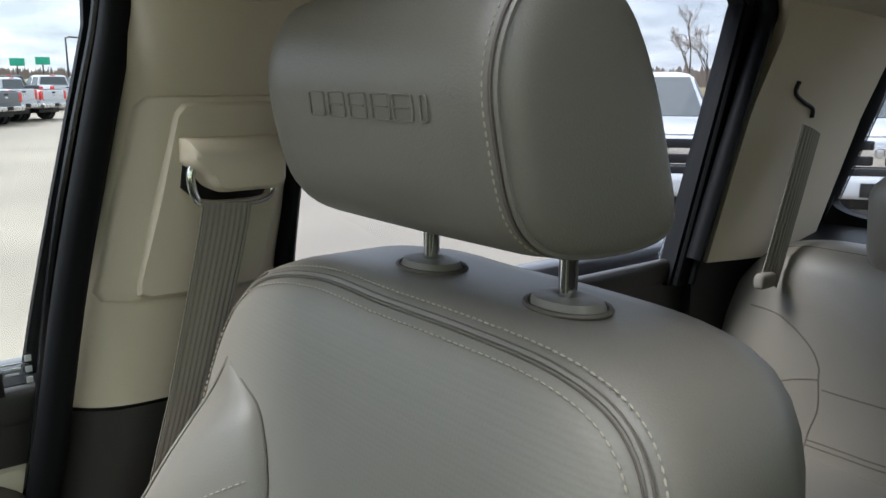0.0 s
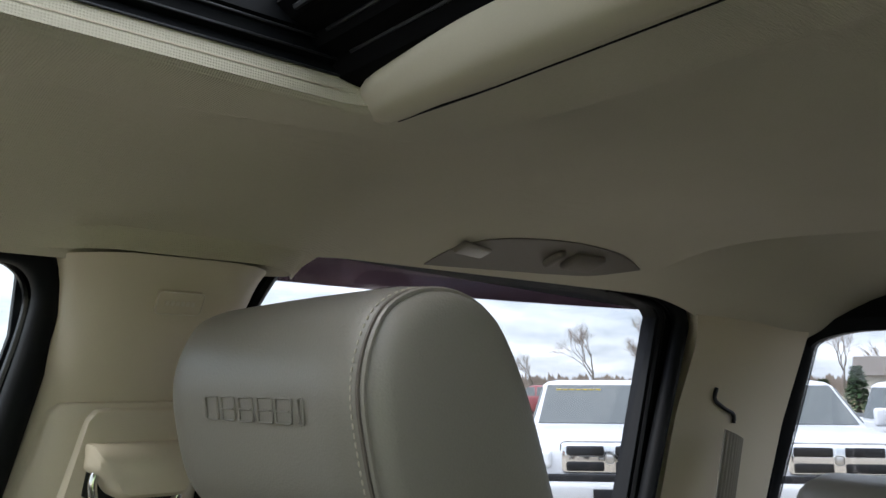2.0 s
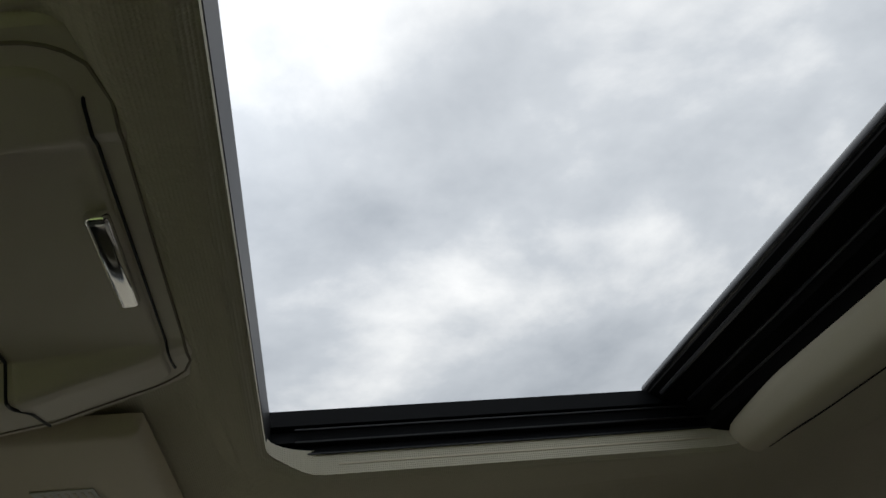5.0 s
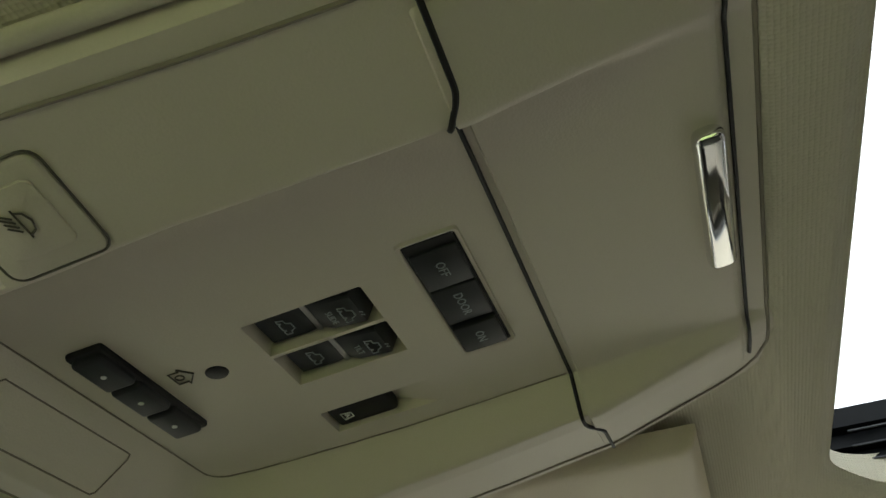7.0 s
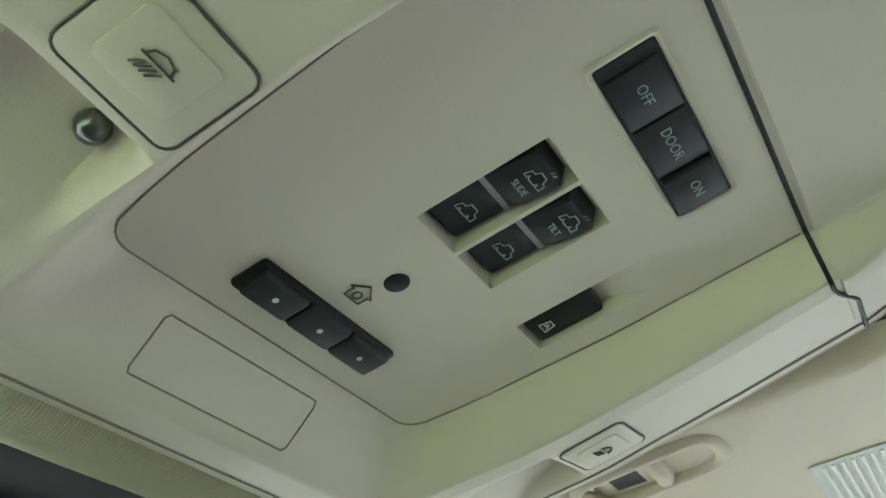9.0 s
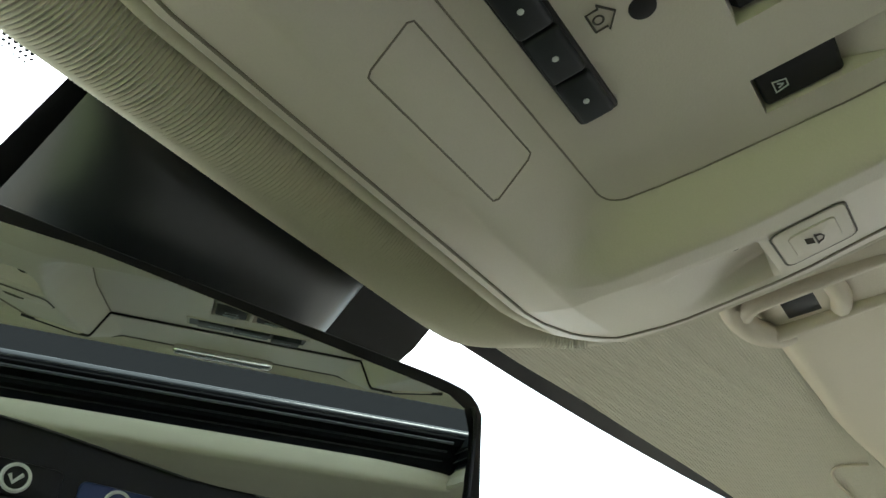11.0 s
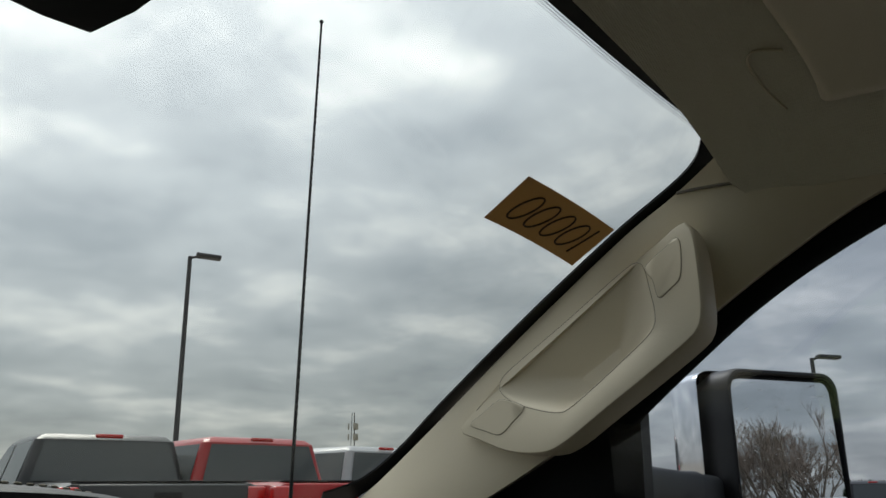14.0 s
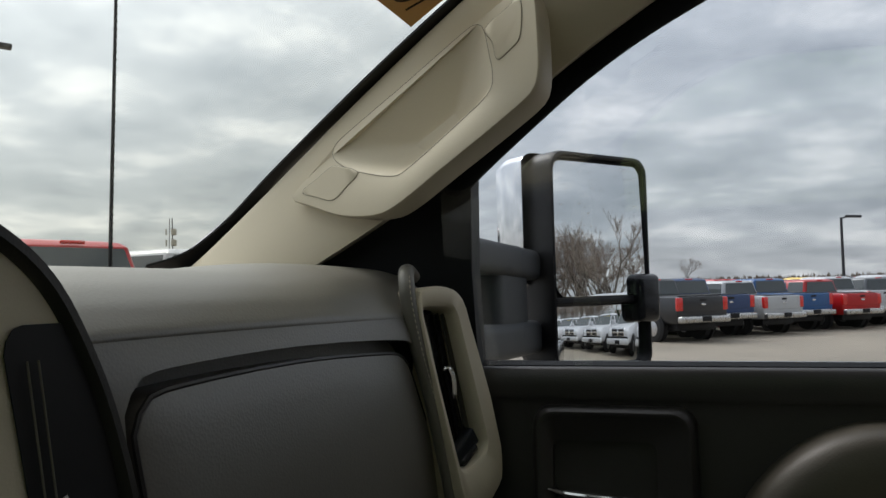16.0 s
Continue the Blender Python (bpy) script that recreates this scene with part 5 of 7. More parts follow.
# map lamps
for sx in (1, -1):
    ml = axes((sx * 0.1305, 0.5325, con_z(0.1305, 0.5325)), (1, 0, sx * 0.16), (0, -1, 0.155))
    bm = bmesh.new()
    slab(bm, rrect(0.0365, 0.0310, 0.004), 0.005, 0.0012, ml @ pose(0, 0, 0.0012))
    lamp = part("map_lamp", bm, M_CONSOLE, console, "square beige map lamp button")
    bm = bmesh.new()
    tube(bm, [ml @ V(*q, 0.0004) for q in rrect(0.0375, 0.0320, 0.0045)], 0.00042, n=5, closed=True)
    part("gap", bm, M_MARK_DARK, lamp)
    bm = bmesh.new()
    slab(bm, rrect(0.0235, 0.0200, 0.003), 0.001, 0.0008, ml @ pose(0, 0, 0.0020))
    part("pad", bm, M_CONSOLE, lamp)
    bm = bmesh.new()
    mm = ml @ pose(0, 0.0, 0.0024)
    tube(bm, [mm @ V(*q, 0) for q in ((-0.004, 0), (-0.003, 0.0022), (0, 0.0032), (0.003, 0.0022), (0.004, 0))], 0.0004, n=4)
    tube(bm, [mm @ V(-0.005, 0, 0), mm @ V(0.005, 0, 0)], 0.0004, n=4)
    for k in range(4):
        tube(bm, [mm @ V(-0.0024 + 0.0016 * k, -0.0012, 0), mm @ V(-0.0050 + 0.0016 * k, -0.0042, 0)], 0.00035, n=4)
    part("lamp_symbol", bm, M_MARK_DARK, lamp)
    bm = bmesh.new()
    ball(bm, (sx * 0.123, 0.5640, con_z(sx * 0.123, 0.5640) - 0.001), 0.0050, 16, 10)
    part("bulb_lens", bm, M_BEAD, lamp, "small round glassy lamp lens")

# ---------------- mirror on the windshield ----------------
MD = V(0.158, -0.057, 0).normalized()
mir = axes((0.0, 0.7225, 1.715), MD, (0, -0.085, 1))      # x along the glass, y up, z towards the rear
mirror = thing("rear_view_mirror", "black rear-view mirror with three lit assistance buttons", "rear-view mirror")
def along(x):   # world x to the mirror's own x
    return x / MD.x
H = [(along(-0.118), 0.060), (along(-0.05), 0.053), (along(0.09), 0.041), (along(0.105), 0.037), (along(0.1085), 0.030), (along(0.106), -0.020), (along(0.101), -0.028), (along(0.091), -0.031), (along(0.0245), -0.0365),
     (along(0.0150), -0.0460), (along(0.0105), -0.0472), (along(-0.03), -0.0490), (along(-0.10), -0.041), (along(-0.138), -0.03), (along(-0.145), 0.01), (along(-0.142), 0.052)]
def soft(ol, n=80, k=4, fine=34):
    return resample(catmull(resample([V(*q, 0) for q in ol], fine), k, closed=True), n)
hs = soft(H, 150, 4, 66)
hcen = sum(hs, Vector()) / len(hs)
bm = bmesh.new()
rings = []
for s, z in ((0.55, -0.045), (0.80, -0.038), (0.95, -0.022), (1.0, -0.008), (1.0, 0.0), (0.985, 0.004), (0.965, 0.005)):
    rings.append([mir @ (hcen + (p - hcen) * s + V(0, 0, z)) for p in hs])
loft(bm, rings, cap0=True, cap1=True)
part("housing", bm, M_BLACK, mirror)
G = [(along(-0.136), 0.046), (along(-0.05), 0.046), (along(0.09), 0.033), (along(0.100), 0.027), (along(0.0945), -0.019), (along(0.05), -0.0225), (along(0.0), -0.0225), (along(-0.05), -0.015), (along(-0.10), -0.010), (along(-0.136), -0.008)]
bm = bmesh.new()
slab(bm, [(p.x, p.y) for p in soft(G, 60)], 0.008, 0.0006, mir @ pose(0, 0, 0.0072, 2.6, 0.9, 0))
part("glass", bm, M_DIMMIRROR, mirror, "reflecting mirror glass", sharp=8)
bm = bmesh.new()
edge = [mir @ V(along(x), y, 0.0062) for x, y in ((0.100, 0.030), (0.1015, 0.022), (0.0985, 0.0), (0.096, -0.018))]
tube(bm, catmull(edge, 4), 0.0012, n=6)
part("glass_edge", bm, M_GLOSSBLACK, mirror)
for k, (x0, x1, z0, z1, mt, lb) in enumerate(((-0.068, -0.044, -0.0345, -0.0245, M_BLACK, "black button with a white ring"), (-0.0395, -0.0175, -0.0375, -0.0275, M_BLUE_BTN, "navy button with a white ring"), (-0.009, 0.010, -0.0395, -0.030, M_BLACK, "black button with a red ring"))):
    xc, zc = 0.5 * (along(x0) + along(x1)), 0.5 * (z0 + z1)
    bm = bmesh.new()
    slab(bm, rrect(along(x1) - along(x0), z1 - z0, 0.002), 0.003, 0.0012, mir @ pose(xc, zc, 0.0068, 0, 0, -4))
    bt = part("button", bm, mt, mirror, lb)
    bm = bmesh.new()
    mk = mir @ pose(xc, zc, 0.0070)
    tube(bm, [mk @ V(0.0038 * math.cos(a), 0.0038 * math.sin(a), 0) for a in (math.pi * j / 10 for j in range(20))], 0.0006, n=4, closed=True)
    tube(bm, [mk @ V(-0.0018, 0.0008, 0), mk @ V(-0.0006, -0.0014, 0), mk @ V(0.0018, 0.001, 0)], 0.0006, n=4)
    part("ring_symbol", bm, M_RED_MARK if k == 2 else M_MARK, bt)
bm = bmesh.new()
rbox(bm, (0.0019, 0.0062, 0.002), 0.0006, mir @ pose(along(-0.0132), -0.0335, 0.0062), 2)
part("led", bm, M_GREEN_LED, mirror, "lit green status light")
# lower cover behind the mirror, with a bright edge
LC = [(along(-0.15), -0.020), (along(-0.100), -0.0268), (along(-0.0905), -0.0285), (along(-0.0820), -0.0360), (along(-0.0756), -0.0415), (along(-0.0285), -0.0482), (along(-0.030), -0.0496), (along(-0.10), -0.0425), (along(-0.15), -0.034)]
bm = bmesh.new()
slab(bm, LC, 0.02, 0.002, mir @ pose(0, 0, 0.0085))
part("lower_cover", bm, M_SWITCH, mirror, "dark grey lower mirror cover")
bm = bmesh.new()
tube(bm, catmull([mir @ V(x, y, 0.0092) for x, y in LC[:6]], 5), 0.0013, n=6)
part("cover_edge", bm, M_STEEL, mirror, "bright satin edge")

# sensor shroud between mirror and windshield
bm = bmesh.new()
plan = [(-0.075, 0.70), (0.150, 0.70), (0.162, 0.752), (0.160, 0.84), (0.150, 0.893), (0.139, 0.918), (0.110, 0.923), (0.05, 0.926), (-0.055, 0.926), (-0.080, 0.90), (-0.078, 0.79)]
pl = [V(*q, 0) for q in plan]
bmv = [bm.verts.new(V(p.x, p.y, windshield_z(p.x, p.y) + 0.0005)) for p in pl]
bm.faces.new(bmv)
tagged(part("windshield_border", bm, M_BLACK), "black ceramic patch behind the mirror", "windshield border", kind="structure")
shroud = thing("sensor_shroud", "black rounded sensor cover behind the rear-view mirror", "sensor cover")
bm = bmesh.new()
rings = []
for i in range(13):
    x = -0.070 + 0.165 * i / 12
    e = math.sqrt(max(0.03, 1 - (abs(x - 0.0125) / 0.0835) ** 4))
    ring = []
    for k in range(16):
        a = math.pi * k / 15
        y = 0.805 + 0.085 * math.cos(a)
        d = 0.052 * e * math.sin(a) ** 0.7
        ring.append(V(x, y, windshield_z(x, y) - d))
    rings.append(ring)
loft(bm, rings, closed=False)
part("cover", bm, M_SHROUD, shroud)
bm = bmesh.new()
rings = []
for t in range(8):
    f = t / 7
    c = V(0.035, 0.80 - 0.055 * f, windshield_z(0.035, 0.80) - 0.045 - 0.04 * f)
    rings.append([c + V(0.034 * math.cos(a), 0.02 * math.sin(a), 0.0) for a in (2 * math.pi * k / 20 for k in range(20))])
loft(bm, rings, cap0=True, cap1=True)
part("stalk", bm, M_BLACK, shroud)
bm = bmesh.new()
tube(bm, catmull([V(0.062, 0.742, 1.766), V(0.070, 0.748, 1.772), V(0.075, 0.757, 1.782)], 4), 0.003, n=8)
part("clip", bm, M_STEEL, shroud, "small bright curved clip")

# ---------------- passenger visor ----------------
visor = thing("sun_visor", "beige cloth sun visor folded against the headliner", "sun visor")
VX0, VX1 = 0.208, 0.602
def visor_edge(u):
    return 0.585 - 0.004 * u - 0.022 * smooth(0.6, 1.0, u) - 0.045 * (1 - smooth(0, 0.06, u))
def visor_pt(u, v):
    x = VX0 + (VX1 - VX0) * u
    y = 0.368 + (visor_edge(u) - 0.368) * v
    e = min(u, 1 - u) * 0.37
    f = min(v, 1 - v) * 0.217
    rnd = 0.013 * (1 - math.sqrt(max(0.0, 1 - max(0.0, 1 - min(e, f) / 0.014) ** 2)))
    return V(x, y, roof_lining(x, 0.5) - 0.019 + rnd)
bm = bmesh.new()
sheet(bm, visor_pt, 70, 50)
part("board", bm, M_TRIM, visor, sharp=80)
bm = bmesh.new()
tube(bm, catmull([V(0.545, 0.578, roof_lining(0.545, 0.58) - 0.0015), V(0.536, 0.600, roof_lining(0.536, 0.60) - 0.0015), V(0.552, 0.607, roof_lining(0.552, 0.60) - 0.0015), V(0.585, 0.600, roof_lining(0.585, 0.60) - 0.0015), V(0.612, 0.588, roof_lining(0.612, 0.58) - 0.0015)], 5), 0.0012, n=6)
part("hinge_cover", bm, M_TRIM, visor, "faint rounded hinge cover outline")
bm = bmesh.new()
sheet(bm, lambda u, v: visor_pt((0.324 + 0.13 * u - VX0) / (VX1 - VX0), 0.253 + 0.212 * v) + V(0, 0, -0.0012), 12, 6, (0, 0, 0.0008))
lb = part("notice", bm, M_MARK, visor, "pale printed safety notice")
for k in range(7):
    bm = bmesh.new()
    sheet(bm, lambda u, v: visor_pt((0.330 + 0.11 * u - VX0) / (VX1 - VX0), 0.266 + 0.0265 * k + 0.010 * v) + V(0, 0, -0.0018), 8, 1, (0, 0, 0.0004))
    part("text_bar", bm, M_LENS, lb)
vclip = thing("visor_clip", "beige plastic visor clip on the headliner", "visor clip")
cz = roof_lining(0.26, 0.55)
bm = bmesh.new()
loop = [V(0.254 + q[0], 0.545 + q[1], cz - 0.017 - 0.06 * (q[1] + 0.04)) for q in rrect(0.042, 0.086, 0.015, 5)]
tube(bm, loop, 0.0052, n=10, closed=True)
part("loop", bm, M_TRIM, vclip)
bm = bmesh.new()
tube(bm, catmull([V(0.235, 0.539, cz - 0.018), V(0.252, 0.537, cz - 0.021), V(0.273, 0.540, cz - 0.018)], 4), 0.0058, n=10)
part("crossbar", bm, M_TRIM, vclip)
bm = bmesh.new()
rbox(bm, (0.030, 0.026, 0.012), 0.004, pose(0.255, 0.558, cz - 0.013), 2)
part("socket", bm, M_BLACK, vclip, "dark socket of the clip")
bm = bmesh.new()
tube(bm, catmull([V(0.228, 0.588, cz - 0.010), V(0.240, 0.590, cz - 0.020), V(0.262, 0.586, cz - 0.022), V(0.284, 0.578, cz - 0.018), V(0.300, 0.572, cz - 0.010)], 5), 0.0075, n=12)
part("foot", bm, M_TRIM, vclip)
bm = bmesh.new()
rbox(bm, (0.014, 0.050, 0.018), 0.006, pose(0.281, 0.556, cz - 0.012, 0, 15, -6), 3)
part("cheek", bm, M_TRIM, vclip)

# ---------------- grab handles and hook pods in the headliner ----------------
pod = thing("coat_hook_pod", "oval coat hook recess over the rear door, its shade in the colour", "coat hook")
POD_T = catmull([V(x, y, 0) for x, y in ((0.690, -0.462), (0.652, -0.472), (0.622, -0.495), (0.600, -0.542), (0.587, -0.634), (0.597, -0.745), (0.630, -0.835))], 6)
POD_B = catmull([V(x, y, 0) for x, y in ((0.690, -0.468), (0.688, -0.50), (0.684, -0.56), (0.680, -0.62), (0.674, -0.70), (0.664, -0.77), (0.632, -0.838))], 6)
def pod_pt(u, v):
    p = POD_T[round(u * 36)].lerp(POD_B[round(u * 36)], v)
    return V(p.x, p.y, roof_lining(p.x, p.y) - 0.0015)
# lies flush with the lining; the hollow's shade is in the taupe colour
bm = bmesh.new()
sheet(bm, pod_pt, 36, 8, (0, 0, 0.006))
part("recess", bm, M_TAUPE, pod, "flush oval insert coloured with the hollow's shade")
bm = bmesh.new()
rbox(bm, (0.022, 0.060, 0.008), 0.003, pose(0.640, -0.500, roof_lining(0.640, -0.50) - 0.003, 0, 22, 14), 3)
part("lamp", bm, M_LENS_DIM, pod)
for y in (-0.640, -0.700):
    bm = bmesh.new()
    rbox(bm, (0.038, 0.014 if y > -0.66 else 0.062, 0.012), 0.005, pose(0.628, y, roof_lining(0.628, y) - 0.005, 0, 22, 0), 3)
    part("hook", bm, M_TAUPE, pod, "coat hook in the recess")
grab = thing("grab_handle", "beige folding grab handle over the passenger door", "grab handle")
bm = bmesh.new()
def grab_recess(u, v):
    x, y = 0.666 - 0.070 * v, 0.066 + 0.345 * u
    e = min(u * 0.345, (1 - u) * 0.345, v * 0.07, (1 - v) * 0.07)
    return V(x, y, roof_lining(x, 0.1) - 0.001 + 0.0022 * smooth(0, 0.012, e))
sheet(bm, grab_recess, 30, 14, (0, 0, 0.004))
part("recess", bm, M_CLOTH, grab, sharp=80)
for y in (0.104, 0.372):
    bm = bmesh.new()
    rbox(bm, (0.050, 0.050, 0.026), 0.006, pose(0.622, y, 1.803, 0, 34, 0), 3)
    foot = part("foot", bm, M_TRIM, grab)
    bm = bmesh.new()
    rbox(bm, (0.044, 0.007, 0.022), 0.002, pose(0.624, y + (-0.0275 if y < 0.2 else 0.0275), 1.807, 0, 34, 0), 2)
    part("hinge_gap", bm, M_BLACK, foot)
bm = bmesh.new()
tube(bm, catmull([V(0.610, 0.120, 1.806), V(0.606, 0.16, 1.805), V(0.604, 0.237, 1.804), V(0.606, 0.31, 1.805), V(0.610, 0.356, 1.806)], 6), 0.008, n=12, ry=0.010)
part("bar", bm, M_TRIM, grab)

# ---------------- A-pillars ----------------
PF = [(0.655, 0.655, 1.795), (0.695, 0.715, 1.772), (0.722, 0.790, 1.738), (0.770, 0.935, 1.655), (0.815, 1.095, 1.552), (0.845, 1.20, 1.487), (0.86, 1.27, 1.448)]
PR = [(0.70, 0.36, 1.772), (0.718, 0.50, 1.757), (0.732, 0.63, 1.693), (0.744, 0.76, 1.608), (0.754, 0.88, 1.522), (0.770, 1.02, 1.450), (0.785, 1.10, 1.42)]
for sx in (1, -1):
    pil = thing("pillar_trim", "beige plastic A-pillar trim beside the windshield", "pillar trim", kind="structure")
    f, r = catmull([V(*q) for q in PF], 6), catmull([V(*q) for q in PR], 6)
    bm = bmesh.new()
    def apil(u, v):
        p = f[round(u * 36)].lerp(r[round(u * 36)], v)
        return p + V(-0.90, -0.40, 0.10) * (0.018 * math.sin(math.pi * v) ** 0.8)
    sheet(bm, apil, 36, 16, (0.03, 0.01, 0))
    if sx < 0:
        mirrored(bm)
    part("cover", bm, M_TRIM, pil)
    if sx > 0:
        bm = bmesh.new()
        tube(bm, [apil(0.155, v / 16) + V(-0.001, -0.001, 0) for v in range(17)], 0.0018, n=6)
        part("seam", bm, M_SEAM, pil)
    bm = bmesh.new()
    sheet(bm, lambda u, v: f[round(u * 36)].lerp(r[round(u * 36)], v) + V(0.06, 0.045, 0.0), 36, 3, (0.01, 0.01, 0))
    if sx < 0:
        mirrored(bm)
    part("outer_skin", bm, M_BLACK, pil)

# handle on the passenger A-pillar
hp = thing("pillar_grab_handle", "beige moulded grab handle with screw covers on the A-pillar", "grab handle")
HN = V(-0.915, 0.364, 0.172).normalized()
HP = lambda y, z, d=0.0: V((-0.0779 - 0.364 * y - 0.1717 * z) / -0.9153, y, z) + HN * d
# outline in (y, z), on the handle's own plane
HO = [(0.699, 1.730), (0.690, 1.715), (0.686, 1.680), (0.684, 1.642), (0.686, 1.624), (0.694, 1.611), (0.737, 1.584), (0.796, 1.550), (0.852, 1.518), (0.885, 1.510), (0.935, 1.515), (0.985, 1.531), (1.014, 1.541), (1.00, 1.557), (0.96, 1.582), (0.85, 1.645), (0.752, 1.702), (0.715, 1.724)]
HI = [(0.757, 1.697), (0.749, 1.688), (0.742, 1.660), (0.738, 1.640), (0.742, 1.622), (0.775, 1.598), (0.835, 1.560), (0.858, 1.553), (0.90, 1.562), (0.925, 1.571), (0.945, 1.585), (0.943, 1.600), (0.915, 1.617), (0.85, 1.651), (0.775, 1.692)]
def aligned(ol, n):
    p = resample(catmull([V(*q, 0) for q in ol], 5, closed=True), n)
    return p
ho, hi_ = aligned(HO, 90), aligned(HI, 90)
bm = bmesh.new()
c_o = sum(ho, Vector()) / 90
rings = []
for s, d in ((0.965, -0.016), (1.0, 0.002), (1.003, 0.0115), (0.999, 0.0145), (0.992, 0.0158), (0.98, 0.016)):
    rings.append([HP((c_o + (p - c_o) * s).x, (c_o + (p - c_o) * s).y, d) for p in ho])
c_i = sum(hi_, Vector()) / 90
for s, d, k in ((1.02, 0.016, 0.0), (1.0, 0.0152, 0.0), (0.975, 0.0138, 0.0008), (0.85, 0.009, 0.0045), (0.70, 0.002, 0.0090), (0.52, -0.006, 0.0142), (0.35, -0.013, 0.0180), (0.20, -0.018, 0.0210)):
    rings.append([HP((c_i + (p - c_i) * s).x - 0.50 * k, (c_i + (p - c_i) * s).y - 0.86 * k, d) for p in hi_])
loft(bm, rings, cap0=True, cap1=True)
part("body", bm, M_TRIM, hp)
bm = bmesh.new()
tube(bm, [HP(p.x, p.y, 0.0158) for p in ((c_i + (q - c_i) * 1.03) for q in hi_)], 0.0005, n=5, closed=True)
part("grip_edge", bm, M_JOINT, hp)
# flat black face; the finger gap's dark depth is put into its colour
bm = bmesh.new()
slabpts = [HP(y, z, -0.0105) for y, z in ((0.868, 1.564), (0.856, 1.560), (0.836, 1.567), (0.813, 1.577), (0.817, 1.582), (0.844, 1.575))]
bm.faces.new([bm.verts.new(p) for p in slabpts])
part("grip_gap", bm, M_BLACK, hp, "flat black patch for the shaded finger gap at the lower end")
for ol in ([(0.707, 1.715), (0.703, 1.700), (0.705, 1.672), (0.716, 1.662), (0.730, 1.655), (0.736, 1.675), (0.745, 1.692), (0.72, 1.708)], [(0.950, 1.573), (0.930, 1.570), (0.908, 1.561), (0.925, 1.546), (0.944, 1.533), (0.97, 1.539), (0.996, 1.548), (0.975, 1.560)]):
    bm = bmesh.new()
    q = aligned(ol, 40)
    c = sum(q, Vector()) / 40
    loft(bm, [[HP((c + (p - c) * s).x, (c + (p - c) * s).y, d) for p in q] for s, d in ((1.0, 0.010), (1.0, 0.0164), (0.97, 0.0170))], cap1=True)
    cv = part("screw_cover", bm, M_TRIM, hp, "flat beige screw cover")
    bm = bmesh.new()
    tube(bm, [HP(p.x, p.y, 0.0163) for p in q], 0.0004, n=5, closed=True)
    part("gap", bm, M_JOINT, cv)

# ---------------- dashboard ----------------
dash = thing("dashboard", "dark cocoa stitched dashboard with glovebox and air vents", "dashboard", kind="structure")
DP = [(1.46, 1.385), (1.36, 1.415), (1.22, 1.440), (1.08, 1.452), (0.99, 1.450), (0.938, 1.439), (0.911, 1.426), (0.8965, 1.413), (0.8885, 1.403), (0.8900, 1.397), (0.897, 1.392), (0.906, 1.388), (0.908, 1.30), (0.905, 1.17), (0.90, 1.0)]
dprof = catmull([V(0, *q) for q in DP], 5)
bm = bmesh.new()
def dash_pt(u, v):
    p = dprof[round(v * (len(dprof) - 1))]
    x = -0.84 + 1.645 * u
    return V(x, p.y - 0.04 * smooth(0.30, 0.75, x) * (1 - smooth(0.95, 1.3, p.y)), p.z + 0.004 * math.sin(4 * x) + 0.010 * smooth(0.52, 0.68, x) * smooth(1.41, 1.44, p.z))
sheet(bm, dash_pt, 80, len(dprof) - 1, (0, 0.01, -0.01))
part("pad", bm, M_COCOA, dash, sharp=60)
# lower face under the glovebox lip, and the glovebox door
GB = [(0.308, 1.345), (0.312, 1.355), (0.322, 1.364), (0.344, 1.370), (0.50, 1.374), (0.656, 1.368), (0.690, 1.362), (0.707, 1.350), (0.722, 1.320), (0.750, 1.25), (0.775, 1.16), (0.775, 1.10), (0.33, 1.10), (0.322, 1.20), (0.312, 1.31)]
gp = resample(catmull([V(*q, 0) for q in GB], 3, closed=True), 100)
gc = sum(gp, Vector()) / 100
bm = bmesh.new()
def gface(p, d):
    return V(p.x, 0.871 - 0.028 * smooth(0.30, 0.75, p.x) - d + 0.010 * smooth(1.25, 1.37, p.y), p.y)
rings = [[gface(gc + (p - gc) * s, d) for p in gp] for s, d in ((1.0, -0.03), (1.0, -0.002), (0.994, 0.002), (0.98, 0.0035), (0.8, 0.006), (0.5, 0.008))]
loft(bm, rings, cap1=True)
part("glovebox_door", bm, M_COCOA, dash, "dark textured glovebox door")
bm = bmesh.new()
tube(bm, [gface(gc + (p - gc) * 0.997, 0.0012) for p in gp], 0.0022, n=6, closed=True)
part("glovebox_edge", bm, M_DARK, dash)
bm = bmesh.new()
GO = [(p.x + (0.008 if p.x > gc.x else -0.006), p.y + (0.013 if p.y > 1.30 else 0.0)) for p in gp]
o1 = [V(x, 0.884 - 0.038 * smooth(0.30, 0.75, x), z) for x, z in GO]
o2 = [V(p.x + (-0.002 if p.x > gc.x else 0.002), p.y + 0.03, p.z) for p in o1]
loft(bm, [o1, o2], cap1=True)
part("glovebox_gap", bm, M_BLACK, dash, "black gap round the glovebox door")
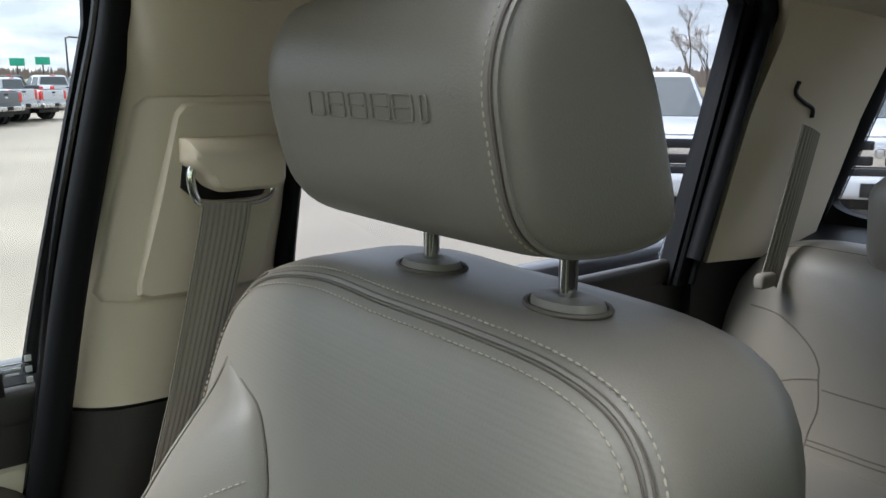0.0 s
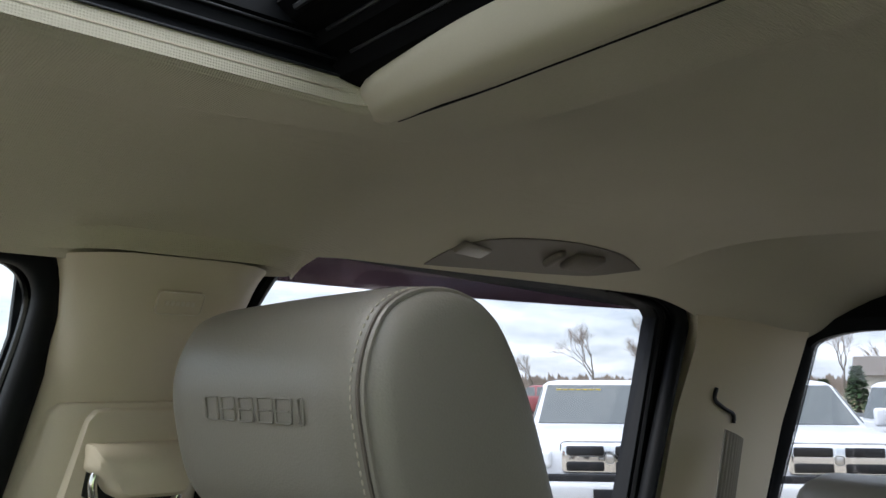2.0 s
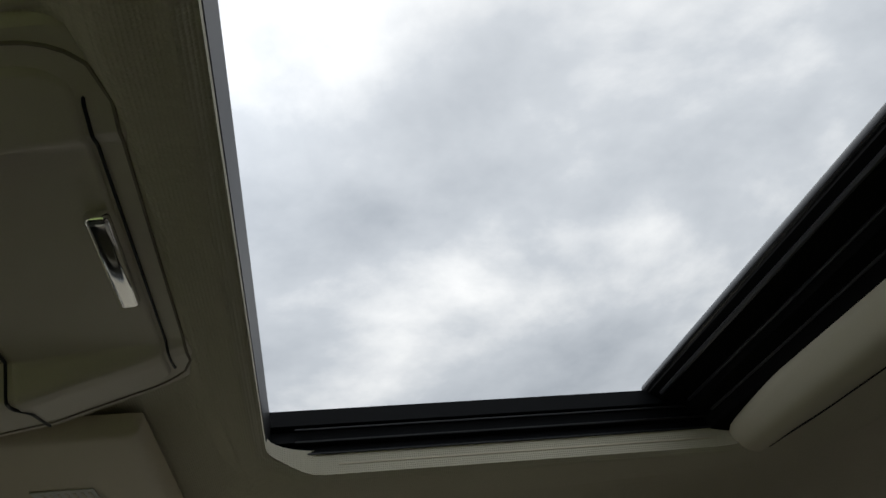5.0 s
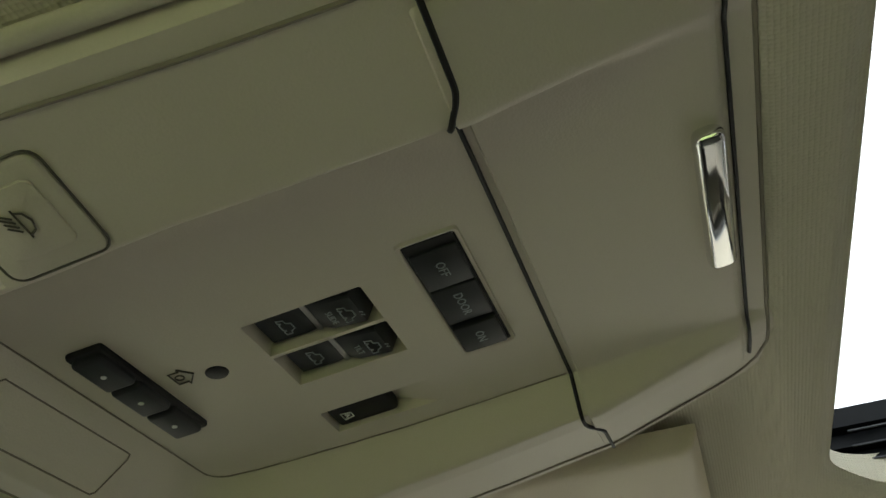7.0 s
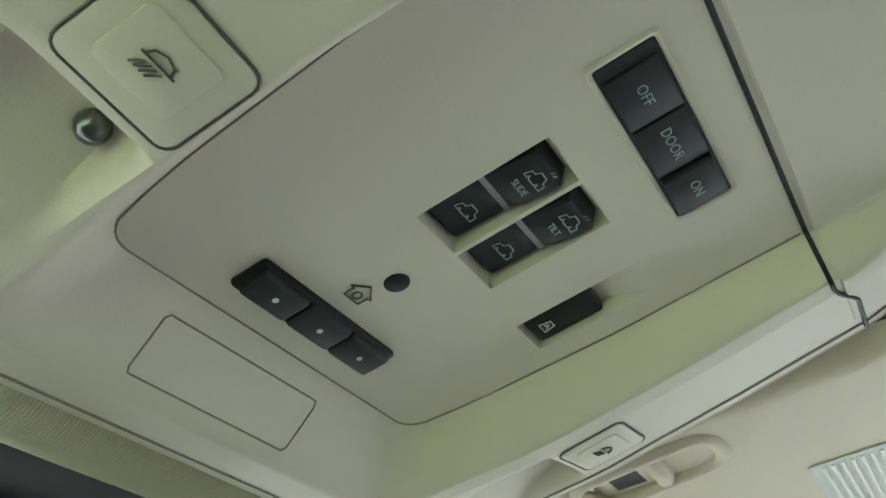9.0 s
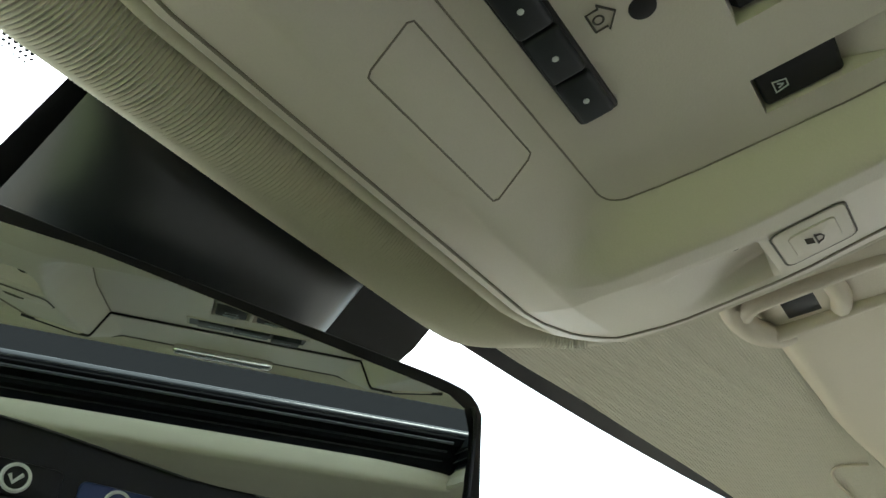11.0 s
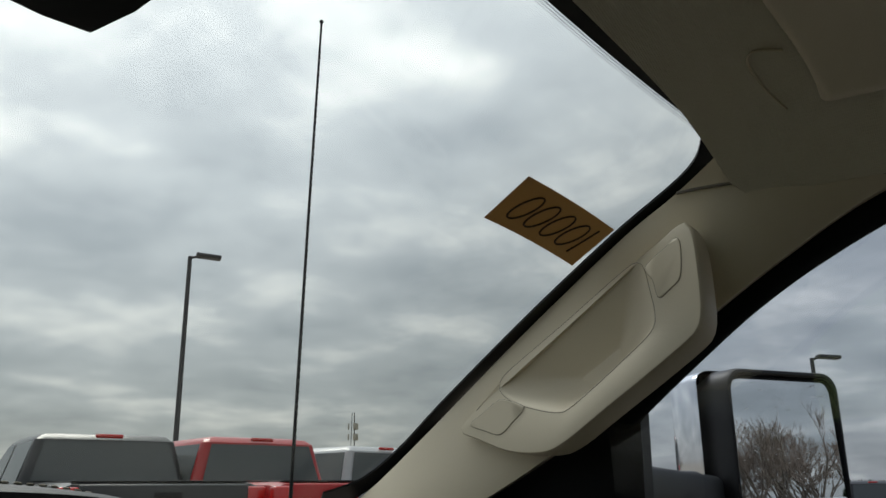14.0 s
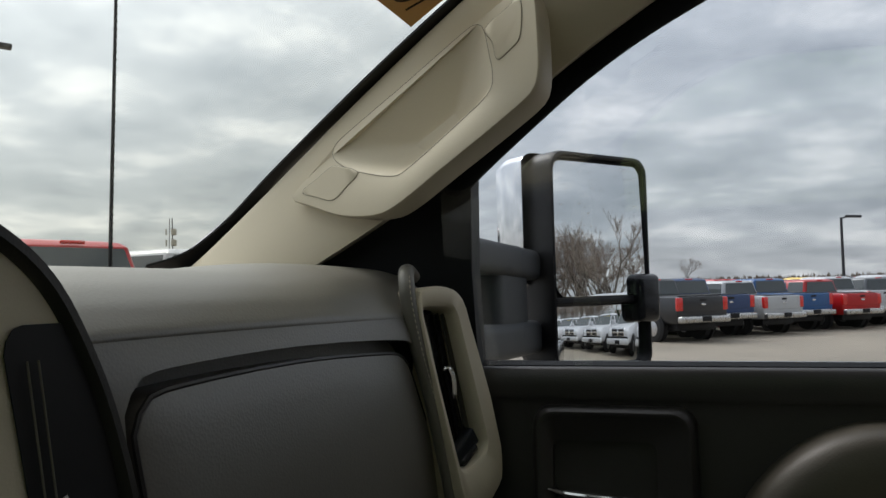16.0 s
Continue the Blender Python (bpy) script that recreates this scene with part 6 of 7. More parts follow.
# frame between gap and pad: lip
bm = bmesh.new()
ang = lambda p: math.atan2(p.z - 1.24, p.x - gc.x)
oo = sorted(o1, key=ang)
def ray_out(p):
    a = ang(p)
    s = min((0.87 - gc.x) / max(math.cos(a), 1e-6) if math.cos(a) > 0 else (gc.x - 0.20) / max(-math.cos(a), 1e-6), (0.164 if math.sin(a) > 0 else 0.26) / max(abs(math.sin(a)), 1e-6))
    return V(gc.x + s * math.cos(a), 0.8888 - 0.040 * smooth(0.30, 0.75, gc.x + s * math.cos(a)), 1.24 + s * math.sin(a))
rings = [[p + V(0, 0.01, 0) for p in oo], [p + V(0, -0.004, 0) for p in oo], [p.lerp(ray_out(p), 0.25) + V(0, -0.0035, 0) for p in oo], [ray_out(p) for p in oo]]
loft(bm, rings)
part("glovebox_surround", bm, M_COCOA, dash)
# small airbag wording, unreadable
for k in range(6):
    bm = bmesh.new()
    rbox(bm, (0.004, 0.0006, 0.006), 0, pose(0.632 + 0.0055 * k, 0.862, 1.413, -35), 1)
    part("text_bar", bm, M_DARK, dash)

# padded roll at the passenger end with stitching
bm = bmesh.new()
endp = catmull([V(0.752, 0.862, 1.446), V(0.728, 0.858, 1.452), V(0.706, 0.852, 1.450), V(0.694, 0.847, 1.438), V(0.694, 0.845, 1.416), V(0.704, 0.839, 1.368), V(0.718, 0.832, 1.32), V(0.730, 0.826, 1.27), V(0.744, 0.819, 1.207), V(0.755, 0.815, 1.14)], 6)
tube(bm, [p + V(0.003, 0.001, 0) for p in endp], 0.0085, n=14, ry=0.0075)
part("end_roll", bm, M_COCOA, dash)
bm = bmesh.new()
for dx, dy in ((-0.0030, -0.0050), (0.0040, -0.0066)):
    stitches(bm, [p + V(dx, dy, 0.001) for p in endp[6:]], 0.006, 0.004, 0.0006)
part("end_stitching", bm, M_STITCH, dash)

# passenger air vent
VD = V(0.1, -0.055, 0).normalized()
vent = axes((0.748, 0.812, 1.33), VD, (0.10, 0, 1))
av = thing("air_vent", "dark slatted air vent in a beige and satin bezel", "air vent")
VO = [(0.703, 1.430), (0.723, 1.436), (0.745, 1.433), (0.757, 1.422), (0.770, 1.375), (0.787, 1.311), (0.799, 1.245), (0.796, 1.212), (0.776, 1.194), (0.750, 1.190), (0.742, 1.205), (0.733, 1.248), (0.722, 1.30), (0.708, 1.365), (0.700, 1.41)]
VI = [(0.708, 1.411), (0.728, 1.412), (0.741, 1.410), (0.748, 1.400), (0.762, 1.338), (0.777, 1.268), (0.774, 1.250), (0.760, 1.241), (0.744, 1.235), (0.739, 1.249), (0.730, 1.290), (0.721, 1.33), (0.713, 1.372), (0.707, 1.40)]
def vloc(ol):    # x, z of the cab to the vent's own plane
    inv = vent.inverted()
    out = []
    for x, z in ol:
        q = inv @ V(x, 0.812 - (x - 0.748) * 0.55, z)
        out.append((q.x, q.y))
    return out
vo, vi = soft(vloc(VO), 70, 3), soft(vloc(VI), 70, 3)
co, ci = sum(vo, Vector()) / 70, sum(vi, Vector()) / 70
bm = bmesh.new()
loft(bm, [[vent @ (co + (p - co) * s + V(0, 0, z)) for p in vo] for s, z in ((1.0, -0.04), (1.0, 0.002), (0.985, 0.007), (0.96, 0.0085))] + [[vent @ (ci + (p - ci) * s + V(0, 0, z)) for p in vi] for s, z in ((1.07, 0.008), (1.02, 0.005), (1.0, -0.002), (0.98, -0.03))])
part("bezel", bm, M_TRIM, av)
bm = bmesh.new()
bm.faces.new([bm.verts.new(vent @ (p + V(0, 0, -0.026))) for p in vi])
part("duct", bm, M_BLACK, av)
def vpt(x, z, d):
    return vent @ V(*vloc([(x, z)])[0], d)
for k in range(4):
    bm = bmesh.new()
    a_, b_ = (0.717 + 0.0085 * k, 1.405), (0.737 + 0.0105 * k, 1.262)
    tube(bm, [vpt(a_[0] + (b_[0] - a_[0]) * t, a_[1] + (b_[1] - a_[1]) * t, -0.010) for t in (0, 0.5, 1)], 0.0009, n=6, ry=0.009)
    part("slat", bm, M_GLOSSBLACK, av)
bm = bmesh.new()
tube(bm, catmull([vpt(x, z, d) for x, z, d in ((0.7335, 1.344, -0.004), (0.7385, 1.345, 0.002), (0.7415, 1.333, 0.004), (0.744, 1.312, 0.000))], 4), [0.0015] + [0.0028] * 11 + [0.0012], n=8)
part("tab", bm, M_CHROME, av, "chrome vent tab")
bm = bmesh.new()
rbox(bm, (0.040, 0.022, 0.012), 0.003, axes(vpt(0.757, 1.258, -0.006), vpt(0.770, 1.270, 0) - vpt(0.744, 1.245, 0), (-0.3, 0, 1)), 3)
part("thumb_wheel", bm, M_SWITCH, av)
bm = bmesh.new()
rbox(bm, (0.030, 0.010, 0.010), 0.004, axes(vpt(0.760, 1.249, -0.003), vpt(0.770, 1.262, 0) - vpt(0.744, 1.240, 0), (-0.3, 0, 1)), 3)
part("wheel_rib", bm, M_GLOSSBLACK, av)

# centre stack hood
stack = thing("centre_stack", "dark stitched centre stack hood with beige panel and vents", "centre stack")
AR = [(0.245, 1.10), (0.236, 1.22), (0.222, 1.315), (0.205, 1.372), (0.188, 1.408), (0.168, 1.438), (0.145, 1.457), (0.115, 1.470), (0.077, 1.476), (0.0, 1.479)]
arc = catmull([V(x, 0, z) for x, z in AR], 5)
arc = arc + [V(-p.x, 0, p.z) for p in reversed(arc[:-1])]
cst = V(0, 0, 1.22)
bm = bmesh.new()
def arc_off(p, d):
    return p + (cst - p).normalized() * d
rings = []
for d, y in ((0.0095, 0.83), (0.009, 0.803), (0.006, 0.799), (0.002, 0.799), (0.0, 0.805), (-0.002, 0.83), (-0.004, 0.92)):
    rings.append([V(arc_off(p, d).x, y, arc_off(p, d).z) for p in arc])
loft(bm, rings, closed=False)
part("hood", bm, M_DARK, stack, "near-black stitched edge of the hood")
bm = bmesh.new()
stitches(bm, [V(arc_off(p, -0.0025).x, 0.828, arc_off(p, -0.0025).z) for p in arc], 0.0055, 0.0036, 0.0006)
part("stitching", bm, M_STITCH, stack)
bm = bmesh.new()
ins = [V(arc_off(p, 0.0085).x, 0.8045, arc_off(p, 0.0085).z) for p in arc]
bm.faces.new([bm.verts.new(p) for p in ins])
part("panel", bm, M_TRIM, stack)
for sx in (1, -1):
    bm = bmesh.new()
    ol = [(0.1405, 1.408), (0.1415, 1.414), (0.1450, 1.4185), (0.1500, 1.420), (0.174, 1.420), (0.188, 1.392), (0.199, 1.365), (0.214, 1.308), (0.228, 1.215), (0.236, 1.12), (0.215, 1.12), (0.180, 1.25), (0.157, 1.33)]
    loft(bm, [[V(sx * x, y, z) for x, z in ol] for y in (0.8035, 0.8030)], cap1=True)
    vt = part("vent", bm, M_BLACK, stack, "tall dark centre vent")
    for k in range(2):
        bm = bmesh.new()
        tube(bm, [V(sx * (0.150 + 0.006 * k + 0.020 * t), 0.8010, 1.405 - 0.12 * t) for t in (0, 0.5, 1)], 0.0005, n=5)
        part("slat", bm, M_TAUPE, vt)
    bm = bmesh.new()
    tube(bm, [V(sx * 0.166, 0.800, 1.346), V(sx * 0.169, 0.797, 1.337), V(sx * 0.171, 0.799, 1.325)], 0.0035, n=8)
    part("tab", bm, M_CHROME, vt, "chrome vent tab")

# ---------------- doors ----------------
for sx in (1, -1):
    for nm, y0, y1 in (("door_1", -0.02, 0.86), ("door_2", -1.00, -0.14)):
        door = thing(nm, "dark brown door panel with black sill", "car door", kind="structure")
        dp = [(0.835, 1.326), (0.825, 1.338), (0.812, 1.3415), (0.803, 1.338), (0.800, 1.325), (0.802, 1.306), (0.806, 1.29), (0.808, 1.15), (0.80, 1.08), (0.79, 0.80)]
        pr = catmull([V(x, 0, z) for x, z in dp], 4)
        bm = bmesh.new()
        sheet(bm, lambda u, v: V(sx * (pr[round(v * 36)].x - (0.03 if y0 < -0.5 else 0) * 1.0), y0 + (y1 - y0) * u, pr[round(v * 36)].z), 20, 36, (sx * 0.02, 0, -0.01))
        part("panel", bm, M_DARK, door)
        if nm == "door_2":
            continue
        bm = bmesh.new()
        sheet(bm, lambda u, v: V(sx * (0.812 + 0.012 * v), y0 + (y1 - 0.05 - y0) * u, 1.3425 + 0.004 * v), 8, 2, (0, 0, -0.004))
        part("window_wiper", bm, M_RUBBER, door)
        if sx > 0:
            bm = bmesh.new()
            slab(bm, rrect(0.20, 0.15, 0.02, 4), 0.02, 0.006, axes((0.797, 0.075, 1.186), (0, -1, 0), (0, 0, 1)))
            part("insert_panel", bm, M_TRIM, door, "beige lower insert of the door")
        # mirror-side triangle
        bm = bmesh.new()
        tri = [(0.800, 1.33), (0.806, 1.45), (0.804, 1.580), (0.86, 1.550), (0.93, 1.515), (1.02, 1.475), (1.15, 1.445), (1.40, 1.43), (1.40, 1.30)]
        loft(bm, [[V(sx * x, y, z) for y, z in tri] for x in (0.83, 0.800, 0.797)], cap0=True, cap1=True)
        part("mirror_triangle", bm, M_RUBBER, door)
        if sx < 0:
            continue
        md = axes((0.8035, 0.652, 1.235), (0, -1, 0), (0, 0, 1))
        bm = bmesh.new()
        bo = [V(p[0], p[1], 0) for p in rrect(0.178, 0.130, 0.022, 6)]
        bi = [V(p[0] - 0.010, p[1] - 0.010, 0) for p in rrect(0.112, 0.074, 0.010, 6)]
        loft(bm, [[md @ (p + V(0, 0, z)) for p in bo] for z in (-0.02,)] + [[md @ (p * s + V(0, 0, z)) for p in bo] for s, z in ((1.0, 0.000), (0.985, 0.008), (0.955, 0.014), (0.915, 0.017), (0.87, 0.0165), (0.83, 0.013))] + [[md @ (p + V(0, 0, z)) for p in bi] for z in (0.006, 0.000, -0.019)], cap1=True)
        part("handle_bezel", bm, M_DARK, door, "dark moulded handle surround")
        bm = bmesh.new()
        rbox(bm, (0.080, 0.045, 0.004), 0.003, md @ pose(-0.012, -0.008, -0.012), 2)
        part("handle_cup", bm, M_SWITCH, door)
        bm = bmesh.new()
        tube(bm, catmull([md @ V(x, y, z) for x, y, z in ((-0.078, -0.026, 0.004), (-0.05, -0.029, 0.013), (0.0, -0.031, 0.016), (0.04, -0.033, 0.014), (0.052, -0.036, 0.006))], 5), 0.005, n=10, ry=0.0035)
        part("door_handle", bm, M_CHROME, door, "chrome inside door lever")
        bm = bmesh.new()
        ar = resample(catmull([V(y, z, 0) for y, z in ((0.545, 1.10), (0.532, 1.18), (0.505, 1.228), (0.470, 1.262), (0.430, 1.283), (0.38, 1.291), (0.25, 1.285), (0.13, 1.262), (0.07, 1.225), (0.05, 1.15), (0.02, 1.06), (0.27, 1.04), (0.50, 1.05))], 4, closed=True), 80)
        ac = sum(ar, Vector()) / 80
        loft(bm, [[V(x, (ac + (p - ac) * k).x, (ac + (p - ac) * k).y) for p in ar] for x, k in ((0.815, 1.0), (0.775, 1.0), (0.762, 0.985), (0.752, 0.955), (0.746, 0.90), (0.743, 0.75), (0.742, 0.3))], cap0=True, cap1=True)
        part("armrest", bm, M_ARMREST, door, "very dark tan padded upper armrest")
        bm = bmesh.new()
        tube(bm, [V(0.80, 0.088, 1.338), V(0.80, 0.088, 1.356), V(0.80, 0.088, 1.362)], [0.0045, 0.0038, 0.005], n=12)
        part("lock_knob", bm, M_BLACK, door, "black lock knob on the sill")

# ---------------- tag taped inside the windshield ----------------
tag = thing("price_tag", "brown paper tag with four handwritten zeros and a stroke", "paper tag")
ta, tb, tc_, td = V(0.536, 0.811, 0), V(0.698, 0.786, 0), V(0.709, 0.841, 0), V(0.546, 0.865, 0)
def tag_pt(u, v, d=0.0):
    p = (ta.lerp(tb, u)).lerp(td.lerp(tc_, u), v)
    return V(p.x, p.y, windshield_z(p.x, p.y) - 0.002 - d + 0.0015 * math.sin(3 * u))
bm = bmesh.new()
sheet(bm, tag_pt, 12, 6, (0, 0, 0.0006))
part("paper", bm, M_PAPER, tag)
for k in range(4):
    bm = bmesh.new()
    cu = 0.205 + 0.178 * k
    tube(bm, [tag_pt(cu + 0.068 * math.cos(a) + 0.05 * math.sin(a) * -1, 0.50 + 0.30 * math.sin(a), 0.0006) for a in (math.pi * j / 12 for j in range(24))], 0.0011, n=5, closed=True)
    part("written_zero", bm, M_INK, tag)
bm = bmesh.new()
tube(bm, [tag_pt(0.90, 0.16, 0.0006), tag_pt(0.865, 0.50, 0.0006), tag_pt(0.83, 0.82, 0.0006)], 0.0011, n=5)
part("written_stroke", bm, M_INK, tag)

# ---------------- passenger door mirror ----------------
dm = thing("door_mirror", "large black towing mirror with chrome cap and rain drops", "door mirror")
MX = V(0.81, -0.585, 0).normalized()
mm_ = axes((1.308, 0.728, 1.470), MX, (0, 0, 1))      # x to the outside, z to the rear
MW, MH = 0.235, 0.375
ol = [V(*p, 0) for p in rrect(MW, MH, 0.030, 8)]
bm = bmesh.new()
loft(bm, [[mm_ @ (V(p.x * s, p.y * (s + (1 - s) * 0.3), z)) for p in ol] for s, z in ((0.72, -0.115), (0.90, -0.095), (1.0, -0.05), (1.0, -0.002), (0.985, 0.004), (0.955, 0.005), (0.93, 0.002), (0.925, -0.01))], cap0=True, cap1=True)
part("housing", bm, M_BLACK, dm)
bm = bmesh.new()
slab(bm, [(p.x, p.y) for p in [V(*q, 0) for q in rrect(MW * 0.915, 0.228, 0.022, 6)]], 0.002, 0.0006, mm_ @ pose(0, 0.058, -0.001, -1.2, 0, 0))
part("upper_glass", bm, M_MIRROR, dm, "flat mirror glass with drops", sharp=8)
bm = bmesh.new()
def convex(u, v):
    x, y = (u - 0.5) * MW * 0.90, -0.170 + 0.098 * v
    return mm_ @ V(x, y, -0.001 - ((x / 0.1) ** 2 * 0.006 + ((y + 0.121) / 0.05) ** 2 * 0.0015))
sheet(bm, convex, 24, 12)
part("lower_glass", bm, M_MIRROR, dm, "convex lower mirror glass")
bm = bmesh.new()
rbox(bm, (MW * 0.94, 0.012, 0.01), 0.003, mm_ @ pose(0, -0.063, -0.001), 2)
part("divider", bm, M_BLACK, dm)
bm = bmesh.new()
rbox(bm, (0.055, 0.085, 0.03), 0.012, mm_ @ pose(0.100, -0.062, 0.006), 4)
part("side_lamp", bm, M_GLOSSBLACK, dm, "black side marker block")
bm = bmesh.new()
loft(bm, [[mm_ @ (V(p.x * s - 0.012, p.y * s * 0.62 + 0.075, z)) for p in ol] for s, z in ((0.70, -0.150), (0.90, -0.135), (0.99, -0.10), (0.99, -0.055))], cap0=True)
part("cap", bm, M_CHROME, dm, "chrome mirror cap")
rng = random.Random(5)
bm = bmesh.new()
for k in range(110):
    x, y = rng.uniform(-0.095, 0.095), 0.168 - 0.22 * rng.random() ** 1.5
    b2 = bmesh.new()
    bmesh.ops.create_icosphere(b2, subdivisions=1, radius=rng.uniform(0.0005, 0.0012))
    bmesh.ops.transform(b2, matrix=mm_ @ pose(x, y, 0.0), verts=b2.verts)
    join(bm, b2)
part("rain_drops", bm, M_STEEL, dm, "scattered rain drops")["kind"] = "stuff"
bm = bmesh.new()
rbox(bm, (0.42, 0.055, 0.050), 0.014, pose(1.03, 0.872, 1.478, 0, 3, -8), 4)
part("upper_arm", bm, M_ARM, dm)
bm = bmesh.new()
rbox(bm, (0.42, 0.055, 0.055), 0.014, pose(1.03, 0.872, 1.350, 0, 0, -8), 4)
part("lower_arm", bm, M_ARM, dm)
bm = bmesh.new()
rbox(bm, (0.045, 0.07, 0.20), 0.014, pose(0.895, 0.885, 1.385), 4)
part("base", bm, M_ARM, dm)
bm = bmesh.new()
rbox(bm, (0.13, 0.06, 0.17), 0.02, pose(1.14, 0.868, 1.415, 0, 0, -8), 4)
part("knuckle", bm, M_ARM, dm)

# whip aerial on the front fender
aer = thing("radio_aerial", "thin black whip aerial standing on the fender", "aerial")
AX, AY = 0.976, 1.478
bm = bmesh.new()
tube(bm, [V(AX, AY, 1.12), V(AX + 0.006, AY - 0.002, 1.5), V(AX + 0.018, AY - 0.006, 1.95), V(AX + 0.032, AY - 0.01, 2.385)], [0.0042, 0.0032, 0.0026, 0.0022], n=8)
part("whip", bm, M_BLACK, aer)
bm = bmesh.new()
ball(bm, (AX + 0.032, AY - 0.01, 2.387), 0.0045)
part("tip", bm, M_BLACK, aer)
bm = bmesh.new()
zz = [V(AX + (0.0034 - 0.0014 * k / 520) * math.cos(k * 1.1) + 0.031 * (k / 520) ** 1.3, AY + (0.0034 - 0.0014 * k / 520) * math.sin(k * 1.1) - 0.01 * k / 520, 1.14 + 1.18 * k / 520) for k in range(520)]
tube(bm, zz, 0.0007, n=4)
part("spiral_wrap", bm, M_BLACK, aer)
bm = bmesh.new()
rbox(bm, (0.40, 1.5, 0.30), 0.08, pose(0.92, 1.95, 0.98), 4)
tagged(part("front_fender", bm, M_PAINT_OWN), "dark painted front fender under the aerial", "fender", kind="structure")
bm = bmesh.new()
rbox(bm, (1.5, 1.35, 0.20), 0.08, pose(0, 2.05, 1.10, -2), 4)
tagged(part("hood", bm, M_PAINT_OWN), "dark painted engine hood", "hood", kind="structure")


# ---------------- the lot outside ----------------
M_LOT = material("worn_pale_asphalt", (0.25, 0.215, 0.165), 0.75, grain=0.3, scale=60, vary=0.34, coarse=0.25)
M_GRASS = material("dry_winter_grass", (0.16, 0.13, 0.06), 0.95, vary=0.3, scale=3, coarse=0.1)
M_BARK = material("grey_bark", (0.10, 0.085, 0.072), 0.9, vary=0.25, scale=30)
M_TWIG = material("brown_twigs", (0.17, 0.135, 0.11), 0.9, vary=0.3, scale=20)
M_NEEDLE = material("dark_green_needles", (0.035, 0.075, 0.025), 0.8, vary=0.4, scale=8)
M_POLE = material("bronze_lamp_post", (0.035, 0.035, 0.04), 0.5, vary=0.1)
M_TYRE = material("tyre_rubber", (0.018, 0.018, 0.018), 0.8, vary=0.15, scale=40)
M_RIM = material("alloy_rim", (0.55, 0.55, 0.56), 0.3, metal=1.0, vary=0.05)
M_CARGLASS = material("dark_car_glass", (0.075, 0.085, 0.085), 0.08, vary=0.1, spec=0.6)
M_TAIL = material("red_tail_lens", (0.62, 0.016, 0.012), 0.2, vary=0.1, coat=1.0)
M_HEADLAMP = material("headlamp_lens", (0.62, 0.64, 0.66), 0.12, vary=0.1, coat=1.0)
M_YELLOW = material("yellow_windshield_banner", (0.75, 0.55, 0.05), 0.6)
M_SIGN = material("green_sign", (0.02, 0.33, 0.20), 0.5)
M_SIDING = material("pale_siding", (0.42, 0.40, 0.36), 0.8, vary=0.1)
def paint(name, c):
    return material(name, c, 0.34, coat=0.25, vary=0.04, coarse=1.0)
PAINT = {"white": paint("white_car_paint", (0.50, 0.51, 0.53)), "red": paint("red_car_paint", (0.44, 0.008, 0.010)), "blue": paint("blue_car_paint", (0.02, 0.05, 0.14)),
         "black": paint("black_car_paint", (0.022, 0.023, 0.026)), "silver": paint("silver_car_paint", (0.45, 0.46, 0.47)), "royal": paint("royal_blue_car_paint", (0.015, 0.09, 0.25)),
         "yellow": paint("yellow_car_paint", (0.65, 0.42, 0.02)), "grey": paint("grey_car_paint", (0.12, 0.13, 0.14)), "maroon": paint("maroon_car_paint", (0.16, 0.015, 0.02))}

def lot_z(x, y):
    """The lot lies highest ahead of the truck."""
    return -0.30 + 0.5 * smooth(3.0, 8.0, y) * (1 - smooth(11, 20, x))


bm = bmesh.new()
def ground_pt(u, v):
    f = lambda t: math.copysign(abs(2 * t - 1) ** 3, 2 * t - 1) * 1500
    x, y = f(u), f(v)
    return V(x, y, lot_z(x, y))
sheet(bm, ground_pt, 120, 120)
tagged(part("ground", bm, M_LOT), "pale worn asphalt of a wet car lot", "parking lot", kind="structure")
bm = bmesh.new()
sheet(bm, lambda u, v: V(10 + 300 * (u - 0.15), -52 - 500 * v, -0.24 + 1.2 * v), 20, 12)
tagged(part("grass_verge", bm, M_GRASS), "strip of dry winter grass behind the lot", "grass", kind="structure")
bm = bmesh.new()
sheet(bm, lambda u, v: V(120 + 900 * v, -60 + 900 * u, -0.24 + 2.0 * v), 20, 12)
tagged(part("grass_verge", bm, M_GRASS), "dry field beyond the lot", "grass", kind="structure")


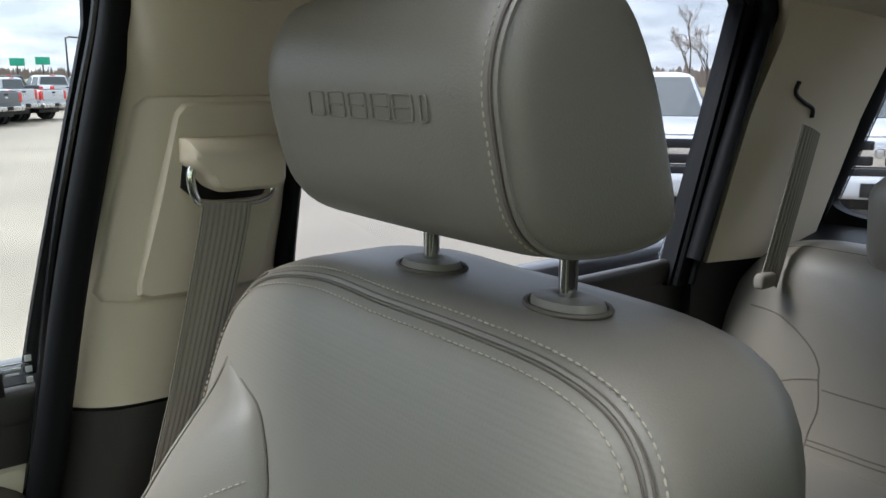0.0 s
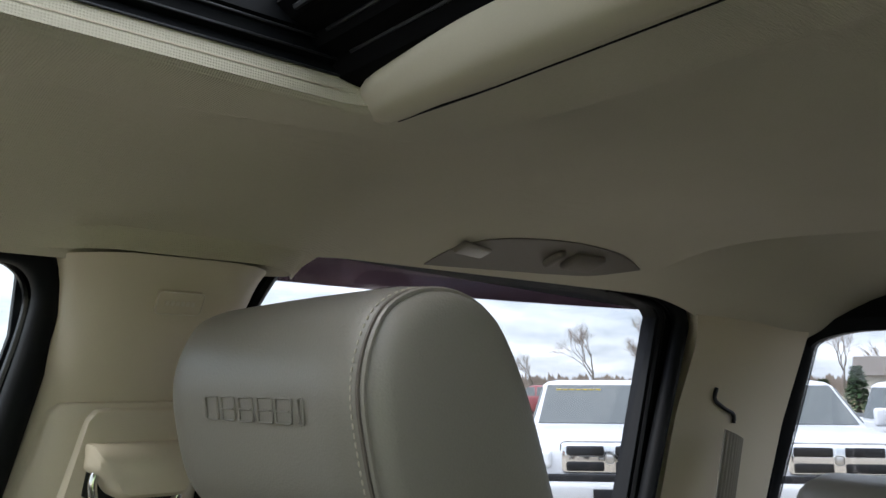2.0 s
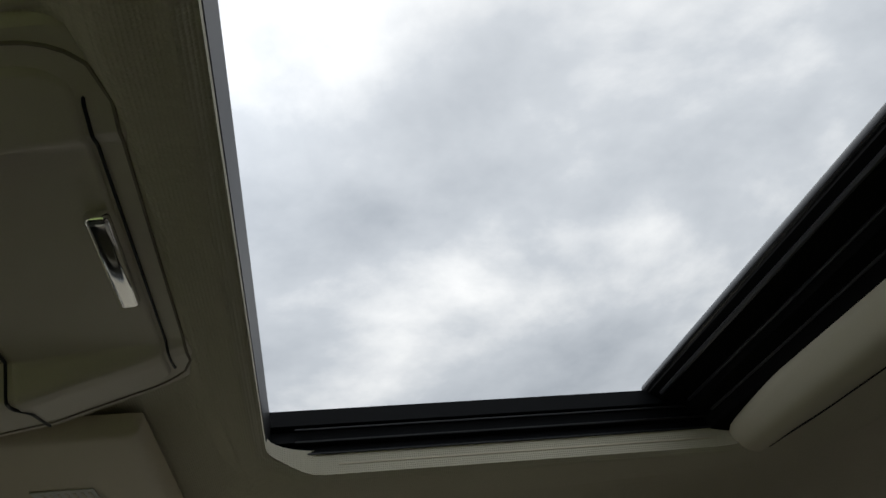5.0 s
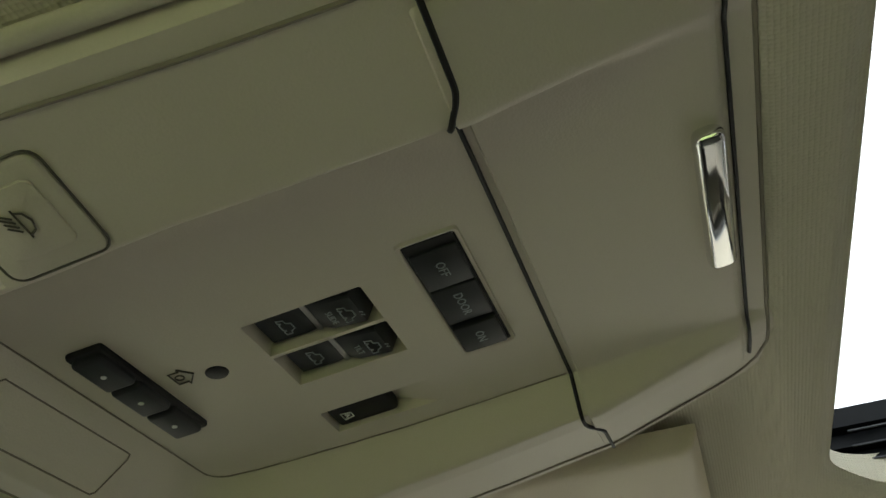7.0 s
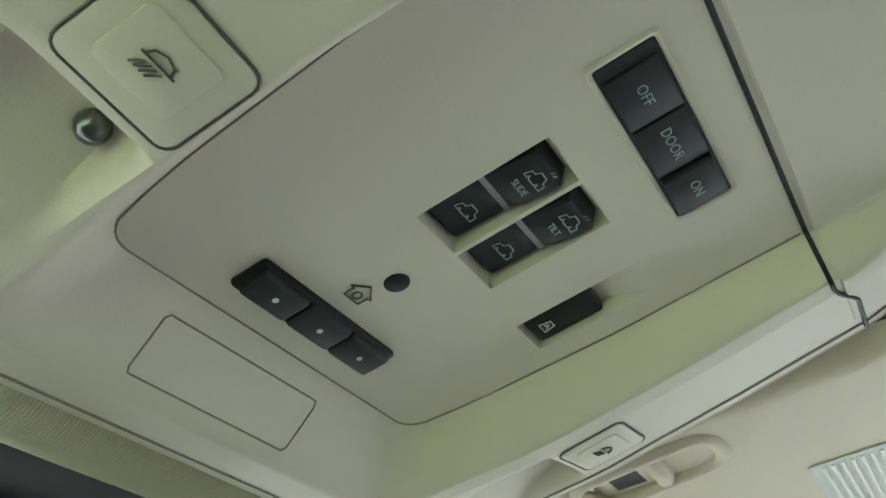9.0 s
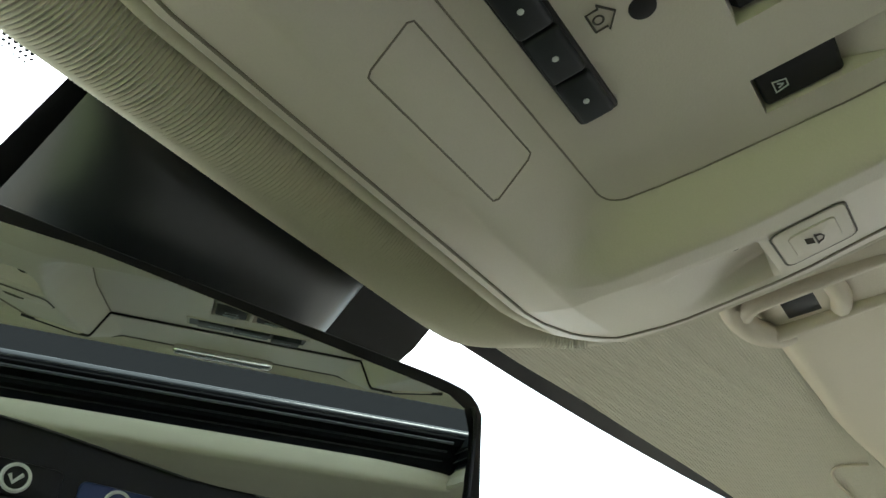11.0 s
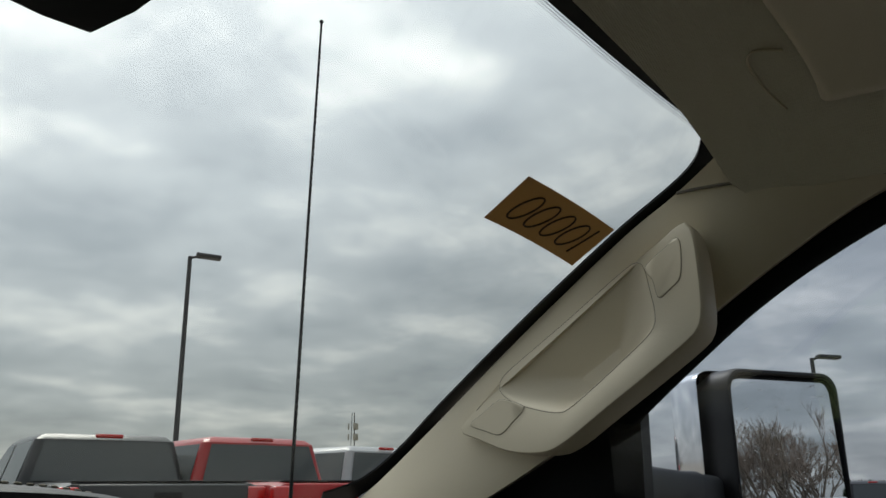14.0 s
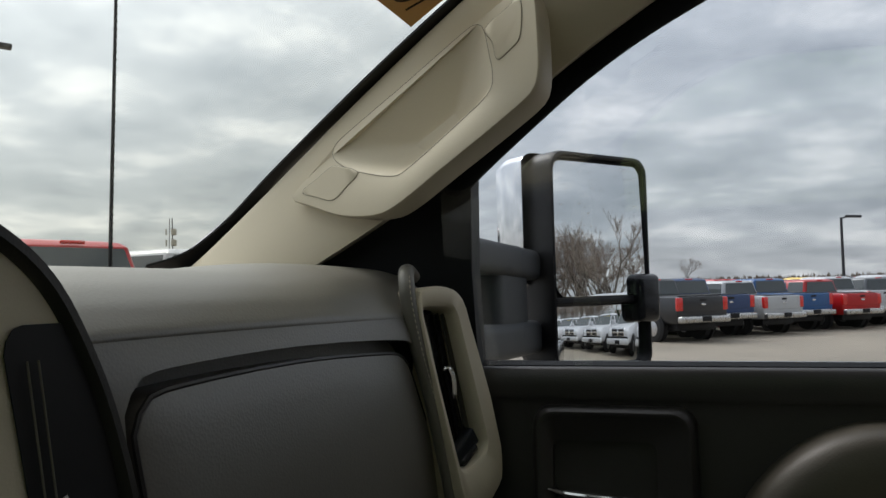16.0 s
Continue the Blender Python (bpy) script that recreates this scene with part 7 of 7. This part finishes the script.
def build_pickup(label, pt, ram, group, box=True):
    tr = thing("pickup_truck", label, "pickup truck", group)
    st = [(-2.88, 0.90, 0.66, 1.28), (-2.84, 0.965, 0.60, 1.36), (-2.70, 0.99, 0.56, 1.38), (-1.0, 1.0, 0.54, 1.385), (-0.9, 1.0, 0.54, 1.36), (1.15, 0.99, 0.54, 1.33), (1.45, 0.985, 0.54, 1.335),
          (2.2, 0.965, 0.56, 1.29), (2.60, 0.94, 0.60, 1.235), (2.78, 0.90, 0.64, 1.17), (2.84, 0.84, 0.68, 1.10)]
    bm = bmesh.new()
    rings = []
    for y, w, zb, zt in st:
        prof = [(-w * 0.9, zb), (-w * 0.985, zb + 0.10), (-w, zb + 0.38), (-w * 0.985, zt - 0.16), (-w * 0.95, zt - 0.03), (-w * 0.86, zt), (0, zt + (0.03 if y > 1.3 else 0)), (w * 0.86, zt), (w * 0.95, zt - 0.03), (w * 0.985, zt - 0.16), (w, zb + 0.38), (w * 0.985, zb + 0.10), (w * 0.9, zb)]
        rings.append([V(x, y, z) for x, z in prof])
    loft(bm, rings, cap0=True, cap1=True)
    part("body", bm, pt, tr)
    bm = bmesh.new()
    def cab(z):
        f = max(0.0, (z - 1.28) / 0.64)
        return (-0.93 + 0.10 * f, 1.32 - 0.92 * f ** 0.9, 0.93 - 0.19 * f)
    rings = []
    for z in (1.28, 1.45, 1.70, 1.86, 1.915, 1.94):
        a, b, w = cab(min(z, 1.90))
        k = {1.915: 0.06, 1.94: 0.20}.get(z, 0)
        rings.append([V(p[0] * (w - k), 0.5 * (a + b) + p[1] * (0.5 * (b - a) - k), z) for p in rrect(2, 2, 0.10, 3)])
    loft(bm, rings, cap0=True, cap1=True)
    part("cab", bm, pt, tr)
    def pane(name, quad, off):
        q = [V(*p) for p in quad]
        b = bmesh.new()
        n = (q[1] - q[0]).cross(q[3] - q[0]).normalized() * off
        vs0, vs1 = [b.verts.new(p + n) for p in q], [b.verts.new(p) for p in q]
        b.faces.new(vs0)
        for i in range(4):
            b.faces.new((vs0[i], vs0[(i + 1) % 4], vs1[(i + 1) % 4], vs1[i]))
        return part(name, b, M_CARGLASS, tr)
    z0, z1 = 1.36, 1.86
    a0, b0, w0 = cab(z0)
    a1, b1, w1 = cab(z1)
    wsn = pane("windshield", [(-w0 + 0.09, b0, z0), (w0 - 0.09, b0, z0), (w1 - 0.07, b1, z1), (-w1 + 0.07, b1, z1)], -0.012)
    for v in wsn.data.vertices:
        v.co.y += 0.012
    rwn = pane("rear_window", [(-w0 + 0.12, a0, z0 + 0.06), (w0 - 0.12, a0, z0 + 0.06), (w1 - 0.09, a1, z1 - 0.02), (-w1 + 0.09, a1, z1 - 0.02)], 0)
    for v in rwn.data.vertices:
        v.co.y -= 0.014
    for s in (1, -1):
        for ya, yb in ((-0.82, 0.02), (0.09, 1.10)):
            q = [(s * (w0 + 0.008), ya, z0 + 0.02), (s * (w0 + 0.008), yb, z0 + 0.02), (s * (w1 + 0.008), yb - (0.62 if yb > 1 else 0.0), z1 - 0.02), (s * (w1 + 0.008), ya + 0.07, z1 - 0.02)]
            b = bmesh.new()
            loft(b, [[V(*p) for p in q], [V(p[0] - s * 0.03, p[1], p[2]) for p in q]], cap0=True)
            part("side_window", b, M_CARGLASS, tr)
    b = bmesh.new()
    rbox(b, (0.30, 0.05, 0.045), 0.015, pose(0, -0.845, 1.905))
    part("third_brake_light", b, M_TAIL, tr)
    if box:
        b = bmesh.new()
        rbox(b, (1.62, 1.75, 0.02), 0.005, pose(0, -1.90, 1.386))
        part("bed_opening", b, M_BLACK, tr)
        b = bmesh.new()
        rbox(b, (1.56, 0.05, 0.46), 0.02, pose(0, -2.875, 1.13))
        tg = part("tailgate", b, pt, tr)
        b = bmesh.new()
        rbox(b, (0.26, 0.02, 0.07), 0.01, pose(0, -2.90, 1.26))
        part("latch", b, M_BLACK, tg)
        b = bmesh.new()
        rbox(b, (0.16, 0.012, 0.06), 0.02, pose(0, -2.902, 1.13))
        part("badge", b, M_CHROME, tg, "small bright badge shape")
    for s in (1, -1):
        b = bmesh.new()
        rbox(b, (0.21, 0.12, 0.40), 0.03, pose(s * 0.870, -2.84, 1.14))
        part("tail_light", b, M_TAIL, tr)
        b = bmesh.new()
        rbox(b, (0.26 if ram else 0.30, 0.20, 0.21 if ram else 0.19), 0.05, pose(s * 0.755, 2.745, 1.03, 0, 0, -s * 14))
        part("headlight", b, M_HEADLAMP, tr)
        b = bmesh.new()
        rbox(b, (0.20, 0.10, 0.24), 0.04, pose(s * 1.13, 1.12, 1.46))
        part("side_mirror", b, M_BLACK if not ram else pt, tr)
        for wy in (1.83, -1.78):
            b = bmesh.new()
            disc(b, 0.50, 0.06, pose(s * 1.003, wy, 0.44, 0, s * 90), 28, 0.01)
            part("wheel_arch", b, M_BLACK, tr)
            b = bmesh.new()
            disc(b, 0.405, 0.28, pose(s * 1.03, wy, 0.405, 0, s * 90), 32, 0.05)
            wh = part("wheel", b, M_TYRE, tr)
            b = bmesh.new()
            disc(b, 0.235, 0.02, pose(s * 1.042, wy, 0.405, 0, s * 90), 24, 0.008)
            part("rim", b, M_RIM, wh)
    # plain black underbody block, added to stop light and darken the gap underneath
    b = bmesh.new()
    rbox(b, (1.50, 5.0, 0.26), 0.03, pose(0, -0.1, 0.47))
    part("chassis", b, M_BLACK, tr)
    b = bmesh.new()
    rbox(b, (1.90, 0.22, 0.20), 0.05, pose(0, -2.93, 0.68))
    part("rear_bumper", b, M_STEEL, tr)
    b = bmesh.new()
    rbox(b, (0.36, 0.02, 0.15), 0.01, pose(0, -3.045, 0.70))
    part("plate_holder", b, M_BLACK, tr)
    b = bmesh.new()
    rbox(b, (1.92, 0.24, 0.26), 0.07, pose(0, 2.84, 0.66))
    part("front_bumper", b, M_CHROME if not ram else PAINT["silver"], tr)
    b = bmesh.new()
    rbox(b, (1.70, 0.12, 0.10), 0.02, pose(0, 2.82, 0.82))
    part("bumper_gap", b, M_BLACK, tr)
    b = bmesh.new()
    rbox(b, (0.40, 0.04, 0.16), 0.01, pose(0, 2.96, 0.64))
    part("plate_bracket", b, M_BLACK, tr)
    b = bmesh.new()
    rbox(b, (1.12, 0.10, 0.38), 0.07, pose(0, 2.815, 1.045))
    gr = part("grille", b, M_CHROME, tr, "bright cross-barred grille")
    for s in (1, -1):
        for zc in (1.130, 0.960):
            b = bmesh.new()
            rbox(b, (0.44, 0.05, 0.115), 0.03, pose(s * 0.275, 2.852, zc))
            gp_ = part("grille_opening", b, M_BLACK, gr)
    b = bmesh.new()
    rbox(b, (0.10, 0.03, 0.11), 0.03, pose(0, 2.872, 1.045))
    part("badge", b, M_STEEL, gr, "plain shield-shaped badge")
    if ram:
        b = bmesh.new()
        a_, c_, w_ = cab(1.80)
        for k in range(7):
            rbox(b, (0.07, 0.006, 0.045), 0.004, pose(-0.02 + 0.092 * k, c_ + 0.035, 1.795, -35))
        part("banner", b, M_YELLOW, wsn, "row of yellow windshield stickers")
    return tr


def place(tr, x, y, az):
    """Stand a truck at x, y, heading az degrees to the right of the cab's own heading."""
    t_ = copy_thing(tr, pose(x, y, lot_z(x, y), 0, 0, -az))
    t_.scale = (1, 1, 1)
    return t_


def polar(az, d, ex=-0.1, ey=0.4):
    return ex + d * math.sin(radians(az)), ey + d * math.cos(radians(az))


proto = {}
def truck(color, ram, x, y, az, label, group, size=1.0):
    key = (color, ram)
    if key not in proto:
        proto[key] = build_pickup(label, PAINT[color], ram, group)
        proto[key].matrix_basis = pose(x, y, lot_z(x, y), 0, 0, -az)
        made = proto[key]
    else:
        made = tagged(place(proto[key], x, y, az), label, "", group)
    made.scale = (size, size, size)
    return made


# white work trucks facing the cab from behind
for k in range(6):
    x, y = 6.25 - 1.86 * k, -7.9 - 1.84 * k
    truck("white", True, x + 2.87 * math.sin(radians(42)), y - 2.87 * math.cos(radians(42)), -42, "white pickup truck facing out, yellow windshield stickers", "row of white pickup trucks", 1.04)
# far row seen through the front side window
for k, (c, px_, py_) in enumerate((("white", 49.0, -7.2), ("black", 51.5, -9.6), ("white", 53.0, -12.2), ("white", 55.5, -15.0), ("grey", 47, -4.4), ("white", 58, -18))):
    truck(c, False, px_, py_, 82, f"{c} pickup truck parked across the lot", "far row of pickup trucks")
# row of tailgates
for k, c in enumerate(("black", "blue", "silver", "royal", "red", "white", "grey", "white", "white")):
    x, y = 26.6 + 1.66 * k, 1.95 - 1.34 * k
    back = (0.0, 0.75, 0.15, 0.6, -0.1, 0.5, 0.1, 0.7, 0.3)[k]
    turn = 46 + (0, 3, -1, 2, 4, 0, 2, -2, 1)[k]
    truck(c, False, x + (1.78 + back) * math.sin(radians(turn)), y + (1.78 + back) * math.cos(radians(turn)), turn, f"{c} pickup truck with its tailgate to the lane", "angled row of pickup trucks", (1.0, 1.0, 0.94, 0.97, 0.93, 0.98, 0.95, 1.0, 0.95)[k])
for k, (c, az, d) in enumerate((("white", 84.0, 41), ("blue", 86.9, 50), ("red", 89.3, 41), ("white", 92.0, 51), ("yellow", 94.6, 43), ("black", 97.0, 53))):
    x, y = polar(az, d, -0.12, 0.53)
    truck(c, False, x, y, 46, f"{c} pickup truck in the second row", "second row of pickup trucks")
# trucks ahead
x, y = polar(44.8, 11.4, -0.1, 0.5)
truck("red", False, x, y, 18, "bright red pickup truck parked ahead", "trucks ahead")
x, y = polar(52.6, 13.6, -0.1, 0.5)
truck("white", False, x, y, 10, "white pickup truck parked ahead", "trucks ahead")
x, y = polar(36.2, 11.0, -0.1, 0.5)
truck("black", False, x, y, 22, "black pickup truck parked ahead", "trucks ahead")
x, y = polar(137.5, 46, -0.1, 0.3)
truck("maroon", False, x, y, 60, "maroon vehicle far across the road", "distant vehicles")


def lamp_post(x, y, h, az):
    lp = thing("lot_lamp_post", "tall dark lamp post with a flat lamp head", "lamp post", "lamp posts", at=(x, y, -0.3))
    lp.rotation_euler = (0, 0, -radians(az))
    bm = bmesh.new()
    tube(bm, [V(0, 0, 0), V(0, 0, 0.6), V(0, 0, h)], [0.11, 0.09, 0.065], n=10)
    part("post", bm, M_POLE, lp)
    bm = bmesh.new()
    tube(bm, [V(0, 0, h - 0.05), V(0.25, 0, h + 0.02), V(0.4, 0, h + 0.02)], 0.04, n=8)
    part("arm", bm, M_POLE, lp)
    bm = bmesh.new()
    rbox(bm, (0.75, 0.36, 0.12), 0.04, pose(0.55, 0, h + 0.03, 0, 4))
    part("lamp_head", bm, M_POLE, lp)


for az, d, h, turn in ((41.5, 25.5, 8.75, 40), (97.0, 46.0, 4.9, 97), (83.2, 30.0, 5.9, 60), (104.6, 75, 4.9, 100), (118, 60, 6.5, 100)):
    x, y = polar(az, d, -0.12, 0.5)
    lamp_post(x, y, h, turn)

# lattice cell tower
cx, cy = polar(53.0, 282, -0.1, 0.5)
tw = thing("cell_tower", "slender lattice cell tower on the horizon", "cell tower", at=(cx, cy, 0))
bm = bmesh.new()
for k in range(3):
    a = 2 * math.pi * k / 3
    tube(bm, [V(1.1 * math.cos(a), 1.1 * math.sin(a), 0), V(0.5 * math.cos(a), 0.5 * math.sin(a), 27)], 0.12, n=5)
part("mast", bm, M_POLE, tw)
for z in (22.5, 19.0):
    for k in range(3):
        a = 2 * math.pi * k / 3
        bm = bmesh.new()
        rbox(bm, (1.5, 0.3, 2.0), 0.05, pose(1.6 * math.cos(a), 1.6 * math.sin(a), z, 0, 0, math.degrees(a) + 90))
        part("antenna_panel", bm, M_SIDING, tw)

# street signs far off
for az, d, z in ((101.6, 68, 2.55), (103.0, 68, 2.65)):
    x, y = polar(az, d, -0.05, 0.2)
    sg = thing("street_sign", "small green road sign on a post", "road sign", "road signs", at=(x, y, 0))
    bm = bmesh.new()
    tube(bm, [V(0, 0, 0), V(0, 0, z + 0.3)], 0.05, n=6)
    part("post", bm, M_POLE, sg)
    bm = bmesh.new()
    rbox(bm, (0.06, 1.0, 0.55), 0.02, pose(-0.06, 0, z))
    part("board", bm, M_SIGN, sg)

# ---- bare trees ----
def tree_mesh(seed, h, spread):
    r = random.Random(seed)
    limbs, twigs = bmesh.new(), bmesh.new()
    def grow(p, d, length, rad, depth):
        q = p + d * length
        mid = p.lerp(q, 0.5) + V(r.uniform(-1, 1), r.uniform(-1, 1), r.uniform(-0.5, 0.5)) * length * 0.05
        tube(limbs if depth < 3 else twigs, [p, mid, q], [max(rad, 0.010), max(rad * 0.82, 0.009), max(rad * 0.62, 0.006)], n=6 if depth < 2 else 3)
        if depth >= 6:
            return
        for k in range(3 if depth < 5 else 2):
            a = r.uniform(0, 2 * math.pi)
            tilt = r.uniform(0.25, 0.65) * spread
            side = d.cross(V(math.cos(a), math.sin(a), 0.3)).normalized()
            nd = (d * math.cos(tilt) + side * math.sin(tilt) + V(0, 0, 0.12)).normalized()
            grow(p.lerp(q, r.uniform(0.55, 1.0)), nd, length * r.uniform(0.58, 0.78), rad * 0.53, depth + 1)
    grow(V(0, 0, 0), V(r.uniform(-0.05, 0.05), r.uniform(-0.05, 0.05), 1).normalized(), h * 0.30, h * 0.014, 0)
    return limbs, twigs


protos = []
for sd, sp in ((3, 1.0), (8, 0.8), (15, 1.15)):
    tr = thing("bare_tree", "leafless winter tree with fine branches", "tree", "bare trees")
    limbs, twigs = tree_mesh(sd, 10.0, sp)
    part("trunk", limbs, M_BARK, tr)
    part("crown", twigs, M_TWIG, tr)
    protos.append(tr)
rng = random.Random(11)
spots = [(141.0, 92, 1.15), (144.6, 88, 1.15), (145.8, 96, 1.05), (149.5, 100, 1.0), (133.8, 95, 0.9), (137.0, 98, 0.8), (156.5, 105, 1.25), (159.5, 110, 1.2), (152, 120, 1.0)]
spots += [(163 + 1.5 * k + rng.uniform(-0.5, 0.5), rng.uniform(52, 64), rng.uniform(0.75, 1.05)) for k in range(22)]
spots += [(167 + 0.5 * k + rng.uniform(-0.3, 0.3), rng.uniform(44, 60), rng.uniform(0.65, 0.95)) for k in range(58)]
spots += [(87.5, 150, 0.9)]
for k, (az, d, s) in enumerate(spots):
    x, y = polar(az, d)
    m = pose(x, y, -0.3, 0, 0, rng.uniform(0, 360)) @ Matrix.Diagonal((1, 1, 1, 1))
    if k < 3:
        protos[k].matrix_basis = m @ Matrix.Scale(s, 4)
    else:
        t_ = copy_thing(protos[k % 3], m)
        t_.scale = (s, s, s)

# evergreens near the rear lot edge
def evergreen(x, y, h, seed):
    r = random.Random(seed)
    ev = thing("evergreen_tree", "dense dark green evergreen tree", "tree", "evergreens", at=(x, y, -0.3))
    bm = bmesh.new()
    tube(bm, [V(0, 0, 0), V(0, 0, h * 0.9)], [0.16, 0.03], n=6)
    part("trunk", bm, M_BARK, ev)
    bm = bmesh.new()
    for k in range(1500):
        f = r.random() ** 0.7
        z = h * (0.08 + 0.92 * f)
        rad = h * 0.24 * (1 - f) ** 0.75 * r.uniform(0.45, 1.08) + 0.08
        a = r.uniform(0, 2 * math.pi)
        c = V(rad * math.cos(a), rad * math.sin(a), z)
        s = r.uniform(0.10, 0.26)
        d1 = V(math.cos(a), math.sin(a), r.uniform(-0.5, 0.3)) * s
        d2 = V(-math.sin(a), math.cos(a), r.uniform(-0.3, 0.3)) * s * 0.5
        bm.faces.new([bm.verts.new(c + q) for q in (d1, d2, -d1 * 0.4, -d2)])
    part("crown", bm, M_NEEDLE, ev)


for k, (az, d, h) in enumerate(((157.2, 46, 2.9), (161.5, 44, 3.2), (165.5, 47, 3.0), (155.3, 52, 2.3))):
    x, y = polar(az, d)
    evergreen(x, y, h, 20 + k)
x, y = polar(160.5, 105)
hb = thing("distant_house", "pale low house behind the evergreens", "house", at=(x, y, -0.3))
hb.rotation_euler = (0, 0, radians(20))
bm = bmesh.new()
rbox(bm, (12, 7, 3.2), 0.05, pose(0, 0, 1.6))
part("wall", bm, M_SIDING, hb)
bm = bmesh.new()
loft(bm, [[V(sx_ * 6.4, y_, z_) for y_, z_ in ((-4, 3.1), (0, 5.2), (4, 3.1), (4, 2.95), (0, 4.95), (-4, 2.95))] for sx_ in (-1, 1)], cap0=True, cap1=True)
part("roof", bm, M_BARK, hb, "brown pitched roof")

# far woods: ragged line of bare trees round the horizon
def far_woods(az0, az1, d0, d1, h, n, seed):
    r = random.Random(seed)
    bm = bmesh.new()
    for k in range(n):
        az = r.uniform(az0, az1)
        d = r.uniform(d0, d1)
        x, y = polar(az, d)
        hh = h * r.uniform(0.35, 1.0)
        w = r.uniform(0.25, 0.9)
        t = V(math.cos(radians(az)), -math.sin(radians(az)), 0)
        p = V(x, y, -0.5)
        q = [p - t * w, p + t * w, p + t * w * r.uniform(0.2, 0.9) + V(0, 0, hh * 0.8), p + V(0, 0, hh), p - t * w * r.uniform(0.2, 0.9) + V(0, 0, hh * 0.75)]
        bm.faces.new([bm.verts.new(v) for v in q])
    return tagged(part("far_woods", bm, M_TWIG), "ragged line of distant leafless woods", "woods", kind="stuff")


far_woods(60, 135, 420, 640, 6.5, 5000, 1)
far_woods(128, 215, 150, 260, 4.6, 6000, 2)
far_woods(20, 62, 500, 700, 6.5, 2000, 4)


# the pickup's own lower body, wheels and bed, below and behind the cab
for sx in (1, -1):
    bm = bmesh.new()
    rbox(bm, (0.10, 2.5, 0.34), 0.04, pose(sx * 0.90, -0.10, 0.56))
    tagged(part("rocker_panel", bm, M_PAINT_OWN), "dark painted rocker panel under the doors", "body panel", kind="structure")
    for wy in (2.15, -2.05):
        wheel = thing("truck_wheel", "black truck wheel with an alloy rim on the lot", "wheel", "wheels of the pickup", at=(sx * 0.86, wy, lot_z(0, wy) + 0.42))
        bm = bmesh.new()
        disc(bm, 0.42, 0.28, pose(sx * 0.14, 0, 0, 0, sx * 90), 36, 0.05)
        part("tyre", bm, M_TYRE, wheel)
        bm = bmesh.new()
        disc(bm, 0.25, 0.02, pose(sx * 0.150, 0, 0, 0, sx * 90), 28, 0.008)
        part("rim", bm, M_RIM, wheel)
bm = bmesh.new()
rbox(bm, (0.40, 1.5, 0.30), 0.08, pose(-0.92, 1.95, 0.98), 4)
tagged(part("front_fender", bm, M_PAINT_OWN), "dark painted front fender on the driver's side", "fender", kind="structure")
bm = bmesh.new()
rbox(bm, (1.7, 1.45, 0.42), 0.08, pose(0, 2.0, 0.80), 4)
tagged(part("front_end", bm, M_BLACK), "black front end under the hood", "body panel", kind="structure")
bm = bmesh.new()
rbox(bm, (0.8, 5.2, 0.20), 0.03, pose(0, -0.2, 0.52), 2)
tagged(part("chassis", bm, M_BLACK), "black steel chassis under the cab", "chassis", kind="structure")
for sx in (1, -1):
    bm = bmesh.new()
    rbox(bm, (0.12, 1.75, 0.50), 0.03, pose(sx * 0.88, -2.30, 0.82), 3)
    tagged(part("bed_side", bm, M_PAINT_OWN), "dark painted side of the pickup bed", "pickup bed", kind="structure")
bm = bmesh.new()
rbox(bm, (1.70, 1.75, 0.06), 0.01, pose(0, -2.30, 0.66), 2)
tagged(part("bed_floor", bm, M_BLACK), "black floor of the pickup bed", "pickup bed", kind="structure")
bm = bmesh.new()
rbox(bm, (1.66, 0.06, 0.48), 0.02, pose(0, -3.17, 0.82), 2)
tagged(part("tailgate", bm, M_PAINT_OWN), "dark painted tailgate of the pickup", "pickup bed", kind="structure")
